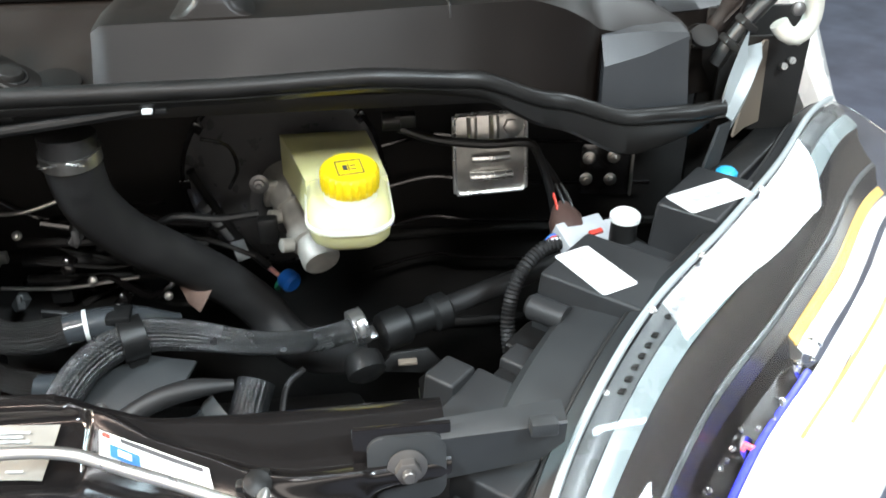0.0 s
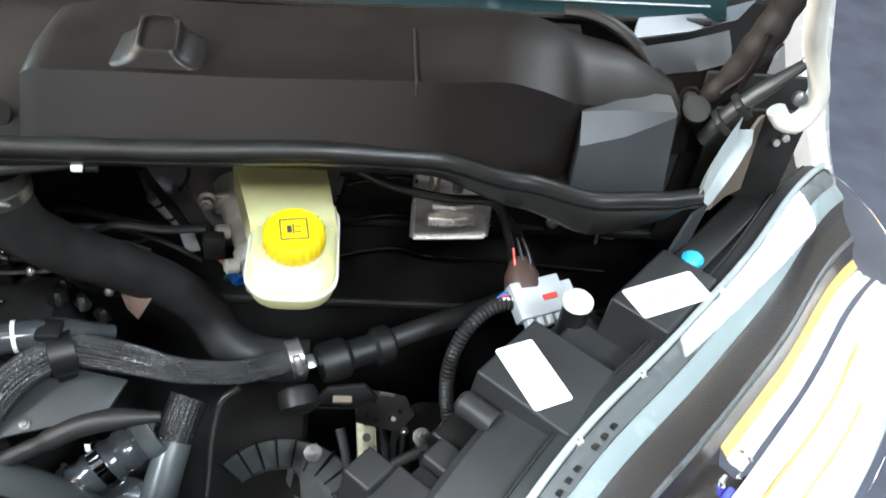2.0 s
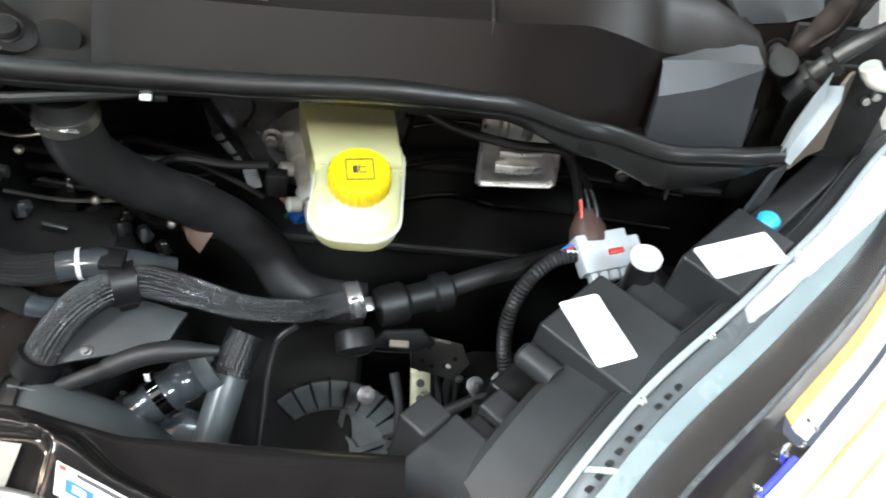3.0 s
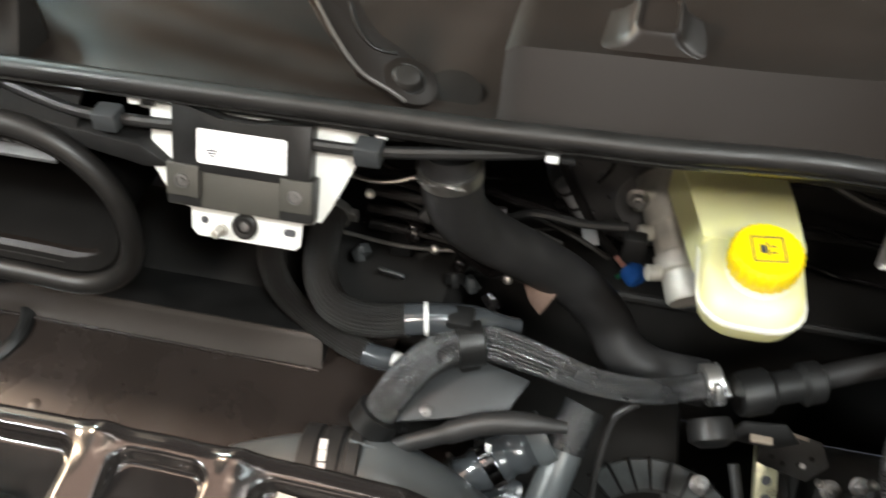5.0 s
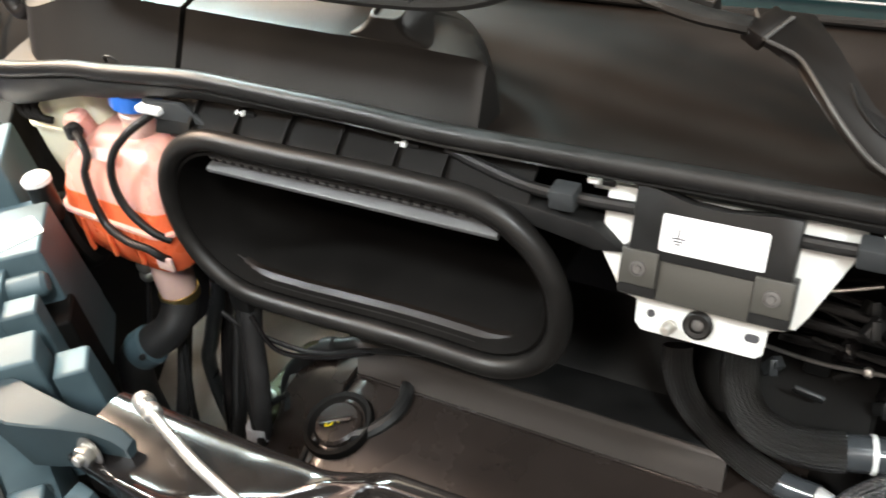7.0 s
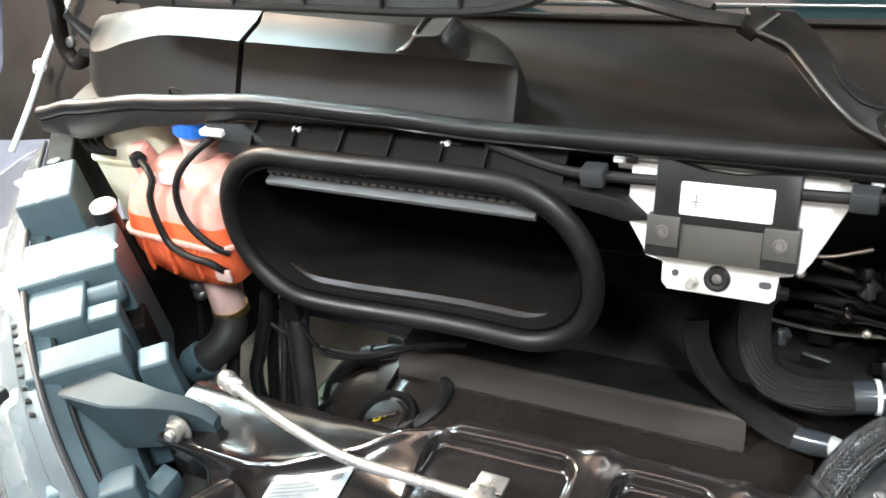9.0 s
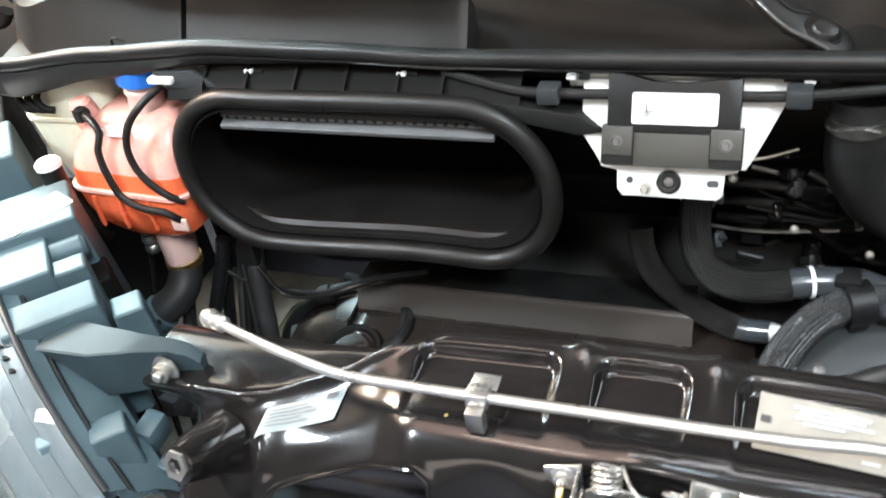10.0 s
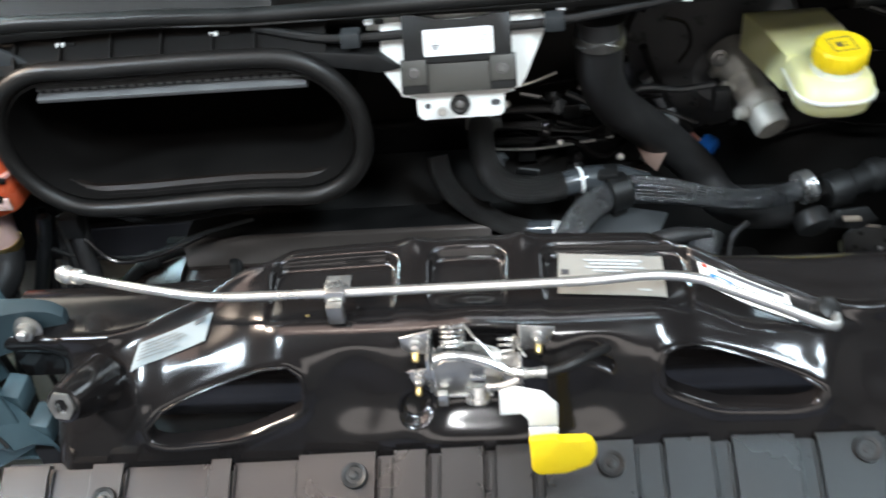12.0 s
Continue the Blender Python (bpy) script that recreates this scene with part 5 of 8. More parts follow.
    part("outlet_clamp", lathe([(0.022, 0), (0.023, 0), (0.023, 0.010), (0.022, 0.010)], turned((-0.600, 0.740, 0.946), (0, 0, 1)), 24), BRASS, root)
    part("outlet_tab", box(-0.553, -0.532, 0.694, 0.698, 1.034, 1.050, 0.001), NECK_PINK, root)
    hose = thing("coolant_outlet_hose", (-0.61, 0.74, 0.6), "black coolant hose below the tank", "hose")
    bend = [(-0.600, 0.740, 0.952), (-0.599, 0.730, 0.932), (-0.604, 0.712, 0.915), (-0.622, 0.694, 0.902), (-0.645, 0.682, 0.880), (-0.655, 0.678, 0.83), (-0.655, 0.68, 0.74)]
    part("hose", tube(bend, 0.021, 18), HOSE, hose)
    p, d = along(bend, 0.34)
    part("pale_cuff", lathe([(0.0215, -0.012), (0.0245, -0.010), (0.0245, 0.008), (0.0225, 0.012)], turned(p, d), 24), COOL_LIT_HOUSE, hose, "pale grey hose cuff")
    part("cuff_stud", lathe([(0.004, 0.020), (0.004, 0.028), (0.003, 0.029)], turned(p, (0.6, -0.7, 0.3)), 10), PLASTIC, hose)
    w = thing("washer_tank", (-0.70, 0.80, 1.0), "yellowish-white washer tank behind the coolant tank", "washer tank")
    rows = [ring_rect(-0.700, 0.798, z, a, b, 0.02) for z, a, b in ((0.98, 0.06, 0.07), (1.04, 0.09, 0.085), (1.10, 0.115, 0.095), (1.150, 0.125, 0.10), (1.172, 0.120, 0.095), (1.19, 0.10, 0.08), (1.20, 0.07, 0.06))]
    part("tank", sheet(rows, close=True), WASHER_TANK, w, smooth=50)
    part("tank_seam", sheet([ring_rect(-0.700, 0.798, z, 0.122 + e, 0.098 + e, 0.022) for z, e in ((1.138, 0.0), (1.139, 0.007), (1.143, 0.007), (1.144, 0.0))], close=True), WASHER_TANK, w)
    for k in range(3):
        part("hose_clip", tube([(-0.738 + k * 0.013, 0.748, 1.186), (-0.741 + k * 0.013, 0.738, 1.174), (-0.734 + k * 0.013, 0.736, 1.162), (-0.724 + k * 0.013, 0.740, 1.158)], 0.0045, 8), DUCT_BLACK, w)


coolant_tank()


# ---- brake fluid reservoir, master cylinder and booster ----
def brake_group():
    root = thing("brake_fluid_reservoir", (0.388, 0.80, 1.062), "milky yellow brake fluid reservoir with yellow cap", "reservoir")
    rows = [ring_rect(0.388, 0.798, 1.063, 0.056, 0.106, 0.024), ring_rect(0.388, 0.796, 1.0655, 0.068, 0.120, 0.027), ring_rect(0.388, 0.794, 1.072, 0.076, 0.131, 0.029), ring_rect(0.388, 0.793, 1.087, 0.080, 0.136, 0.030)]
    part("lower_shell", sheet(rows, close=True), TANK, root, smooth=50)
    part("weld_seam", sheet([ring_rect(0.388, 0.793, z, 0.080 + e, 0.136 + e, 0.031) for z, e in ((1.0868, 0.0), (1.0875, 0.0045), (1.0905, 0.0045), (1.0912, 0.0))], close=True), TANK_CLEAR, root)
    rows = [ring_rect(0.388, 0.793, 1.091, 0.080, 0.136, 0.030), ring_rect(0.388, 0.795, 1.101, 0.078, 0.131, 0.030), ring_rect(0.388, 0.798, 1.1065, 0.070, 0.118, 0.029), ring_rect(0.388, 0.800, 1.108, 0.058, 0.10, 0.026)]
    part("upper_shell", sheet(rows, close=True), TANK, root, smooth=50)
    rear = []
    for t in np.linspace(0, 1, 9):
        y = 0.800 + 0.112 * t
        z0, z1 = 1.064 + 0.004 * t, 1.1085 + 0.006 * ease(0, 0.5, t)
        w = 1 - 0.35 * ease(0.9, 1.0, t)
        rear.append([(0.388 - 0.024 * t + x * (1 + 0.16 * t) * w, y, (z0 + z1) / 2 + z * (z1 - z0) * w) for x, z in rounded(0.080, 1.0, 0.013, 5)])
    part("rear_tank", sheet(rear, close=True), TANK, root, smooth=50)
    m = turned((0.390, 0.766, 1.100), (0, -0.10, 1))
    part("filler_neck", lathe([(0.034, -0.012), (0.030, 0.0), (0.0255, 0.008), (0.0255, 0.02)], m, 30), TANK_CLEAR, root)
    part("cap", lathe([(0.0262, 0.018), (0.0272, 0.020), (0.0272, 0.036), (0.0250, 0.0390), (0.0225, 0.0385), (0.010, 0.0385), (0.002, 0.0385)], m, 96, 0.022, 24, 0), YELLOW, root, "ribbed yellow screw cap")
    for a in (0, 90, 180, 270):
        part("cap_print", box(-0.012, 0.012, 0.0112, 0.0122, 0.0386, 0.0390, 0, m @ Matrix.Rotation(radians(a + 8), 4, "Z")), PRINT, root, "dark printed square on the cap")
    for x0, x1, y0, y1 in ((-0.006, -0.002, -0.004, 0.004), (0.001, 0.006, -0.004, -0.003), (0.001, 0.006, 0.002, 0.003), (-0.001, 0.000, -0.006, 0.006)):
        part("cap_print", box(x0, x1, y0, y1, 0.0386, 0.0390, 0, m @ Matrix.Rotation(radians(8), 4, "Z")), PRINT, root)
    part("side_connector", join(lathe([(0.010, 0), (0.010, 0.018), (0.006, 0.02)], turned((0.428, 0.86, 1.14), (1, 0, 0)), 14), box(0.440, 0.462, 0.852, 0.868, 1.134, 1.148, 0.002)), PLASTIC, root)

    mc = thing("brake_master_cylinder", (0.345, 0.87, 0.96), "grey alloy brake master cylinder under the reservoir", "master cylinder")
    axis = Vector((0.30, -0.85, -0.42)).normalized()
    base = Vector((0.325, 0.93, 1.035))
    part("bore", lathe([(0.026, -0.02), (0.026, 0.03), (0.022, 0.032), (0.022, 0.060), (0.025, 0.062), (0.025, 0.078), (0.021, 0.08), (0.021, 0.105), (0.019, 0.108), (0.002, 0.108)], turned(base, axis), 26), DARK_ALLOY, mc)
    part("flange", box(-0.030, 0.030, -0.020, 0.020, -0.004, 0.008, 0.004, turned(base, axis)), DARK_ALLOY, mc)
    part("flange_nut", hexhead((0.296, 0.885, 1.064), (0.0, -1, 0.2), 0.007, 0.008, True, 0.003), DULL, mc)
    for k in (0.045, 0.085):
        p = base + axis * k + Vector((-0.024, -0.004, 0.006))
        part("port", lathe([(0.008, 0), (0.008, 0.012), (0.005, 0.014)], turned(p, (-1, -0.4, 0.2)), 14), DARK_ALLOY, mc)
    part("side_lug", box(0.29, 0.312, 0.865, 0.880, 1.00, 1.03, 0.003), PLASTIC, mc)

    b = thing("brake_booster", (0.30, 1.03, 0.90), "large round black brake booster on the bulkhead", "brake booster")
    part("drum", lathe([(0.105, -0.03), (0.118, -0.02), (0.120, 0.02), (0.119, 0.028), (0.110, 0.034), (0.088, 0.054), (0.066, 0.074), (0.048, 0.090), (0.042, 0.100), (0.002, 0.102)], turned((0.315, 1.045, 1.005), (0.05, -1, 0.05)), 48), BOOSTER, b, smooth=50)
    part("crimp_ring", lathe([(0.119, 0.016), (0.1245, 0.018), (0.1245, 0.026), (0.119, 0.028)], turned((0.315, 1.045, 1.005), (0.05, -1, 0.05)), 48), PAINT, b)
    for k in range(10):
        part("crimp_tab", box(0.112, 0.126, -0.006, 0.006, 0.022, 0.032, 0.001, turned((0.315, 1.045, 1.005), (0.05, -1, 0.05)) @ Matrix.Rotation(2 * math.pi * k / 10, 4, "Z")), PAINT, b)


DARK_ALLOY = material("dull_cast_alloy", (0.46, 0.45, 0.41), 0.5, metal=0.4, vary=0.25, scale=35, bump=0.4, grain=300)
BOOSTER = material("booster_paint", (0.080, 0.081, 0.083), 0.30, vary=0.1, coat=0.5, bump=0.05)
brake_group()


# ---- engine cover ----
GREEN_CAST = material("green_cast_alloy", (0.10, 0.11, 0.06), 0.45, metal=0.3, vary=0.3, scale=30, bump=0.3, grain=300)
# cover plastic lightened by colour for front light reflected in the ledge
COVER_LIT_EDGE = material("cover_plastic_lit_edge", (0.062, 0.053, 0.048), 0.20, vary=0.06, scale=12, bump=0.05)


def engine_cover():
    root = thing("engine_cover", (-0.19, 0.70, 0.70), "dark glossy plastic engine cover with raised rear ledge", "engine cover")
    rows = []
    for x in np.linspace(-0.396, 0.075, 40):
        e = ease(-0.396, -0.388, x) * (1 - ease(0.04, 0.075, x))
        dz = -0.010 * (1 - e)
        swell = 0.004 * math.sin((x + 0.396) * 6.5)
        rows.append([(x, 0.845, 0.84), (x, 0.835, 0.878 + dz), (x, 0.79, 0.874 + dz), (x, 0.765, 0.870 + dz), (x, 0.735, 0.866 + dz), (x, 0.70, 0.858 + dz + swell * 0.5), (x, 0.66, 0.846 + dz + swell), (x, 0.62, 0.833 + dz + swell), (x, 0.58, 0.818 + dz + swell), (x, 0.545, 0.802 + dz), (x, 0.535, 0.79), (x, 0.533, 0.70)])
    part("main_panel", sheet(rows, 0.004), COVER, root, smooth=40)
    front = [[(x, 0.7700, 0.866), (x, 0.7720, 0.872), (x, 0.7750, 0.882), (x, 0.7815, 0.9020), (x, 0.7835, 0.9050), (x, 0.7870, 0.9062), (x, 0.7900, 0.9040)] for x in np.linspace(-0.392, 0.010, 12)]
    part("rear_ledge", sheet(front, 0.002), COVER_LIT_EDGE, root, "satin ledge along the rear", smooth=40)
    ledge = [[(x, 0.778, 0.864), (x, 0.786, 0.898), (x, 0.790, 0.9045), (x, 0.815, 0.9045), (x, 0.84, 0.902), (x, 0.85, 0.86)] for x in np.linspace(-0.391, 0.009, 12)]
    part("ledge_top", sheet(ledge, close=True), PLASTIC, root)
    part("ledge_foot", tube([(-0.39, 0.768, 0.8715), (-0.2, 0.768, 0.8725), (0.008, 0.768, 0.8715)], 0.0022, 8), COVER, root)
    # side flank with the oil filler
    side = [[(-0.402, y, z), (-0.420, y, z - 0.005), (-0.455, y, z - 0.018 - d), (-0.490, y, z - 0.036 - d), (-0.508, y, z - 0.062 - d), (-0.514, y, z - 0.13)] for y, z, d in ((0.80, 0.868, 0.0), (0.755, 0.862, 0.0), (0.735, 0.848, 0.006), (0.70, 0.836, 0.012), (0.66, 0.826, 0.010), (0.60, 0.808, 0.006), (0.55, 0.795, 0.004))]
    part("side_panel", sheet(side, 0.004), COVER, root)
    # hump behind the oil filler, the filler's well and the rim that curls round it
    hump = [[(x, y, z - 0.014 + 0.008 * math.sin(math.pi * k / 5)) for k, (x, y, z) in enumerate((a + (b - a) * k / 5, ya + (yb - ya) * k / 5, za + (zb - za) * k / 5) for k in range(6))] for a, b, ya, yb, za, zb in ((-0.505, -0.395, 0.785, 0.812, 0.835, 0.862), (-0.500, -0.382, 0.770, 0.796, 0.838, 0.864), (-0.492, -0.376, 0.748, 0.775, 0.834, 0.860), (-0.484, -0.385, 0.732, 0.752, 0.822, 0.848))]
    part("filler_hump", sheet(hump, 0.003), PLASTIC, root, smooth=60)
    cm = turned((-0.377, 0.7065, 0.861), (-0.10, -0.20, 1))
    part("oil_cap_well", lathe([(0.040, -0.012), (0.0405, 0.000), (0.039, 0.003), (0.034, 0.002), (0.029, -0.004), (0.002, -0.006)], cm, 36), DUCT_BLACK, root)
    part("oil_cap", lathe([(0.027, -0.006), (0.027, 0.001), (0.024, 0.004), (0.002, 0.0045)], cm, 30), COVER, root, "dark brown oil filler cap")
    part("cap_grip", box(-0.019, 0.019, -0.0035, 0.0035, 0.005, 0.0095, 0.002, cm @ Matrix.Rotation(radians(50), 4, "Z")), COVER, root)
    part("cap_mark", tube([cm @ Vector(p) for p in ((-0.008, -0.012, 0.0075), (-0.004, -0.008, 0.0078), (-0.002, -0.012, 0.0078), (0.002, -0.006, 0.0078), (0.000, -0.001, 0.0078), (0.005, 0.001, 0.0078), (0.004, 0.006, 0.0078), (0.008, 0.007, 0.0075))], 0.0009, 6), YELLOW, root, "yellow mark on the oil cap")
    part("raised_rim", tube([(-0.430, 0.824, 0.872), (-0.403, 0.8166, 0.876), (-0.365, 0.810, 0.8755), (-0.3376, 0.7875, 0.873), (-0.3233, 0.766, 0.871), (-0.3216, 0.738, 0.867), (-0.339, 0.7106, 0.860), (-0.366, 0.6957, 0.856), (-0.395, 0.688, 0.852), (-0.3905, 0.672, 0.845), (-0.3876, 0.655, 0.838)], lambda t: 0.0085 - 0.0045 * ease(0.62, 0.85, t), 10), PLASTIC, root)
    part("side_gap", tube([(-0.399, 0.692, 0.850), (-0.398, 0.66, 0.8425), (-0.397, 0.60, 0.822), (-0.397, 0.56, 0.806)], 0.0035, 8), BAY, root)
    part("sink_mark", lathe([(0.013, 0), (0.008, 0.0008), (0.002, 0.001)], turned((-0.20, 0.645, 0.8425), (0, -0.3, 1)), 20), COVER, root)
    part("sink_tail", tube([(-0.20, 0.640, 0.8418), (-0.202, 0.62, 0.8348), (-0.206, 0.60, 0.8273)], lambda t: 0.004 - 0.002 * t, 8, squash=0.35), COVER, root)
    part("sink_mark", lathe([(0.009, 0), (0.006, 0.0012), (0.002, 0.0015)], turned((-0.268, 0.675, 0.8522), (0, -0.3, 1)), 20), COVER, root)
    block = thing("engine_block", (0.1, 0.8, 0.45), "dark engine block below hoses and cover", "engine")
    part("head", box(-0.40, 0.05, 0.56, 0.90, 0.50, 0.78, 0.01), BAY, block)
    part("rear_head", box(-0.38, 0.12, 0.84, 0.98, 0.60, 0.90, 0.015), BAY, block)
    part("side_case", box(0.05, 0.40, 0.70, 0.95, 0.46, 0.72, 0.02), BAY, block)
    g = thing("gearbox_housing", (-0.52, 0.82, 0.6), "greenish-grey cast housing beside the engine", "gearbox housing")
    part("casting", sheet([ring_rect(-0.505, 0.815, z, a, b, 0.02) for z, a, b in ((0.60, 0.15, 0.18), (0.70, 0.14, 0.17), (0.765, 0.12, 0.14), (0.78, 0.09, 0.11))], close=True), GREEN_CAST, g, "dull green cast case")
    for k in range(4):
        part("cast_rib", box(-0.555 + k * 0.028, -0.549 + k * 0.028, 0.735, 0.80, 0.66, 0.772, 0.002), GREEN_CAST, g)
    part("case_bolt", hexhead((-0.475, 0.745, 0.765), (0, -0.5, 1)), ZINC, g)
    part("case_plug", lathe([(0.012, 0), (0.012, 0.01), (0.008, 0.012)], turned((-0.545, 0.742, 0.70), (0, -1, 0.3)), 16), BRASS, g)
    part("lid", box(-0.535, -0.475, 0.775, 0.86, 0.782, 0.790, 0.004), GREEN_CAST, g)
    part("bolt", hexhead((-0.53, 0.755, 0.79), (0, -0.3, 1)), STEEL, g)


engine_cover()


def side_loom():
    root = thing("engine_loom", (-0.42, 0.74, 0.75), "thick black taped wiring loom beside the engine cover", "wiring loom")
    part("branch", tube([(-0.520, 0.772, 0.770), (-0.510, 0.780, 0.810), (-0.4836, 0.790, 0.843), (-0.4538, 0.800, 0.861), (-0.4233, 0.810, 0.8687), (-0.390, 0.822, 0.872), (-0.350, 0.835, 0.885)], 0.0095, 12), PLASTIC, root)
    part("knot", lathe([(0.006, -0.012), (0.0125, -0.008), (0.0135, 0.0), (0.0125, 0.008), (0.006, 0.012)], turned((-0.452, 0.800, 0.862), (1, 0.2, 0.3)), 14), HOSE, root)
    hose = thing("vacuum_hose", (-0.58, 0.74, 0.75), "glossy black hose running down beside the coolant outlet", "hose")
    part("hose", tube([(-0.535, 0.745, 0.985), (-0.548, 0.742, 0.945), (-0.5567, 0.740, 0.926), (-0.578, 0.740, 0.880), (-0.594, 0.740, 0.846), (-0.606, 0.745, 0.780), (-0.61, 0.75, 0.70)], 0.0090, 14), GRILLE, hose)
    part("cable", tube([(-0.5475, 0.742, 0.940), (-0.5136, 0.741, 0.9236), (-0.4454, 0.740, 0.918), (-0.398, 0.742, 0.925), (-0.349, 0.745, 0.945), (-0.276, 0.750, 0.962)], 0.0030, 8), PLASTIC, hose)


side_loom()


# ---- hoses and pipes ----
def hoses():
    big = [(0.143, 0.780, 1.178), (0.143, 0.780, 1.150), (0.146, 0.795, 1.100), (0.166, 0.828, 1.044), (0.203, 0.858, 0.995), (0.246, 0.882, 0.945), (0.285, 0.885, 0.900), (0.310, 0.868, 0.868), (0.345, 0.862, 0.850), (0.40, 0.862, 0.845)]
    root = thing("radiator_hose", (0.2, 0.85, 0.8), "thick black rubber hose crossing the bay", "hose")
    part("hose", tube(big, 0.0255, 20), HOSE, root)
    p, d = along(big, 0.045)
    part("hose_clamp", lathe([(0.0258, -0.006), (0.0272, -0.006), (0.0272, 0.006), (0.0258, 0.006)], turned(p, d), 30), STEEL, root, "serrated steel hose clamp")
    for a0, a1 in ((-2.75, -2.25), (-2.05, -1.75), (-1.45, -0.95)):
        arc = [p + Vector((0.0278 * math.cos(a), 0.0278 * math.sin(a), 0.004 * math.sin(3 * a))) for a in np.linspace(a0, a1, 5)]
        part("clamp_wire", tube(arc, 0.0013, 6), ZINC, root)

    rib = [(0.090, 0.702, 0.905), (0.104, 0.722, 0.930), (0.125, 0.745, 0.948), (0.155, 0.766, 0.957), (0.185, 0.774, 0.957), (0.230, 0.764, 0.958), (0.280, 0.757, 0.950), (0.330, 0.764, 0.9405), (0.365, 0.780, 0.934), (0.388, 0.788, 0.936)]
    root = thing("braided_hose", (0.23, 0.75, 0.9), "ribbed black braided hose ending in a bright clamp", "hose", "braided hoses")
    part("sleeve", corded(rib, lambda t: 0.0175 - 0.0050 * ease(0.35, 0.75, t), 0.93), SHINY_BRAID, root)
    p, d = along(rib, 0.995)
    part("end_clamp", lathe([(0.0150, -0.002), (0.0200, -0.002), (0.0205, 0.012), (0.0165, 0.014)], turned(p, d), 26), ZINC, root, "bright steel end clamp")
    part("clamp_lug", join(box(-0.010, 0.010, 0.016, 0.027, 0.000, 0.008, 0.002, turned(p, d, 60)), box(-0.006, 0.010, 0.016, 0.022, 0.008, 0.026, 0.002, turned(p, d, 200))), ZINC, root)
    p, d = along(rib, 0.33)
    part("support_clip", join(lathe([(0.0205, -0.012), (0.023, -0.012), (0.023, 0.012), (0.0205, 0.012)], turned(p, d), 22), box(-0.014, 0.014, -0.048, -0.016, -0.010, 0.010, 0.003, turned(p, d))), PLASTIC, root)
    part("root_clip", join(lathe([(0.0205, -0.010), (0.024, -0.010), (0.024, 0.010), (0.0205, 0.010)], turned(rib[0], (0.5, 0.5, 0.8)), 22), box(-0.02, 0.02, -0.026, -0.016, -0.010, 0.010, 0.003, turned(rib[0], (0.5, 0.5, 0.8)))), PLASTIC, root)

    pipe = [(0.004, 0.870, 1.005), (0.004, 0.835, 1.000), (0.010, 0.800, 0.988), (0.026, 0.778, 0.975), (0.050, 0.768, 0.970), (0.078, 0.767, 0.970), (0.102, 0.772, 0.972)]
    root = thing("braided_hose", (0.02, 0.84, 0.9), "black braided heater hose with white-marked joint", "hose", "braided hoses")
    part("sleeve", corded(pipe, 0.0165), BRAID, root)
    clamp_band(pipe, 0.02, 0.018, 0.008, STEEL, root)
    j = [(0.098, 0.771, 0.9715), (0.122, 0.777, 0.973), (0.152, 0.785, 0.970), (0.182, 0.795, 0.961), (0.204, 0.806, 0.950)]
    part("joint", tube(j, lambda t: 0.0155 - 0.007 * ease(0.55, 1.0, t), 18), JOINT, root, "grey tapered hose joint")
    part("white_mark", join(box(-0.016, 0.010, 0.0155, 0.0175, -0.002, 0.002, 0.0005, pose(0.120, 0.768, 0.970, 35, 0, 0) @ Matrix.Translation((0, 0, 0.004))), lathe([(0.0154, -0.002), (0.0162, -0.002), (0.0162, 0.002), (0.0154, 0.002)], turned((0.121, 0.7768, 0.973), (1, 0.25, 0.0)), 20)), LABEL, root, "white paint mark")
    part("joint_clip", box(0.142, 0.166, 0.766, 0.790, 0.977, 0.986, 0.002), PLASTIC, root)

    p2 = [(-0.052, 0.828, 0.985), (-0.048, 0.817, 0.965), (-0.034, 0.806, 0.941), (-0.007, 0.799, 0.918), (0.028, 0.790, 0.902), (0.056, 0.782, 0.897)]
    root = thing("braided_hose", (0.0, 0.78, 0.9), "slim black braided hose beside the engine cover", "hose", "braided hoses")
    part("sleeve", corded(p2, 0.0135), BRAID, root)
    part("joint", tube([(0.052, 0.783, 0.897), (0.070, 0.778, 0.899), (0.090, 0.773, 0.904)], 0.0125, 16), JOINT, root, "pale grey joint")
    part("joint_tip", tube([(0.088, 0.7735, 0.9035), (0.102, 0.770, 0.907), (0.114, 0.768, 0.910)], lambda t: 0.0115 - 0.008 * t, 12), LABEL, root)

    thin = [(0.075, 0.700, 0.880), (0.085, 0.690, 0.880), (0.110, 0.688, 0.890), (0.150, 0.694, 0.910), (0.190, 0.702, 0.930), (0.225, 0.706, 0.938), (0.265, 0.712, 0.935)]
    root = thing("breather_pipe", (0.16, 0.70, 0.85), "thin black ribbed breather pipe", "pipe")
    part("pipe", tube(thin, lambda t: 0.0085 if t < 0.45 else 0.0105 - 0.005 * ease(0.8, 1, t), 14), HOSE, root)
    part("white_tag", box(0.196, 0.201, 0.690, 0.692, 0.906, 0.917, 0.0005), LABEL, root)

    vert = [(0.279, 0.778, 0.882), (0.269, 0.752, 0.862), (0.261, 0.722, 0.840), (0.253, 0.693, 0.815), (0.247, 0.665, 0.785), (0.243, 0.640, 0.750)]
    root = thing("downpipe_hose", (0.26, 0.70, 0.75), "rubber hose with painted cool sheen running down behind the crossmember", "hose")
    part("hose", tube(vert[1:], 0.0185, 22), SHEEN_RUBBER, root)
    part("sleeve", corded(vert[:2] + [(0.266, 0.741, 0.854)], 0.0205), SHINY_BRAID, root, "braided top sleeve")
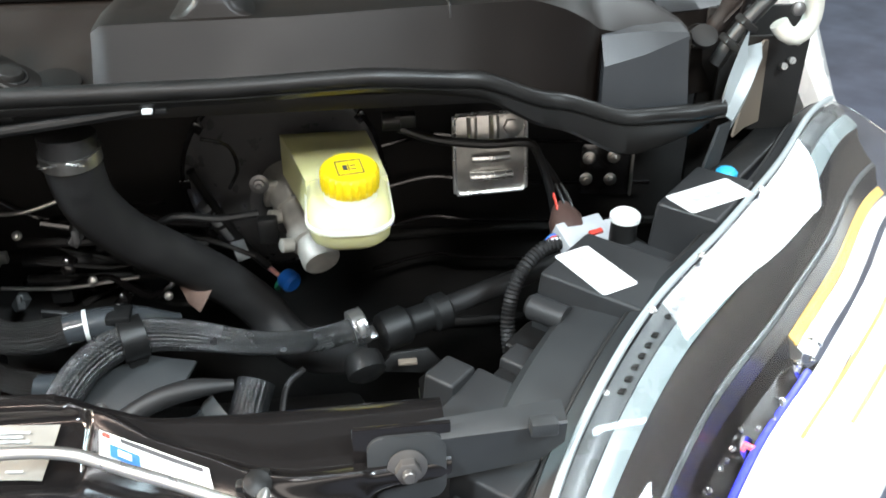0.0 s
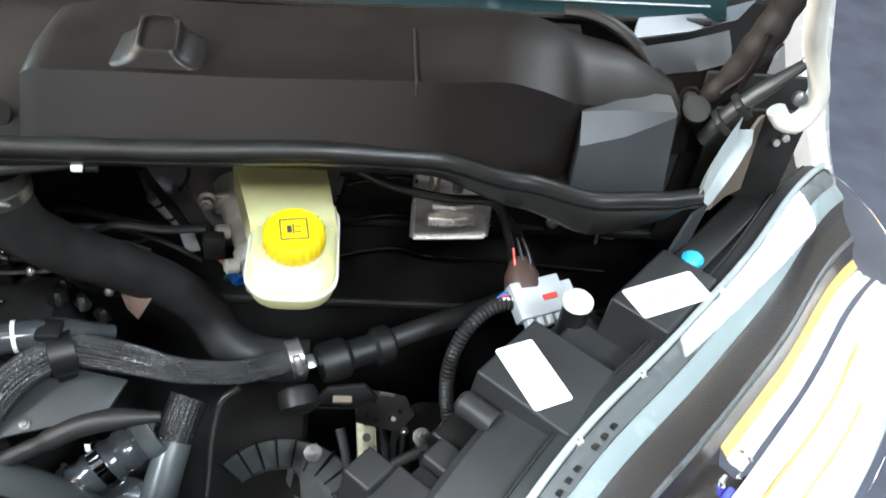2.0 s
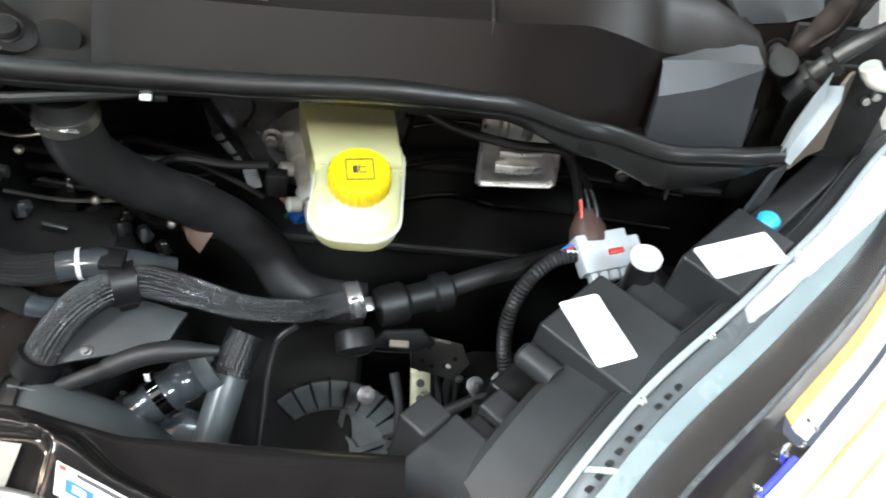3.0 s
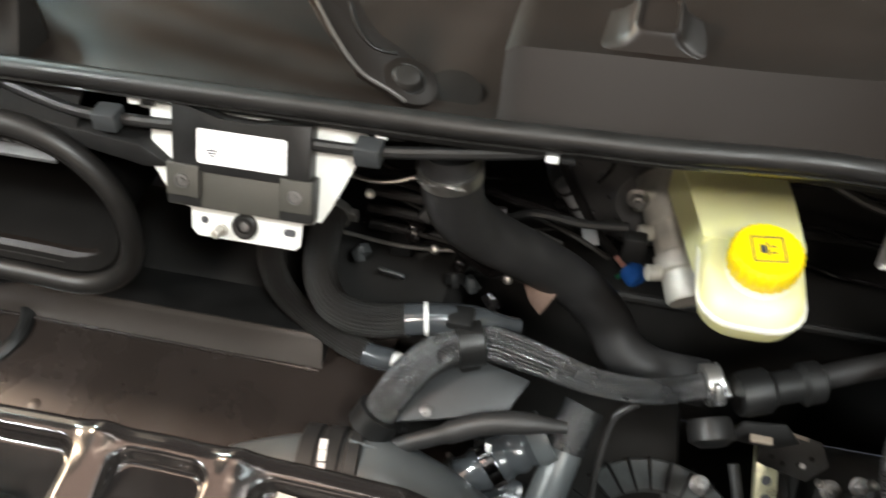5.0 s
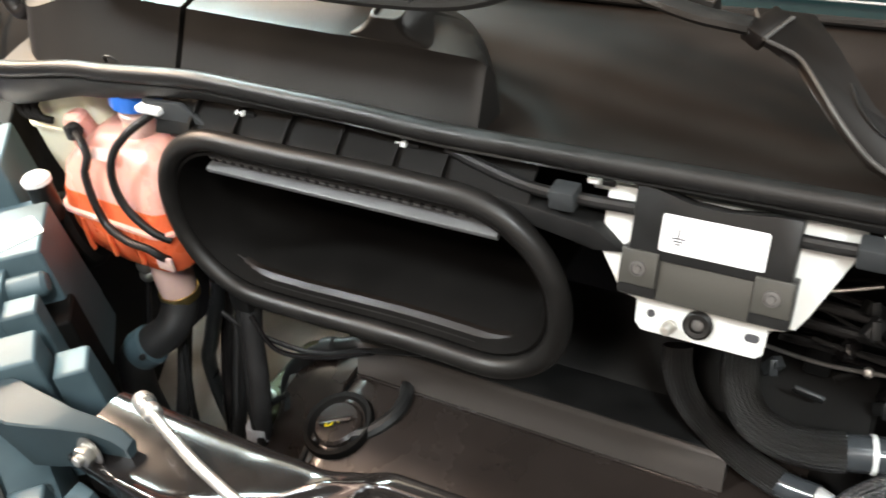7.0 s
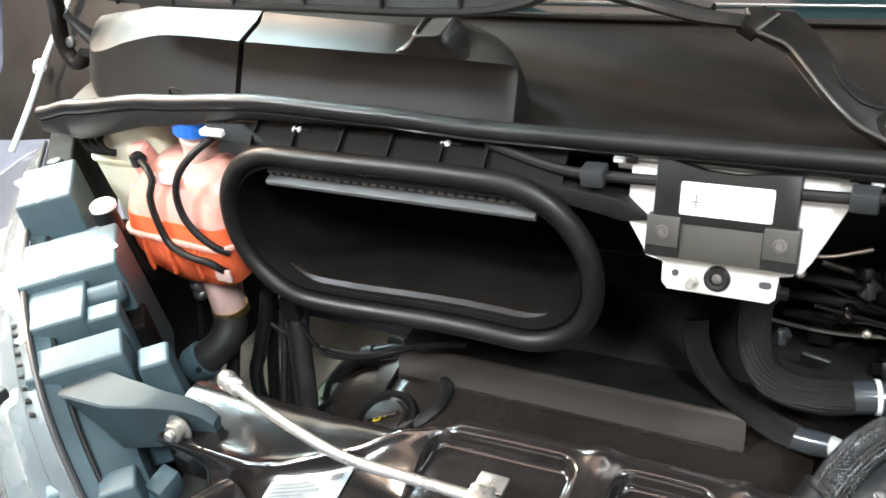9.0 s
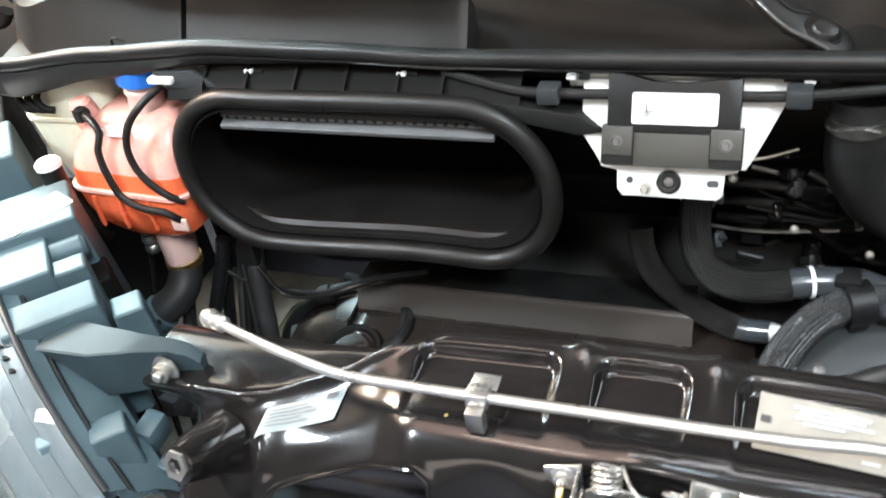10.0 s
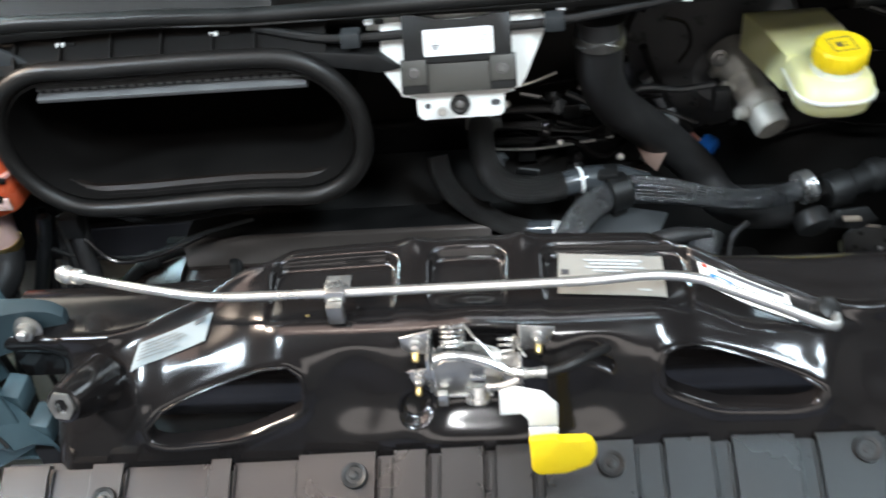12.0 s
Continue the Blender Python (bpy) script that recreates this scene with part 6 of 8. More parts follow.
    part("wire", tube([(0.33, 0.79, 0.885), (0.31, 0.78, 0.87), (0.302, 0.755, 0.84), (0.300, 0.73, 0.81), (0.298, 0.70, 0.78)], 0.0035, 8), HOSE, root)

    air = [(-0.06, 0.625, 0.838), (0.0, 0.645, 0.856), (0.06, 0.656, 0.866), (0.115, 0.655, 0.850), (0.165, 0.652, 0.815), (0.205, 0.648, 0.765)]
    root = thing("air_pipe", (0.05, 0.63, 0.75), "wide rubber air pipe with painted cool sheen and a ridged cuff", "air pipe")
    part("pipe", tube(air, lambda t: 0.041 + 0.011 * ease(0.36, 0.52, t), 32), SHEEN_RUBBER, root)
    p, d = along(air, 0.40)
    part("cuff", lathe([(0.045, -0.028), (0.0485, -0.026), (0.0485, -0.012), (0.0465, -0.010), (0.0465, -0.006), (0.0485, -0.004), (0.0485, 0.010), (0.0465, 0.012), (0.0465, 0.016), (0.050, 0.018), (0.050, 0.028), (0.046, 0.030)], turned(p, d), 36), HOSE, root, "ridged black cuff")
    for k in range(3):
        part("edge_mark", box(-0.0035, 0.0035, -0.005, 0.005, -0.0006, 0.0006, 0.0003, pose(p.x - 0.004 + 0.002 * k, p.y + 0.004 - 0.011 * k, p.z + 0.0492 - 0.0012 * k * k, 6 + 12 * k, 0, 8)), LABEL, root)
    part("mould_seam", tube([(0.075, 0.668, 0.9165), (0.115, 0.672, 0.899), (0.160, 0.670, 0.868), (0.195, 0.668, 0.83)], 0.0018, 8), SHEEN_RUBBER, root)
    side = [(0.142, 0.684, 0.812), (0.180, 0.705, 0.834), (0.213, 0.726, 0.851), (0.238, 0.740, 0.862)]
    root = thing("metal_pipe_joint", (0.2, 0.70, 0.8), "shiny black pipe with bright steel clamp", "pipe")
    part("pipe", tube(side, lambda t: 0.0225 + 0.0015 * math.sin(t * 40), 24), JOINT, root)
    clamp_band(side, 0.62, 0.0245, 0.012, CHROME, root)
    clamp_band(side, 0.30, 0.0240, 0.005, STEEL, root)
    p, d = along(side, 0.98)
    part("flared_end", lathe([(0.022, -0.004), (0.027, 0.006), (0.027, 0.016), (0.02, 0.016), (0.018, 0.0)], turned(p, d), 26), SHEEN_RUBBER, root)
    part("foot_bracket", prism([(-0.03, -0.02), (0.028, -0.026), (0.036, 0.012), (0.0, 0.030), (-0.026, 0.016)], 0.006, pose(0.222, 0.700, 0.800, 28, 0, 20), 0.002), JOINT, root)
    base = thing("sensor_bracket", (0.15, 0.72, 0.8), "flat dark bracket under the braided hose", "bracket")
    part("plate", prism([(0, 0), (0.11, 0.02), (0.13, 0.055), (0.08, 0.07), (0.02, 0.05)], 0.006, pose(0.10, 0.700, 0.905, 22, 0, 5), 0.002), GREY_PLASTIC, base)
    part("bolt", hexhead((0.135, 0.715, 0.916), (0, -0.4, 1), 0.004, 0.004), DULL, base)


def corded(points, r, depth=0.955):
    """A hose in a sleeve of lengthwise cords."""
    bm = tube(points, r, 52, 0.004)
    path = smooth_path(points, 0.004)
    bm.verts.ensure_lookup_table()
    bm.verts.index_update()
    for v in bm.verts:
        c = path[min(len(path) - 1, v.index // 52)]
        if v.index % 2:
            v.co = c + (v.co - c) * depth
    return bm


hoses()


PULLEY = material("pulley_grey_plastic", (0.105, 0.112, 0.112), 0.5, vary=0.25, scale=30, bump=0.1)


def clutter():
    fan = thing("ribbed_pulley_cover", (0.37, 0.76, 0.66), "round grey plastic cover with radial ribs", "pulley cover")
    m = turned((0.376, 0.738, 0.700), (0, -0.24, 1))
    part("disc", lathe([(0.104, -0.03), (0.104, 0.0), (0.100, 0.005), (0.066, 0.010), (0.060, 0.002), (0.036, 0.002), (0.032, 0.010), (0.012, 0.010), (0.010, 0.004), (0.002, 0.004)], m, 56), PULLEY, fan)
    for k in range(26):
        part("rib", box(0.064, 0.1035, -0.0012, 0.0012, 0.0, 0.0115, 0.0005, m @ Matrix.Rotation(2 * math.pi * k / 26, 4, "Z")), PLASTIC, fan)
    for k in range(6):
        part("spoke", box(0.030, 0.064, -0.004, 0.004, 0.0, 0.010, 0.002, m @ Matrix.Rotation(2 * math.pi * k / 6 + 0.4, 4, "Z")), PULLEY, fan)

    abs_ = thing("pedal_bracket", (0.545, 0.86, 1.05), "pressed bare-steel plate with raised beads", "bracket")
    m = pose(0.542, 0.862, 1.097, 80, 0, 4)
    part("plate", prism(rounded(0.078, 0.086, 0.008), 0.003, m @ Matrix.Translation((0, 0, -0.003)), 0.001), STEEL, abs_)
    part("rim", tube([m @ Vector((x, y, 0)) for x, y in rounded(0.078, 0.086, 0.008, 3)], 0.0024, 8, 0.01, closed=True), ZINC, abs_)
    for y, w in ((-0.024, 0.046), (-0.004, 0.040)):
        part("bead", tube([m @ Vector((-w / 2, y, 0.001)), m @ Vector((0, y, 0.004)), m @ Vector((w / 2, y, 0.001))], 0.005, 10), ZINC, abs_)
    for x in (-0.020, 0.004):
        part("upright_bead", tube([m @ Vector((x, 0.012, 0.001)), m @ Vector((x, 0.026, 0.003)), m @ Vector((x, 0.040, 0.001))], 0.0055, 10), STEEL, abs_)
    part("bolt", hexhead(m @ Vector((0.022, 0.028, 0)), m.to_3x3() @ Vector((0, 0, 1)), 0.009, 0.007), STEEL, abs_)
    mt = thing("mounting_plate", (0.69, 0.91, 1.01), "black steel plate with four bright bolts", "bracket")
    m = pose(0.688, 0.912, 1.045, 85, 0, -8)
    part("plate", prism(rounded(0.060, 0.062, 0.006), 0.003, m, 0.001), PAINT, mt)
    part("edge", box(0.028, 0.031, -0.031, 0.031, 0, 0.008, 0.001, m), STEEL, mt)
    for x, y in ((-0.020, 0.014), (0.008, 0.016), (-0.022, -0.012), (0.006, -0.012)):
        part("bolt", hexhead(m @ Vector((x, y, 0.003)), m.to_3x3() @ Vector((0, 0, 1)), 0.005, 0.005, True, 0.004), STEEL, mt)

    cab = thing("sensor_cable", (0.55, 0.82, 1.05), "black cable from the reservoir to the lamp plug", "cable")
    part("cable", tube([(0.445, 0.860, 1.132), (0.48, 0.850, 1.122), (0.53, 0.840, 1.118), (0.575, 0.838, 1.118), (0.59, 0.842, 1.10), (0.605, 0.845, 1.06), (0.615, 0.845, 1.02), (0.622, 0.842, 0.995)], 0.0048, 10), PLASTIC, cab)
    part("cable", tube([(0.596, 0.850, 1.09), (0.615, 0.858, 1.06), (0.635, 0.850, 1.02), (0.640, 0.83, 1.00)], 0.0045, 10), PLASTIC, cab)
    plug = thing("lamp_plug", (0.62, 0.80, 0.98), "pale grey multi-pin plug with coloured wires", "plug")
    pm = pose(0.632, 0.805, 1.020, 0, 0, 20) @ Matrix.Rotation(radians(25), 4, "X")
    part("housing", join(box(-0.026, 0.030, -0.022, 0.018, -0.010, 0.010, 0.002, pm), box(0.022, 0.044, -0.018, 0.010, -0.006, 0.006, 0.002, pm)), LIGHT_GREY, plug)
    for k in range(4):
        part("pin_row", box(-0.020 + k * 0.011, -0.012 + k * 0.011, -0.032, -0.020, -0.006, 0.006, 0.0015, pm), LIGHT_GREY, plug)
    part("red_lock", box(0.004, 0.020, -0.008, -0.002, 0.009, 0.013, 0.001, pm), RED, plug, "red locking tab")
    part("boot", lathe([(0.020, 0), (0.018, 0.015), (0.010, 0.03), (0.006, 0.034)], turned((0.622, 0.818, 1.020), (-0.1, 0.5, 0.45)), 14), BOOT, plug, "brownish clear plug boot")
    for k, mt_ in enumerate((RED, HOSE, HOSE)):
        part("wire", tube([(0.612 + k * 0.008, 0.815, 1.028), (0.610 + k * 0.008, 0.835, 1.048), (0.606 + k * 0.006, 0.850, 1.062)], 0.0016, 6), mt_, plug)
    loom = thing("lamp_loom", (0.56, 0.75, 0.9), "black corrugated wiring loom curving to the lamp plug", "wiring loom")
    part("conduit", tube([(0.612, 0.800, 1.020), (0.585, 0.795, 1.012), (0.560, 0.780, 0.990), (0.548, 0.765, 0.955), (0.548, 0.750, 0.920), (0.555, 0.735, 0.89)], 0.0074, 14, 0.0015, rings=0.0010, pitch=0.0045), HOSE, loom)
    for k, mt_ in enumerate((LABEL, RED, BLUE)):
        part("wire", tube([(0.615, 0.795 + 0.004 * k, 1.024), (0.600, 0.798 + 0.004 * k, 1.024), (0.585, 0.795, 1.014)], 0.0016, 6), mt_, loom)

    bp = thing("sensor_plug", (0.28, 0.96, 0.87), "blue and pink wired sensor plug", "plug")
    part("plug_body", lathe([(0.011, 0), (0.0135, 0.004), (0.0135, 0.016), (0.010, 0.02)], turned((0.306, 0.968, 0.892), (0.5, -0.6, -0.2)), 16), BLUE, bp)
    part("green_seal", lathe([(0.010, -0.004), (0.010, 0.0)], turned((0.303, 0.966, 0.880), (0.5, -0.6, -0.4)), 12), GREEN, bp)
    part("pink_wire", tube([(0.285, 0.972, 0.908), (0.293, 0.970, 0.900), (0.301, 0.968, 0.892)], 0.0032, 8), TANK_PINK, bp)
    part("cable", tube([(0.215, 0.955, 1.05), (0.225, 0.962, 1.02), (0.242, 0.968, 0.98), (0.265, 0.972, 0.935), (0.288, 0.972, 0.905)], 0.0055, 10), PLASTIC, bp)
    part("tag_sleeve", tube([(0.222, 0.968, 1.001), (0.236, 0.972, 0.976), (0.250, 0.976, 0.951)], 0.0092, 14), SILVER_TRIM, bp, "grey metal connector sleeve")
    for f in ((0.2275, 0.9695, 0.9915), (0.2395, 0.973, 0.970)):
        part("sleeve_band", lathe([(0.0093, -0.0025), (0.0098, -0.002), (0.0098, 0.002), (0.0093, 0.0025)], turned(f, (0.014, 0.004, -0.025)), 16), PLASTIC, bp)
    part("sleeve_tail", tube([(0.250, 0.976, 0.951), (0.259, 0.975, 0.940), (0.268, 0.974, 0.930)], lambda t: 0.0085 - 0.004 * t, 14), GREY_PLASTIC, bp)
    part("paper_tag", prism([(-0.010, -0.013), (0.006, -0.015), (0.010, 0.010), (-0.006, 0.014)], 0.0006, pose(0.258, 0.962, 0.938, 80, -22, 8)), PALE_PRINT, bp, "crumpled pale paper tag")

    steer = thing("steering_shaft", (0.52, 0.86, 0.85), "dark steering shaft with bolted coupling", "steering shaft")
    part("shaft", tube([(0.44, 0.80, 0.925), (0.52, 0.84, 0.928), (0.66, 0.90, 0.935)], 0.012, 14), HOSE, steer)
    part("coupling", join(lathe([(0.020, 0), (0.022, 0.008), (0.022, 0.028), (0.016, 0.034), (0.016, 0.060), (0.021, 0.064), (0.021, 0.080), (0.012, 0.086)], turned((0.415, 0.790, 0.925), (1, 0.42, 0.03)), 18)), PLASTIC, steer)
    part("lever_plate", prism([(0, 0), (0.05, -0.012), (0.075, -0.004), (0.06, 0.016), (0.02, 0.018)], 0.006, pose(0.405, 0.765, 0.895, 75, 0, 10), 0.002), PLASTIC, steer)
    part("cream_clip", box(0.430, 0.450, 0.752, 0.760, 0.908, 0.912, 0.001), TAN, steer)
    part("end_joint", lathe([(0.019, 0), (0.021, 0.006), (0.021, 0.02), (0.012, 0.026)], turned((0.392, 0.765, 0.915), (0.2, -0.7, -0.4)), 18), PLASTIC, steer)

    low = thing("gear_linkage", (0.50, 0.75, 0.7), "dark levers and bright bolts low in the bay", "linkage")
    part("gold_arm", prism(rounded(0.022, 0.075, 0.006), 0.010, pose(0.470, 0.790, 0.800, 35, 0, 4), 0.002), PALE_ZINC, low, "pale yellow plated arm")
    for k in range(3):
        part("arm_hole", lathe([(0.005, 0), (0.005, 0.001)], pose(0.470, 0.790, 0.800, 35, 0, 4) @ Matrix.Translation((0, -0.02 + 0.018 * k, 0.0102)), 12), PRINT, low)
    for x, y, z in ((0.535, 0.79, 0.800), (0.565, 0.80, 0.800), (0.500, 0.80, 0.82), (0.62, 0.81, 0.80), (0.41, 0.78, 0.78)):
        part("bolt", hexhead((x, y, z), (0, -0.6, 0.8), 0.007, 0.008, True, 0.005), DULL, low)
    part("rod", tube([(0.43, 0.70, 0.70), (0.47, 0.75, 0.76), (0.56, 0.79, 0.79), (0.66, 0.83, 0.79)], 0.007, 10), HOSE, low)
    part("lever", tube([(0.54, 0.76, 0.81), (0.54, 0.72, 0.75), (0.535, 0.70, 0.68)], 0.010, 10), PLASTIC, low)
    part("housing", sheet([ring_rect(0.60, 0.82, z, a, b, 0.02) for z, a, b in ((0.5, 0.20, 0.16), (0.70, 0.18, 0.15), (0.75, 0.15, 0.12), (0.765, 0.11, 0.08))], close=True), BAY, low)

    pipes = thing("heater_pipes", (0.1, 0.95, 0.9), "dark metal pipes and plugs on the bulkhead", "pipes")
    for k, (z, y) in enumerate(((0.985, 0.93), (0.960, 0.93), (0.935, 0.93))):
        part("pipe", tube([(0.02, y, z), (0.10, y - 0.005, z), (0.17, y, z - 0.004)], 0.006, 10), HOSE, pipes)
    for x, z in ((0.155, 0.955), (0.12, 0.99), (0.06, 0.925)):
        part("plug", box(x - 0.012, x + 0.012, 0.905, 0.935, z - 0.010, z + 0.010, 0.003), PLASTIC, pipes)
    part("small_cap", box(0.165, 0.174, 0.905, 0.915, 0.945, 0.955, 0.002), LABEL, pipes)
    part("steel_line", tube([(0.02, 0.87, 1.055), (0.06, 0.86, 1.06), (0.10, 0.87, 1.068)], 0.0022, 8), STEEL, pipes)
    part("steel_line", tube([(0.00, 0.90, 0.945), (0.07, 0.895, 0.943), (0.15, 0.90, 0.948)], 0.0022, 8), STEEL, pipes)
    part("grey_strap", box(-0.014, 0.014, -0.002, 0.002, -0.008, 0.008, 0.001, pose(0.060, 0.870, 0.925, 30, 12, 0)), GREY_PLASTIC, pipes)
    sh = thing("heat_shield", (0.21, 0.87, 0.9), "brown-stained metal shield below the thick hose", "heat shield")
    part("shield", prism([(0, 0), (0.030, 0.012), (0.045, -0.010), (0.032, -0.040), (0.018, -0.030)], 0.003, pose(0.195, 0.870, 0.965, 50, 0, -10), 0.001), RUST, sh)

    cool = thing("drain_pipes", (-0.52, 0.75, 0.6), "black pipes running down beside the engine", "pipes")
    part("pipe", tube([(-0.50, 0.76, 0.98), (-0.50, 0.74, 0.93), (-0.495, 0.72, 0.86), (-0.50, 0.70, 0.78), (-0.51, 0.68, 0.68)], 0.012, 14), HOSE, cool)
    part("pipe", tube([(-0.525, 0.77, 0.97), (-0.53, 0.75, 0.90), (-0.54, 0.72, 0.80), (-0.56, 0.70, 0.70)], 0.006, 10), PLASTIC, cool)
    part("pipe", tube([(-0.48, 0.77, 0.99), (-0.46, 0.77, 0.965), (-0.42, 0.78, 0.945), (-0.36, 0.79, 0.94), (-0.28, 0.80, 0.945)], 0.004, 10), HOSE, cool)
    part("green_band", lathe([(0.0135, 0), (0.0145, 0.002), (0.0145, 0.02), (0.0135, 0.022)], turned((-0.503, 0.695, 0.755), (0, 0.2, 1)), 18), GREEN, cool)
    part("grey_band", lathe([(0.0135, 0), (0.0145, 0.002), (0.0145, 0.02), (0.0135, 0.022)], turned((-0.502, 0.700, 0.785), (0, 0.2, 1)), 18), LIGHT_GREY, cool)
    part("bolt_stack", join(*[lathe([(0.008, 0), (0.010, 0.004), (0.010, 0.009), (0.008, 0.012)], turned((-0.635, 0.735, 0.965 + 0.014 * k), (0, 0, 1)), 14) for k in range(3)]), STEEL, cool)


clutter()


def depth_clutter():
    """Small pipes, cables and bolts that fill the bay's depth."""
    rng = random.Random(11)
    loom = thing("engine_loom", (0.1, 0.9, 0.8), "tangle of thin black cables behind the hoses", "wiring loom")
    for k in range(9):
        x0, y0, z0 = rng.uniform(0.0, 0.12), rng.uniform(0.87, 0.95), rng.uniform(0.86, 1.03)
        pts = [(x0 + 0.045 * i, y0 + rng.uniform(-0.012, 0.012), z0 + rng.uniform(-0.016, 0.016)) for i in range(5)]
        part("cable", tube(pts, rng.choice((0.0022, 0.003, 0.0045)), 8, 0.012), rng.choice((BAY, PLASTIC, PAINT)), loom)
    for k in range(9):
        p = Vector((rng.uniform(0.02, 0.24), rng.uniform(0.87, 0.92), rng.uniform(0.86, 1.03)))
        part("connector", join(box(-0.010, 0.010, -0.006, 0.006, -0.006, 0.006, 0.0015, turned(p, (rng.uniform(-1, 1), -1, 0.6), 360 * rng.random())), box(-0.004, 0.004, -0.008, 0.008, 0.005, 0.009, 0.001, turned(p, (0.3, -1, 0.6)))), rng.choice((PLASTIC, GREY_PLASTIC, PAINT)), loom)
    for k in range(6):
        p = (rng.uniform(0.02, 0.24), rng.uniform(0.86, 0.90), rng.uniform(0.86, 1.02))
        part("small_bolt", hexhead(p, (0, -1, 0.7), 0.0035, 0.004), STEEL, loom)
    lines = thing("bulkhead_lines", (0.6, 1.07, 0.9), "thin dark brake lines bent along the bulkhead", "pipes")
    for k in range(5):
        z = 0.84 + 0.06 * k
        part("line", tube([(0.42, 1.05, z), (0.50, 1.06, z + 0.012), (0.56, 1.05, z + 0.008), (0.66, 1.06, z - 0.006), (0.80, 1.05, z - 0.01)], 0.003, 8), PAINT, lines)
    part("ring_hook", tube([(0.235, 0.93, 1.10), (0.262, 0.935, 1.088), (0.270, 0.935, 1.06), (0.258, 0.935, 1.035)], 0.0022, 8), PAINT, lines)
    gear = thing("shift_bracket", (0.5, 0.78, 0.8), "black perforated shift bracket with bright pins", "bracket")
    m = pose(0.490, 0.800, 0.835, 55, 0, -10) @ Matrix.Scale(0.62, 4)
    part("plate", prism([(-0.05, -0.03), (0.03, -0.036), (0.055, 0.0), (0.035, 0.034), (-0.03, 0.036), (-0.055, 0.01)], 0.004, m, 0.001), BAY, gear)
    part("pale_strip", box(-0.014, 0.014, 0.030, 0.036, 0.004, 0.007, 0.001, m), TAN, gear)
    for x, y in ((-0.030, -0.012), (-0.012, -0.018), (0.012, -0.012), (0.028, 0.004), (-0.022, 0.016)):
        part("plate_hole", lathe([(0.0045, 0), (0.0045, 0.0006), (0.002, 0.0008)], m @ Matrix.Translation((x, y, 0.004)), 12), DUCT_BLACK, gear)
    for x, y, z, r in ((0.512, 0.770, 0.838, 0.004), (0.560, 0.775, 0.845, 0.005), (0.590, 0.790, 0.842, 0.004), (0.535, 0.745, 0.80, 0.004), (0.495, 0.735, 0.80, 0.003), (0.44, 0.72, 0.79, 0.003)):
        part("pin", lathe([(r, 0), (r, 0.006), (r * 0.7, 0.010), (r * 0.2, 0.012)], turned((x, y, z), (-0.2, -0.6, 0.7)), 16), STEEL, gear)
    part("pale_strip", box(-0.018, 0.018, -0.002, 0.002, -0.002, 0.002, 0.0008, pose(0.600, 0.775, 0.845, 0, -8, 12)), LIGHT_GREY, gear)
    for k in range(5):
        x = 0.44 + 0.045 * k
        part("tie_rod", tube([(x, 0.80, 0.80), (x + 0.01, 0.765, 0.77), (x + 0.005, 0.735, 0.72), (x - 0.01, 0.71, 0.62)], 0.006 + 0.002 * (k % 2), 10), PLASTIC if k % 2 else HOSE, gear)
    left = thing("gearbox_loom", (-0.56, 0.75, 0.7), "black hoses and cables dropping beside the gearbox", "wiring loom")
    for k, (x, y, r) in enumerate(((-0.50, 0.70, 0.006), (-0.545, 0.72, 0.005), (-0.575, 0.74, 0.008), (-0.60, 0.70, 0.004), (-0.63, 0.72, 0.009), (-0.655, 0.69, 0.004))):
        dx = rng.uniform(-0.03, 0.03)
        part("cable", tube([(x + dx, y + 0.06, 0.96), (x + dx * 0.5, y + 0.03, 0.89), (x, y, 0.81), (x - dx, y - 0.02, 0.74), (x - dx * 1.5, y - 0.03, 0.67)], r, 10, 0.012), (PLASTIC, HOSE, PAINT)[k % 3], left)
    part("cross_cable", tube([(-0.60, 0.74, 0.74), (-0.56, 0.735, 0.775), (-0.52, 0.73, 0.80), (-0.48, 0.74, 0.83)], 0.004, 8), PLASTIC, left)
    part("arc_cable", tube([(-0.49, 0.735, 0.955), (-0.455, 0.725, 0.925), (-0.40, 0.735, 0.925), (-0.34, 0.745, 0.945)], 0.0028, 10), PAINT, left)
    part("plug", box(-0.515, -0.490, 0.735, 0.76, 0.955, 0.985, 0.003), PLASTIC, left)


depth_clutter()


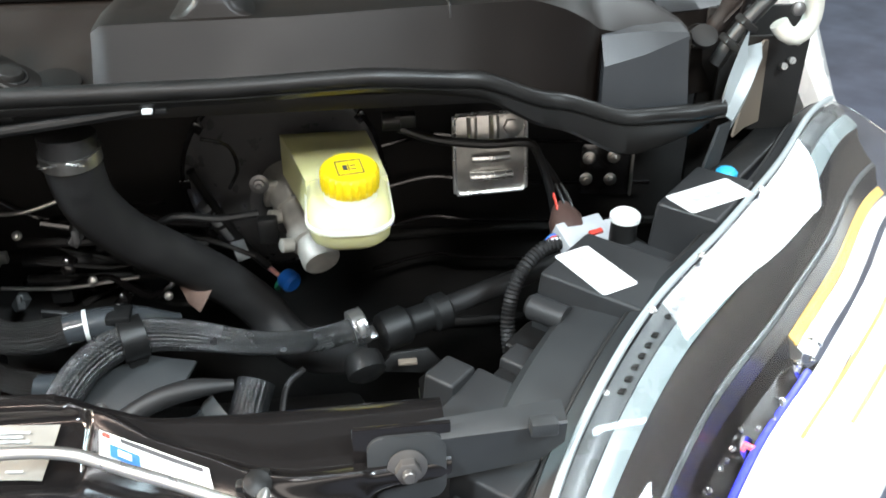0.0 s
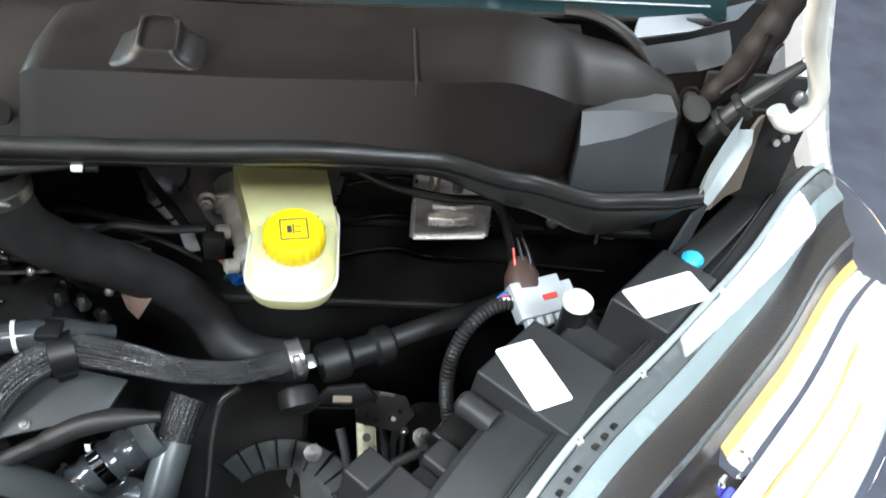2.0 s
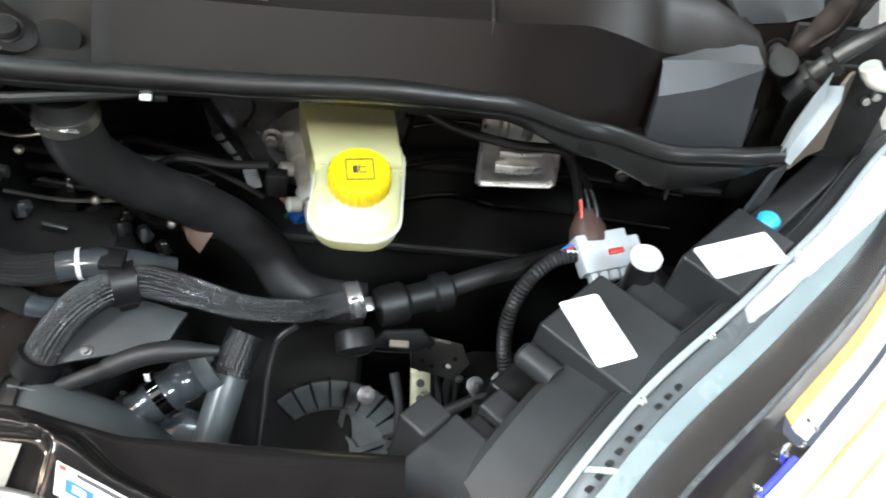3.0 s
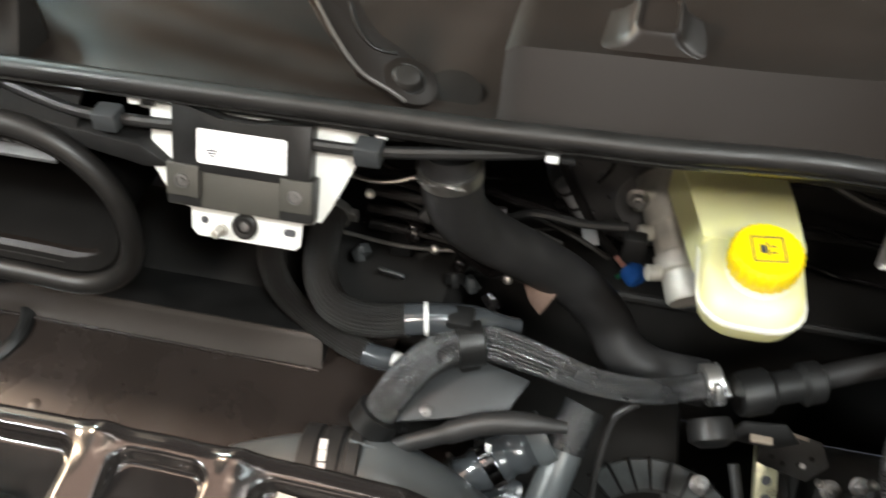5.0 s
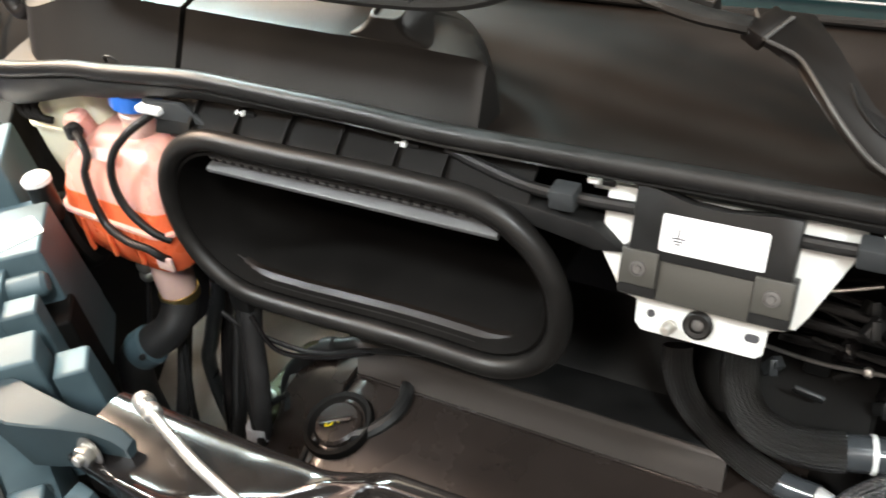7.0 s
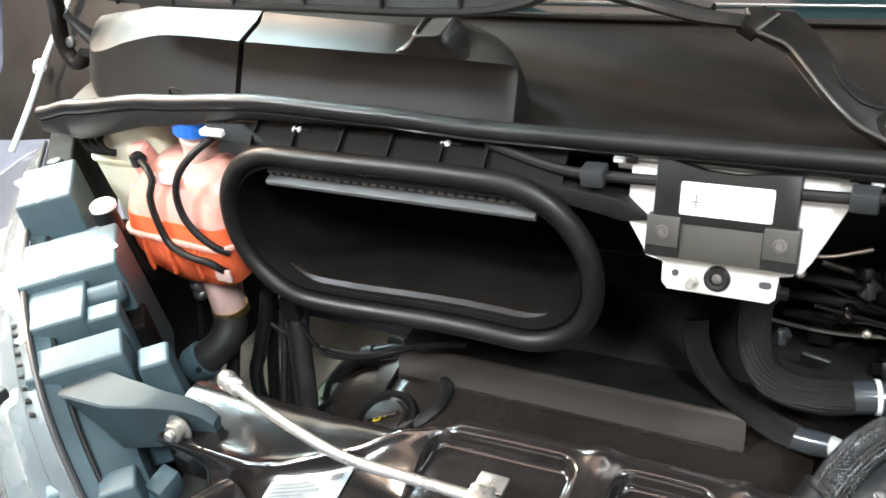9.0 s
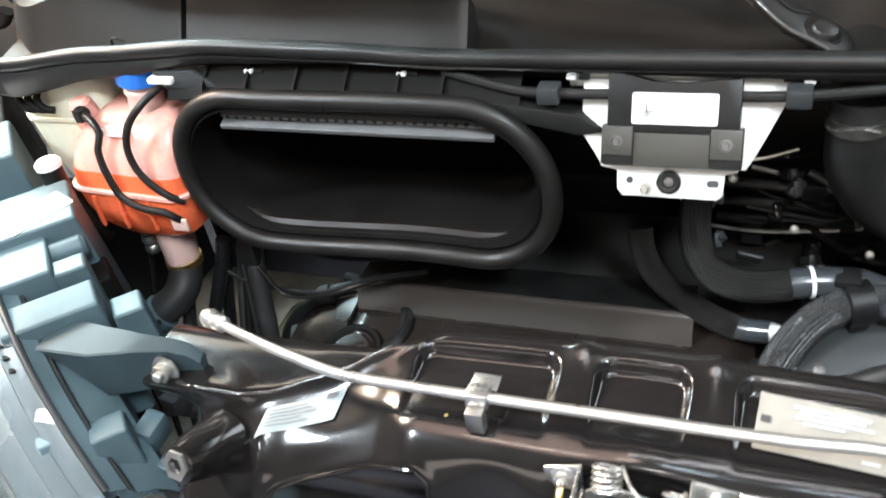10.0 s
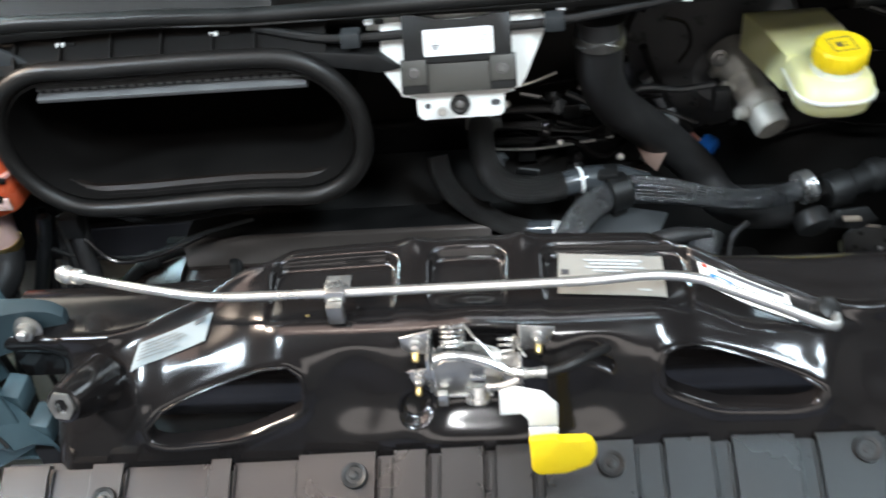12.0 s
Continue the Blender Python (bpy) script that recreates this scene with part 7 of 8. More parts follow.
# ---- headlamps ----
def headlamp(s, edge, wc, lens_drop, dx=0.0):
    """A headlamp. s: 1 or -1, the side; edge: the lens's upper edge from the front to the rear; wc: its white adjuster cap."""
    side_label = "large clear-lensed headlamp with dark bezel and chrome" if s > 0 else "headlamp with housing coloured as cool-lit and clear lens"
    root = thing("headlamp", (wc[0], wc[1], wc[2] - 0.2), side_label, "headlamp", "headlamps")
    raw = smooth_path(edge, 0.012)
    n = len(raw)
    path = []
    for i in range(n):
        w = [(max(0, 1 - abs(k) / 9), raw[min(n - 1, max(0, i + k))]) for k in range(-8, 9)]
        path.append(sum((p * a for a, p in w), Vector()) / sum(a for a, _ in w))

    def outward(i):
        d = (path[min(n - 1, i + 22)] - path[max(0, i - 22)]).normalized()
        o = Vector((d.y * s, -d.x * s, 0)).normalized()
        return (o + Vector((s * 0.25, -0.25, 0))).normalized()

    def across(depth, table, i0=0, i1=None):
        return [[path[i] + outward(i) * u + Vector((0, 0, z - depth)) for u, z in table] for i in range(i0, n if i1 is None else i1)]

    def fluted(depth, table, i0, swing, pitch):
        """A reflector stepped into ridges that run along the lens."""
        rows = []
        for row in across(depth, table, i0):
            fine = []
            for p, q in zip(row, row[1:]):
                steps = max(3, int((q - p).length / 0.0012))
                for k in range(steps):
                    at = p.lerp(q, k / steps)
                    run = (at - row[0]).length
                    wave = math.sin(2 * math.pi * run / pitch + 1.5 * math.sin(len(rows) * 0.35))
                    fine.append(at + Vector((0, 0, swing * wave)))
            fine.append(row[-1])
            rows.append(fine)
        return sheet(rows, 0.0015)

    lens = [(0.002, -0.002), (0.03, -0.008), (0.07, -0.026), (0.11, -0.054), (0.15, -0.086), (0.18, -0.118), (0.198, -0.145), (0.206, -0.172)]
    ob = part("lens", sheet(across(0.0, lens), 0.003), GLASS, root, "clear plastic lens", smooth=50)
    ob.visible_shadow = False
    line = [p + Vector((0, 0, 0.001)) for p in path[::3]]
    part("rim", tube(line, 0.0034, 8), PALE_METAL if s > 0 else GREY_PLASTIC, root, "pale rim along the lens")
    pale = LAMP_PALE if s > 0 else LAMP_BLUE
    part("upper_trim", sheet(across(0.006, [(0.003, -0.001), (0.010, -0.003), (0.016, -0.006), (0.019, -0.010)]), 0.002), LAMP_GREY if s > 0 else LAMP_BLUE, root, "grey inner trim")
    part("silver_band", sheet(across(0.006, [(0.0195, -0.011), (0.026, -0.014), (0.032, -0.018), (0.036, -0.022)]), 0.002), pale, root, "satin inner band")
    part("dark_bezel", sheet(across(0.008, [(0.0365, -0.023), (0.041, -0.036), (0.052, -0.050), (0.062, -0.060)]), 0.002), BEZEL if s > 0 else LAMP_BLUE, root, "dark brown inner bezel" if s > 0 else "blue-grey inner bezel")
    part("trim_line", sheet(across(0.008, [(0.0625, -0.0605), (0.0645, -0.0610), (0.067, -0.064)]), 0.0015), LAMP_GREY, root, "thin grey inner line")
    part("lower_bezel", sheet(across(0.008, [(0.0675, -0.065), (0.071, -0.078), (0.075, -0.087)]), 0.002), BEZEL if s > 0 else LAMP_BLUE, root, "dark brown inner bezel" if s > 0 else "blue-grey inner bezel")
    k = int(n * 0.50)
    # strip in the gold that warm light gives the chrome
    part("gold_glint_strip", fluted(0.008, [(0.0755, -0.0880), (0.0790, -0.0905), (0.0850, -0.0955)], k, 0.0004, 0.006), GOLD_GLINT, root, "gold strip standing for warm reflections in the chrome")
    part("lamp_cavity", sheet(across(0.010, [(0.0755, -0.087), (0.082, -0.110), (0.100, -0.114), (0.108, -0.100)], 0, k + 1), 0.002), BEZEL, root, "dark lamp cavity")
    part("reflector", fluted(0.010, [(0.0855, -0.096), (0.095, -0.099), (0.102, -0.098)], k, 0.0008, 0.0085), FLUTED, root, "fluted chrome reflector")
    part("inner_reflector", fluted(0.010, [(0.1085, -0.097), (0.118, -0.098), (0.128, -0.101)], 0, 0.0012, 0.0110), FLUTED, root, "fluted chrome reflector")
    part("outer_reflector", fluted(0.012, [(0.1285, -0.103), (0.148, -0.108), (0.168, -0.118), (0.185, -0.136), (0.196, -0.160)], 0, 0.0007, 0.0300), FLUTED, root, "fluted chrome outer reflector")
    if s > 0:
        # thin tubes added as painted gold streaks of reflected light
        for u, z, i0, i1, r in ((0.1310, -0.1135, k - 8, n - 10, 0.0022), (0.1570, -0.1220, k - 4, n - 14, 0.0018)):
            part("gold_glint_streak", tube([path[i] + outward(i) * (u + 0.002 * math.sin(i * 0.2)) + Vector((0, 0, z)) for i in range(i0, i1, 3)], r, 8), GOLD_GLINT, root)
    if s > 0:
        # added tube and chips that imitate coloured reflections in the lamp
        glint_path = [path[i] + outward(i) * 0.1045 + Vector((0, 0, -0.108)) for i in range(2, k - 1, 2)]
        part("blue_glint_line", tube(glint_path, 0.0032, 10), BLUE_GLINT, root, "blue tube standing for a coloured reflection")
        for i in range(4, k - 3, 5):
            part("glint_chip", box(-0.005, 0.005, -0.0022, 0.0022, -0.0022, 0.0022, 0.0008, turned(path[i] + outward(i) * 0.0985 + Vector((0, 0, -0.107)), path[i + 1] - path[i])), (RED_GLINT, CHROME, BLUE_GLINT)[(i // 5) % 3], root)
    # slotted strip inside the lens edge
    for k in range(9):
        i = int(n * (0.20 + 0.019 * k))
        d = (path[i + 1] - path[i]).normalized()
        part("vent_slot", box(-0.0032, 0.0032, -0.0030, 0.0030, -0.0015, 0.0015, 0.001, Matrix.Translation(path[i] + outward(i) * 0.0135 + Vector((0, 0, -0.0098))) @ Matrix.Rotation(math.atan2(d.y, d.x), 4, "Z") @ Matrix.Rotation(radians(-20 * s), 4, "X")), PLASTIC, root)
    # cut facets round the lamp bowls
    rng = random.Random(5)
    for k in range(30):
        i = int(n * (0.04 + 0.48 * rng.random()))
        u = 0.082 + 0.022 * rng.random()
        m = turned(path[i] + outward(i) * u + Vector((0, 0, -0.108 + 0.012 * rng.random())), (rng.uniform(-0.6, 0.6), rng.uniform(-0.8, 0.2), 1), 360 * rng.random())
        part("facet", prism([(-0.003, -0.002), (0.003, -0.0025), (0.002, 0.0025), (-0.0025, 0.002)], 0.003, m, 0.0006), CHROME, root)
    for f in (0.16, 0.32, 0.46):
        i = int(n * f)
        m = turned(path[i] + outward(i) * 0.092 + Vector((0, 0, -0.118)), (outward(i).x, outward(i).y, 0.9))
        part("lamp_bowl", lathe([(0.0125, 0.010), (0.0115, 0.010), (0.0110, 0.004), (0.008, -0.004), (0.003, -0.008)], m, 24), CHROME, root)
        part("bulb", lathe([(0.004, -0.006), (0.004, 0.002), (0.003, 0.006), (0.001, 0.007)], m, 14), BEZEL, root)

    # rear housing: stepped blocks along the edge
    def q(u, v, z):
        """u along the edge direction from the cap, v towards the engine."""
        return Vector((wc[0] + s * (0.69 * u - 0.72 * v), wc[1] + 0.72 * u + 0.69 * v, wc[2] + z))

    # cool light on the left and shade on the right sit in these colours
    case, dark = (SHADED_HOUSE, PLASTIC) if s > 0 else (COOL_LIT_HOUSE, DUCT_BLACK)

    def block(name, u0, u1, v0, v1, z0, z1, mat=GREY_PLASTIC, bevel=0.006, taper=0.012, fall=0.0):
        if s > 0 and name in ("housing_base", "housing_step", "housing_lower"):
            z1 -= 0.032
        bm = bmesh.new()
        lo = [q(u, v, z0) for u, v in ((u0 - taper, v0), (u1 + taper, v0), (u1 + taper, v1 + taper), (u0 - taper, v1 + taper))]
        hi = [q(u, v, z1 - (fall if u == u0 else 0)) for u, v in ((u0, v0), (u1, v0), (u1, v1), (u0, v1))]
        bl, bh = [bm.verts.new(p) for p in lo], [bm.verts.new(p) for p in hi]
        bm.faces.new(bl[::-1]), bm.faces.new(bh)
        for k in range(4):
            bm.faces.new((bl[k], bl[(k + 1) % 4], bh[(k + 1) % 4], bh[k]))
        bmesh.ops.bevel(bm, geom=bm.edges[:], offset=min(bevel, 0.0035), segments=2, affect="EDGES", profile=0.5)
        return part(name, bm, mat, root, "", 70)

    if s > 0:
        block("housing_front", -0.385, -0.330, -0.066, -0.030, -0.20, -0.080, case, fall=0.030)
        rows = [[path[i] - outward(i) * u + Vector((0, 0, z)) for u, z in ((0.020, -0.018), (0.040, -0.020), (0.068, -0.024), (0.076, -0.032), (0.080, -0.060), (0.080, -0.13))] for i in range(0, int(n * 0.36))]
        part("front_panel", sheet(rows, 0.003), case, root, smooth=30)
    else:
        rows = [[path[i] - outward(i) * u + Vector((0, 0, z)) for u, z in ((0.022, -0.020), (0.040, -0.028), (0.056, -0.045), (0.062, -0.080), (0.060, -0.14))] for i in range(0, int(n * 0.42))]
        part("front_panel", sheet(rows, 0.003), case, root)
        for i in (int(n * 0.06), int(n * 0.12)):
            part("clip_block", box(-0.014, 0.014, -0.010, 0.010, -0.02, 0.012, 0.003, turned(path[i] - outward(i) * 0.066 + Vector((0, 0, -0.050)), (0.2, -0.2, 1), 40)), case, root)
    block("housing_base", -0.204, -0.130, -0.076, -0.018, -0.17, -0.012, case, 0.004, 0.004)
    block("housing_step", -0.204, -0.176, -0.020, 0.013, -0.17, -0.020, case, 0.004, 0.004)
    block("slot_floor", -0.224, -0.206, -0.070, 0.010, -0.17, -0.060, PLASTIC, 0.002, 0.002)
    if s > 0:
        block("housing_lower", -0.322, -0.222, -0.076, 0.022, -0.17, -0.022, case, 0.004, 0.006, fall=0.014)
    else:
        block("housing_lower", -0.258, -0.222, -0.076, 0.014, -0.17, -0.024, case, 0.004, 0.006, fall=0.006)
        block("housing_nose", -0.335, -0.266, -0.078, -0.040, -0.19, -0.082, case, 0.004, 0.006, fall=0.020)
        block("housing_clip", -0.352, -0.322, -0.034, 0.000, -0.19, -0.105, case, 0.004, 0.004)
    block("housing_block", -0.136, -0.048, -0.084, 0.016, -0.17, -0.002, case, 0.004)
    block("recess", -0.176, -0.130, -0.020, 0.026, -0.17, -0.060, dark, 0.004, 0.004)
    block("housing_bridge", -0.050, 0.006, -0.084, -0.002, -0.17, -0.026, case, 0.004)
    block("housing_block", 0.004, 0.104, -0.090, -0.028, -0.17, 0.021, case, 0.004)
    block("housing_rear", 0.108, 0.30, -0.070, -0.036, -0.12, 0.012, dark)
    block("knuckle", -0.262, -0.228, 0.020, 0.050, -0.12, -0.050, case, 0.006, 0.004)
    part("knob", lathe([(0.012, 0), (0.012, 0.034), (0.009, 0.038), (0.002, 0.039)], turned(q(-0.152, -0.022, -0.028), (-s * 0.72, 0.69, 0)), 18), case, root)
    part("slot_clip", box(-0.010, 0.010, -0.006, 0.006, -0.006, 0.006, 0.002, turned(q(-0.300, -0.085, -0.006), (0, 0, 1))), GREY_PLASTIC, root)
    # seam strip where the housing meets the lens edge
    rows = [[path[i] - outward(i) * 0.022 + Vector((0, 0, -0.022)), path[i] - outward(i) * 0.016 + Vector((0, 0, -0.009)), path[i] - outward(i) * 0.003 + Vector((0, 0, -0.003))] for i in range(n)]
    part("flange", sheet(rows, 0.003), case, root)
    part("flange_groove", tube([path[i] - outward(i) * 0.0185 + Vector((0, 0, -0.0125)) for i in range(0, n, 3)], 0.002, 6), BAY, root)
    for f in (0.30, 0.42, 0.60):
        i = int(n * f)
        part("lens_screw", hexhead(path[i] + outward(i) * 0.004 + Vector((0, 0, 0.002)), (outward(i).x * 0.3, outward(i).y * 0.3, 1), 0.0026, 0.002), ZINC, root)
    part("adjuster_post", lathe([(0.014, -0.05), (0.013, -0.006), (0.011, -0.004)], Matrix.Translation(wc), 18), PLASTIC, root)
    part("adjuster_cap", lathe([(0.0150, -0.005), (0.0150, 0.0), (0.012, 0.003), (0.004, 0.0035), (0.0035, 0.0015), (0.001, 0.0015)], Matrix.Translation(wc), 24), LABEL, root, "round white adjuster cap")
    ang = math.atan2(0.72, 0.69 * s)
    for (u, v, z), lab in (((-0.104, -0.022, -0.0018), "white printed label"), ((0.047, -0.064, 0.0212), "white printed label")):
        m = Matrix.Translation(q(u, v, z)) @ Matrix.Rotation(radians(-68 if z < 0.01 else 22) * s, 4, "Z")
        part("label", prism(rounded(0.072 if z < 0.01 else 0.080, 0.038, 0.003), 0.0006, m), LABEL, root, lab)
        for k in range(3):
            part("print_mark", box(-0.022 + k * 0.014, -0.014 + k * 0.014, -0.004, 0.002, 0.0006, 0.0009, 0, m), PALE_PRINT, root)
    part("level_dot", lathe([(0.011, 0), (0.011, 0.006), (0.008, 0.009), (0.001, 0.010)], Matrix.Translation(q(0.118, -0.055, 0.010)), 18), CYAN if s > 0 else GREY_PLASTIC, root, "cyan plug" if s > 0 else "")
    part("dust_cover", lathe([(0.045, -0.02), (0.045, 0.01), (0.040, 0.016), (0.020, 0.018), (0.002, 0.018)], turned(q(0.02, 0.010, -0.085), (-s * 0.72, 0.69, 0.3)), 28), dark, root)
    return root


EDGE_R = [(0.500, 0.420, 1.000), (0.522, 0.470, 1.025), (0.573, 0.525, 1.070), (0.630, 0.596, 1.082), (0.717, 0.672, 1.092), (0.768, 0.728, 1.096), (0.837, 0.795, 1.102), (0.882, 0.855, 1.107), (0.930, 0.912, 1.110), (0.985, 0.960, 1.100)]
EDGE_L = [(-0.440, 0.386, 0.960), (-0.457, 0.395, 0.987), (-0.4912, 0.4109, 1.0304), (-0.5122, 0.4211, 1.0547), (-0.540, 0.445, 1.083), (-0.5677, 0.4707, 1.1037), (-0.609, 0.503, 1.111), (-0.664, 0.548, 1.112), (-0.760, 0.638, 1.110), (-0.870, 0.750, 1.110), (-0.94, 0.83, 1.11)]
headlamp(1, EDGE_R, (0.655, 0.745, 1.079), 0.0)
headlamp(-1, EDGE_L, (-0.686, 0.688, 1.121), 0.0)


def lamp_bracket(s, pts, bolt):
    root = thing("lamp_bracket", (s * 0.42, 0.48, 1.0), "dark grey plastic arm bolted between crossmember and headlamp", "bracket", "lamp brackets")
    rows = [[Vector(p) + Vector((0, y, z)) for y, z in ((0.002, -h), (-0.001, -0.0015), (0.0008, 0.0), (w, 0.003), (w + 0.002, 0.0), (w * 0.8, -h * 0.6))] for p, h, w in pts]
    # the left arm takes the colour that holds cool light
    part("arm", sheet(rows, close=True), COOL_LIT_ARM if s < 0 else GREY_PLASTIC, root, smooth=30)
    b = Vector(bolt)
    if s > 0:
        part("bolt_plate", prism(rounded(0.056, 0.056, 0.012), 0.005, Matrix.Translation(b + Vector((0, 0.006, -0.004))) @ Matrix.Rotation(radians(82), 4, "X"), 0.0015), GREY_PLASTIC, root)
    part("bolt", hexhead(b + Vector((0, -0.0005, 0.001)), (0, -1, 0.15), 0.0095, 0.008, True, 0.006), STEEL if s < 0 else DULL, root, "steel flange bolt" if s < 0 else "dark flange bolt")


lamp_bracket(-1, [((-0.535, 0.458, 1.077), 0.004, 0.036), ((-0.505, 0.459, 1.077), 0.028, 0.037), ((-0.480, 0.460, 1.0765), 0.054, 0.034), ((-0.455, 0.467, 1.0765), 0.052, 0.026), ((-0.4376, 0.474, 1.0755), 0.050, 0.018), ((-0.412, 0.484, 1.071), 0.048, 0.012), ((-0.395, 0.488, 1.065), 0.042, 0.010), ((-0.385, 0.490, 1.056), 0.026, 0.008)], (-0.416, 0.479, 1.0505))
lamp_bracket(1, [((0.528, 0.476, 1.070), 0.022, 0.020), ((0.510, 0.476, 1.069), 0.036, 0.020), ((0.480, 0.477, 1.067), 0.040, 0.018), ((0.440, 0.477, 1.065), 0.044, 0.016), ((0.405, 0.478, 1.062), 0.046, 0.014), ((0.388, 0.479, 1.056), 0.036, 0.010)], (0.413, 0.472, 1.044))


def lower_clip():
    root = thing("lower_lamp_screw", (-0.49, 0.475, 0.88), "white-capped screw on a bluish bracket beside the grille", "screw")
    part("bracket", box(-0.52, -0.455, 0.455, 0.50, 0.884, 0.890, 0.002), COOL_LIT_HOUSE, root)
    part("collar", lathe([(0.0155, 0), (0.0155, 0.004), (0.011, 0.006)], turned((-0.494, 0.475, 0.890), (0.1, -0.3, 1)), 20), LABEL, root)
    part("screw", hexhead((-0.494, 0.474, 0.896), (0.1, -0.3, 1), 0.0075, 0.007), ZINC, root)
    part("strap", tube([(-0.455, 0.475, 0.892), (-0.425, 0.455, 0.885), (-0.405, 0.43, 0.86), (-0.40, 0.40, 0.80)], 0.010, 10), COOL_LIT_HOUSE, root)


lower_clip()


# ---- wings, hinges and bonnet edge ----
def wing(s):
    root = thing("front_wing", (s * 1.0, 0.9, 0.5), "white painted front wing beside the bonnet opening", "wing panel", "front wings")
    rows = []
    for y, x, z in ((0.985, 0.985, 1.075), (1.02, 0.965, 1.13), (1.06, 0.950, 1.20), (1.12, 0.945, 1.30), (1.3, 0.95, 1.55)):
        rows.append([(s * (x - 0.012), y + 0.010, z - 0.01), (s * x, y, z), (s * (x + 0.02), y, z - 0.004), (s * (x + 0.05), y, z - 0.05), (s * (x + 0.07), y, z - 0.2), (s * (x + 0.06), y, 0.5)])
    part("panel", sheet(rows, 0.003), BODY, root, smooth=50)
    g = thing("wing_gutter", (s * 0.80, 0.85, 1.1), "pale grey folded gutter at the cowl corner" if s > 0 else "dark folded gutter at the cowl corner", "gutter", "wing gutters")
    inner_edge = smooth_path([(0.766, 0.808, 1.160), (0.781, 0.832, 1.176), (0.794, 0.846, 1.196), (0.802, 0.852, 1.211)], 0.006)
    outer_edge = smooth_path([(0.785, 0.822, 1.138), (0.806, 0.840, 1.163), (0.816, 0.851, 1.184), (0.810, 0.856, 1.205)], 0.006)
    k = min(len(inner_edge), len(outer_edge))
    rows = []
    for t in range(k):
        a, c = inner_edge[t * (len(inner_edge) - 1) // (k - 1)], outer_edge[t * (len(outer_edge) - 1) // (k - 1)]
        mid = (a + c) / 2 + Vector((0, 0.006, -0.004))
        rows.append([(s * p.x, p.y, p.z) for p in (a + Vector((0, 0.002, -0.006)), a, mid, c, c + Vector((0, 0.004, -0.014)))])
    part("channel", sheet(rows, 0.002), PALE_METAL if s > 0 else COWL_SHADED, g)
    if s > 0:
        part("skirt", sheet([[(s * 0.764, 0.806, 1.140), (s * 0.752, 0.800, 1.10), (s * 0.742, 0.80, 1.0)], [(s * 0.786, 0.826, 1.136), (s * 0.778, 0.82, 1.10), (s * 0.772, 0.83, 1.0)]], 0.003), GREY_PLASTIC, g)
    part("side_wall", sheet([[(s * 0.822, 0.862, 1.195), (s * 0.812, 0.862, 1.10)], [(s * 0.840, 0.885, 1.200), (s * 0.835, 0.885, 1.10)], [(s * 0.852, 0.90, 1.195), (s * 0.858, 0.90, 1.10)]], 0.003), TAN if s > 0 else BAY, g, "tan primed side wall")
    if s < 0:
        rows = [[(x, 0.83 + k, 1.13 - d), (x, 0.87 + k, 1.195 - d), (x, 0.90 + k, 1.225 - d), (x, 0.95 + k, 1.265), (x, 1.02 + k, 1.34)] for x, k, d in ((-0.800, 0.0, 0.0), (-0.88, 0.005, 0.012), (-0.96, 0.014, 0.03), (-1.04, 0.026, 0.045), (-1.13, 0.04, 0.06))]
        part("inner_wing", sheet(rows, 0.003), DUCT_BLACK, g, "dark inner wing panel")
        part("wing_edge", tube([(-0.985, 0.80, 1.10), (-0.975, 0.85, 1.150), (-0.96, 0.895, 1.205), (-0.945, 0.93, 1.245), (-0.93, 0.98, 1.30)], 0.006, 8, squash=0.6), PALE_METAL, g, "pale painted edge")
        part("wing_bolt", hexhead((-0.985, 0.895, 1.185), (0.2, -0.7, 0.7), 0.008, 0.006), ZINC, g)
    part("inner_panel", box(min(s * 0.79, s * 0.900), max(s * 0.79, s * 0.900), 0.925, 0.931, 1.00, 1.225, 0.002), BAY, g)
    c = thing("corner_trim", (s * 0.80, 0.95, 1.2), "dark grey corner trim at the foot of the screen pillar", "trim panel", "corner trims")
    rows = [[(s * x, y, z) for x, y, z in ((0.74, 0.90, 1.17 + k * 0.03), (0.78, 0.91 + k * 0.02, 1.215 + k * 0.04), (0.83, 0.94 + k * 0.03, 1.24 + k * 0.05))] for k in range(4)]
    if s > 0:
        # upper facet lighter, lower darker: the fall of light is in their colours
        upper = [[(0.712, 0.922, 1.250), (0.722, 0.917, 1.2385), (0.735, 0.916, 1.2240)], [(0.770, 0.955, 1.2430), (0.775, 0.940, 1.2320), (0.782, 0.932, 1.2215)], [(0.836, 1.008, 1.2300), (0.832, 0.982, 1.2250), (0.8265, 0.959, 1.2190)]]
        part("upper_facet", sheet(upper, 0.003), CAP_GREY, c, "upper facet coloured as lit from above", smooth=20)
        lower = [[(0.735, 0.9165, 1.2225), (0.742, 0.914, 1.19), (0.750, 0.905, 1.13)], [(0.782, 0.9325, 1.2200), (0.786, 0.928, 1.19), (0.790, 0.920, 1.13)], [(0.8265, 0.9595, 1.2175), (0.828, 0.945, 1.19), (0.830, 0.930, 1.13)]]
        part("lower_facet", sheet(lower, 0.003), COWL_SHADED, c, smooth=30)
        m = turned((0.778, 0.922, 1.1945), (-0.1, -0.85, 0.5))
        part("boss_ring", lathe([(0.0135, 0), (0.0135, 0.004), (0.0125, 0.005), (0.0100, 0.004), (0.0095, 0.001)], m, 26), COWL_SHADED, c)
        part("boss_plug", lathe([(0.0092, 0), (0.0088, 0.004), (0.005, 0.0055), (0.001, 0.006)], m, 22), COWL_SHADED, c)
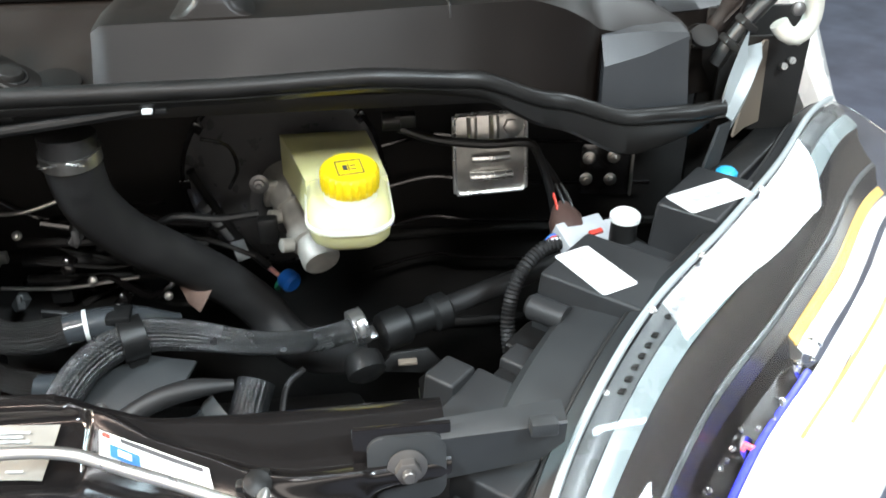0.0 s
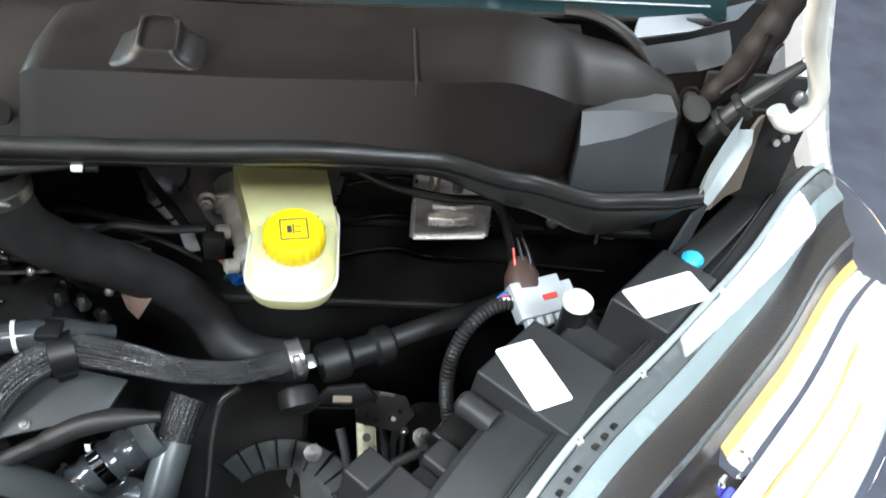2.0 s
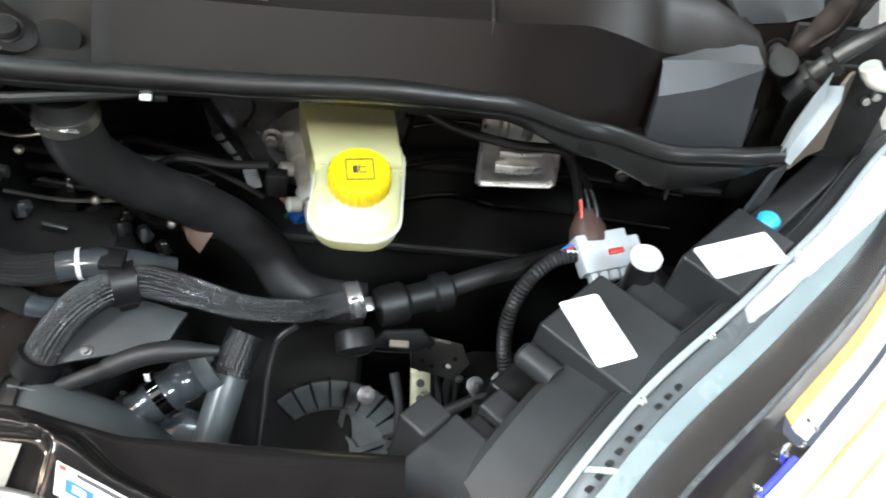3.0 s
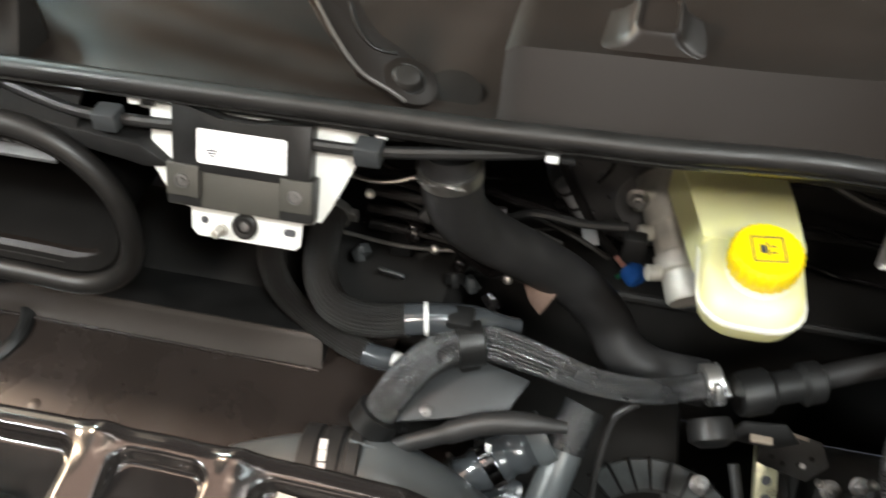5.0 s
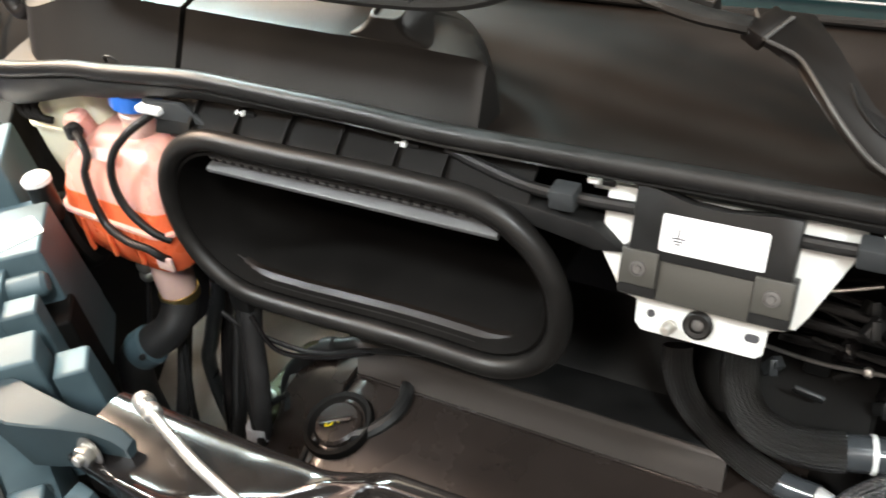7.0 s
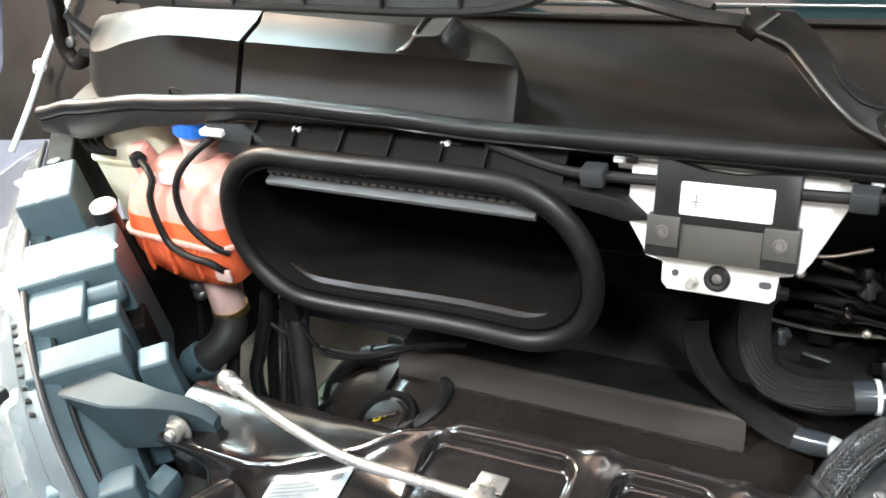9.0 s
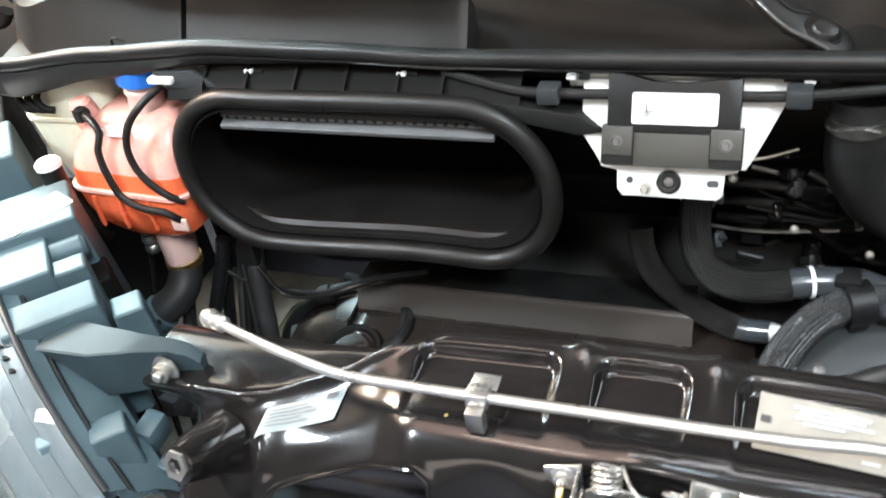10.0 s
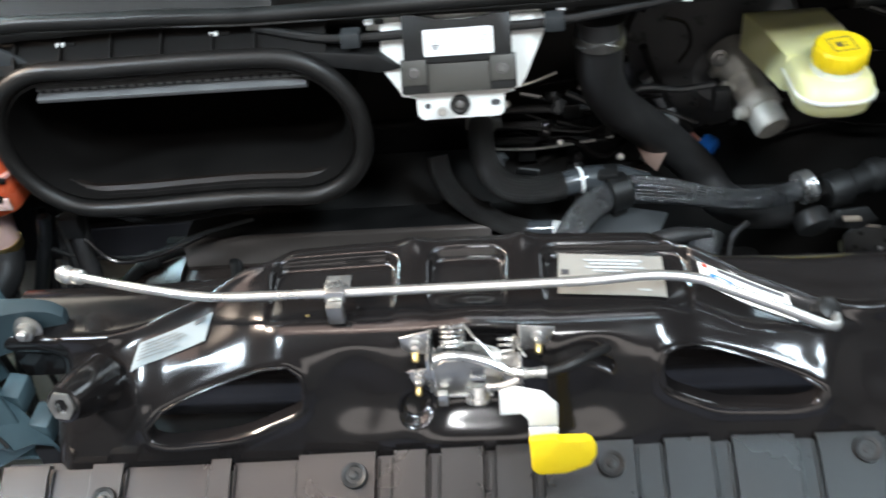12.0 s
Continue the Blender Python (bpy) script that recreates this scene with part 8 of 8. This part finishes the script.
        part("rubber_boot", tube([(0.792, 0.916, 1.200), (0.8114, 0.915, 1.2317), (0.8261, 0.915, 1.264), (0.836, 0.918, 1.2944), (0.846, 0.925, 1.33)], lambda t: 0.010 + 0.008 * ease(0.0, 0.45, t) + 0.0018 * math.sin(t * 23) * math.sin(t * 9 + 1), 24, 0.004, squash=0.85), BOOT_RUBBER, c, "wrinkled brown-black rubber boot")
        for a, b in (((0.800, 0.906, 1.215), (0.840, 0.902, 1.275)), ((0.815, 0.901, 1.226), (0.822, 0.899, 1.285))):
            part("boot_fold", tube([a, tuple((p + q) / 2 - (0.004 if i == 1 else 0) for i, (p, q) in enumerate(zip(a, b))), b], 0.0045, 8, squash=0.5), BOOT_RUBBER, c)
        part("pillar_seal", tube([(0.640, 0.958, 1.2640), (0.6626, 0.953, 1.2650), (0.6873, 0.943, 1.2600), (0.7116, 0.933, 1.2460), (0.735, 0.923, 1.2250), (0.7537, 0.915, 1.2030)], 0.0085, 12, squash=0.7), RUBBER, c, "black rubber strip beside the cowl")
    else:
        part("panel", sheet(rows, 0.003), COWL_SHADED, c)
    part("linkage", tube([(s * 0.7799, 0.868, 1.1828), (s * 0.7945, 0.866, 1.2135), (s * 0.814, 0.864, 1.2402), (s * 0.832, 0.862, 1.261), (s * 0.8483, 0.862, 1.2771)], lambda t: 0.0105 - 0.004 * ease(0.6, 1, t), 12, squash=0.7), PLASTIC, c, "black rubber covered linkage")
    for f in ((0.790, 0.8645, 1.2065), (0.8035, 0.863, 1.2265)):
        part("linkage_band", box(-0.012, 0.012, -0.0095, 0.0095, -0.004, 0.004, 0.002, turned((s * f[0], f[1], f[2]), (s * 0.6, -0.05, 0.8))), RUBBER, c)
    part("linkage_tip", lathe([(0.005, 0), (0.006, 0.004), (0.004, 0.012)], turned((s * 0.846, 0.861, 1.277), (s * 0.6, 0, 0.6)), 12), DULL, c)


wing(1)
wing(-1)


def bonnet():
    root = thing("bonnet", (0, 0.74, 1.35), "raised black bonnet with ribbed plastic rear edge", "bonnet")
    rows = []
    for x in np.linspace(-0.74, 0.74, 30):
        c = 0.06 * (x / 0.74) ** 4
        rows.append([(x, 0.80, 1.46 + c), (x, 0.765, 1.53 + c), (x, 0.69, 1.72), (x, 0.63, 1.88), (x, 0.585, 1.99), (x, 0.58, 2.0)])
    part("skin", sheet(rows, 0.012), PAINT, root)
    part("lining", sheet([[(x * 0.94, y + 0.03, z - 0.012) for x, y, z in r[1:5]] for r in rows], 0.006), BONNET_LINING, root, "brownish lining under the bonnet")
    edge = [(-0.66, 0.712, 1.372), (-0.60, 0.705, 1.360), (-0.50, 0.700, 1.354), (-0.33, 0.698, 1.352), (-0.24, 0.698, 1.350), (-0.172, 0.698, 1.353), (-0.130, 0.702, 1.364), (-0.105, 0.710, 1.384), (-0.095, 0.72, 1.42)]
    path = smooth_path(edge, 0.012)
    part("edge_trim", sheet([[p, p + Vector((0, 0.010, 0.022)), p + Vector((0, 0.022, 0.05)), p + Vector((0, 0.035, 0.11))] for p in path], 0.003), PLASTIC, root, "black ribbed plastic rear edge")
    part("edge_lip", tube(edge, 0.0045, 8), COWL, root)
    for x in (-0.56, -0.49, -0.42, -0.345, -0.27, -0.20):
        part("edge_rib", prism([(0, 0), (0.020, 0.0), (0.035, 0.07), (0.012, 0.07)], 0.003, Matrix(((0, 0, 1, x), (1, 0, 0, 0.694), (0, 1, 0, 1.353), (0, 0, 0, 1))), 0.0005), PLASTIC, root)
    for s in (1, -1):
        mat = HINGE if s > 0 else COWL_SHADED
        h = part("hinge", tube([(s * 0.838, 0.862, 1.226), (s * 0.846, 0.860, 1.216), (s * 0.860, 0.860, 1.212), (s * 0.871, 0.861, 1.224), (s * 0.872, 0.861, 1.246), (s * 0.860, 0.858, 1.272), (s * 0.842, 0.85, 1.30), (s * 0.820, 0.83, 1.34), (s * 0.77, 0.78, 1.45), (s * 0.735, 0.77, 1.52)], 0.0105, 12, squash=0.9), mat, root, "cream painted hinge arm" if s > 0 else "dark hinge arm")
        part("pivot", lathe([(0.007, 0), (0.007, 0.005), (0.004, 0.007)], turned((s * 0.855, 0.862, 1.240), (0, -1, 0.3)), 20), DULL, h)
        part("base_plate", box(min(s * 0.80, s * 0.90), max(s * 0.80, s * 0.90), 0.90, 0.906, 1.09, 1.20, 0.002), BAY, h)
        for dx in (0.0, 0.02):
            part("pin", lathe([(0.004, 0), (0.004, 0.006)], turned((s * (0.872 + dx * 0.4), 0.898, 1.165 + dx * 0.3), (0, -1, 0.4)), 10), ZINC, h)


bonnet()
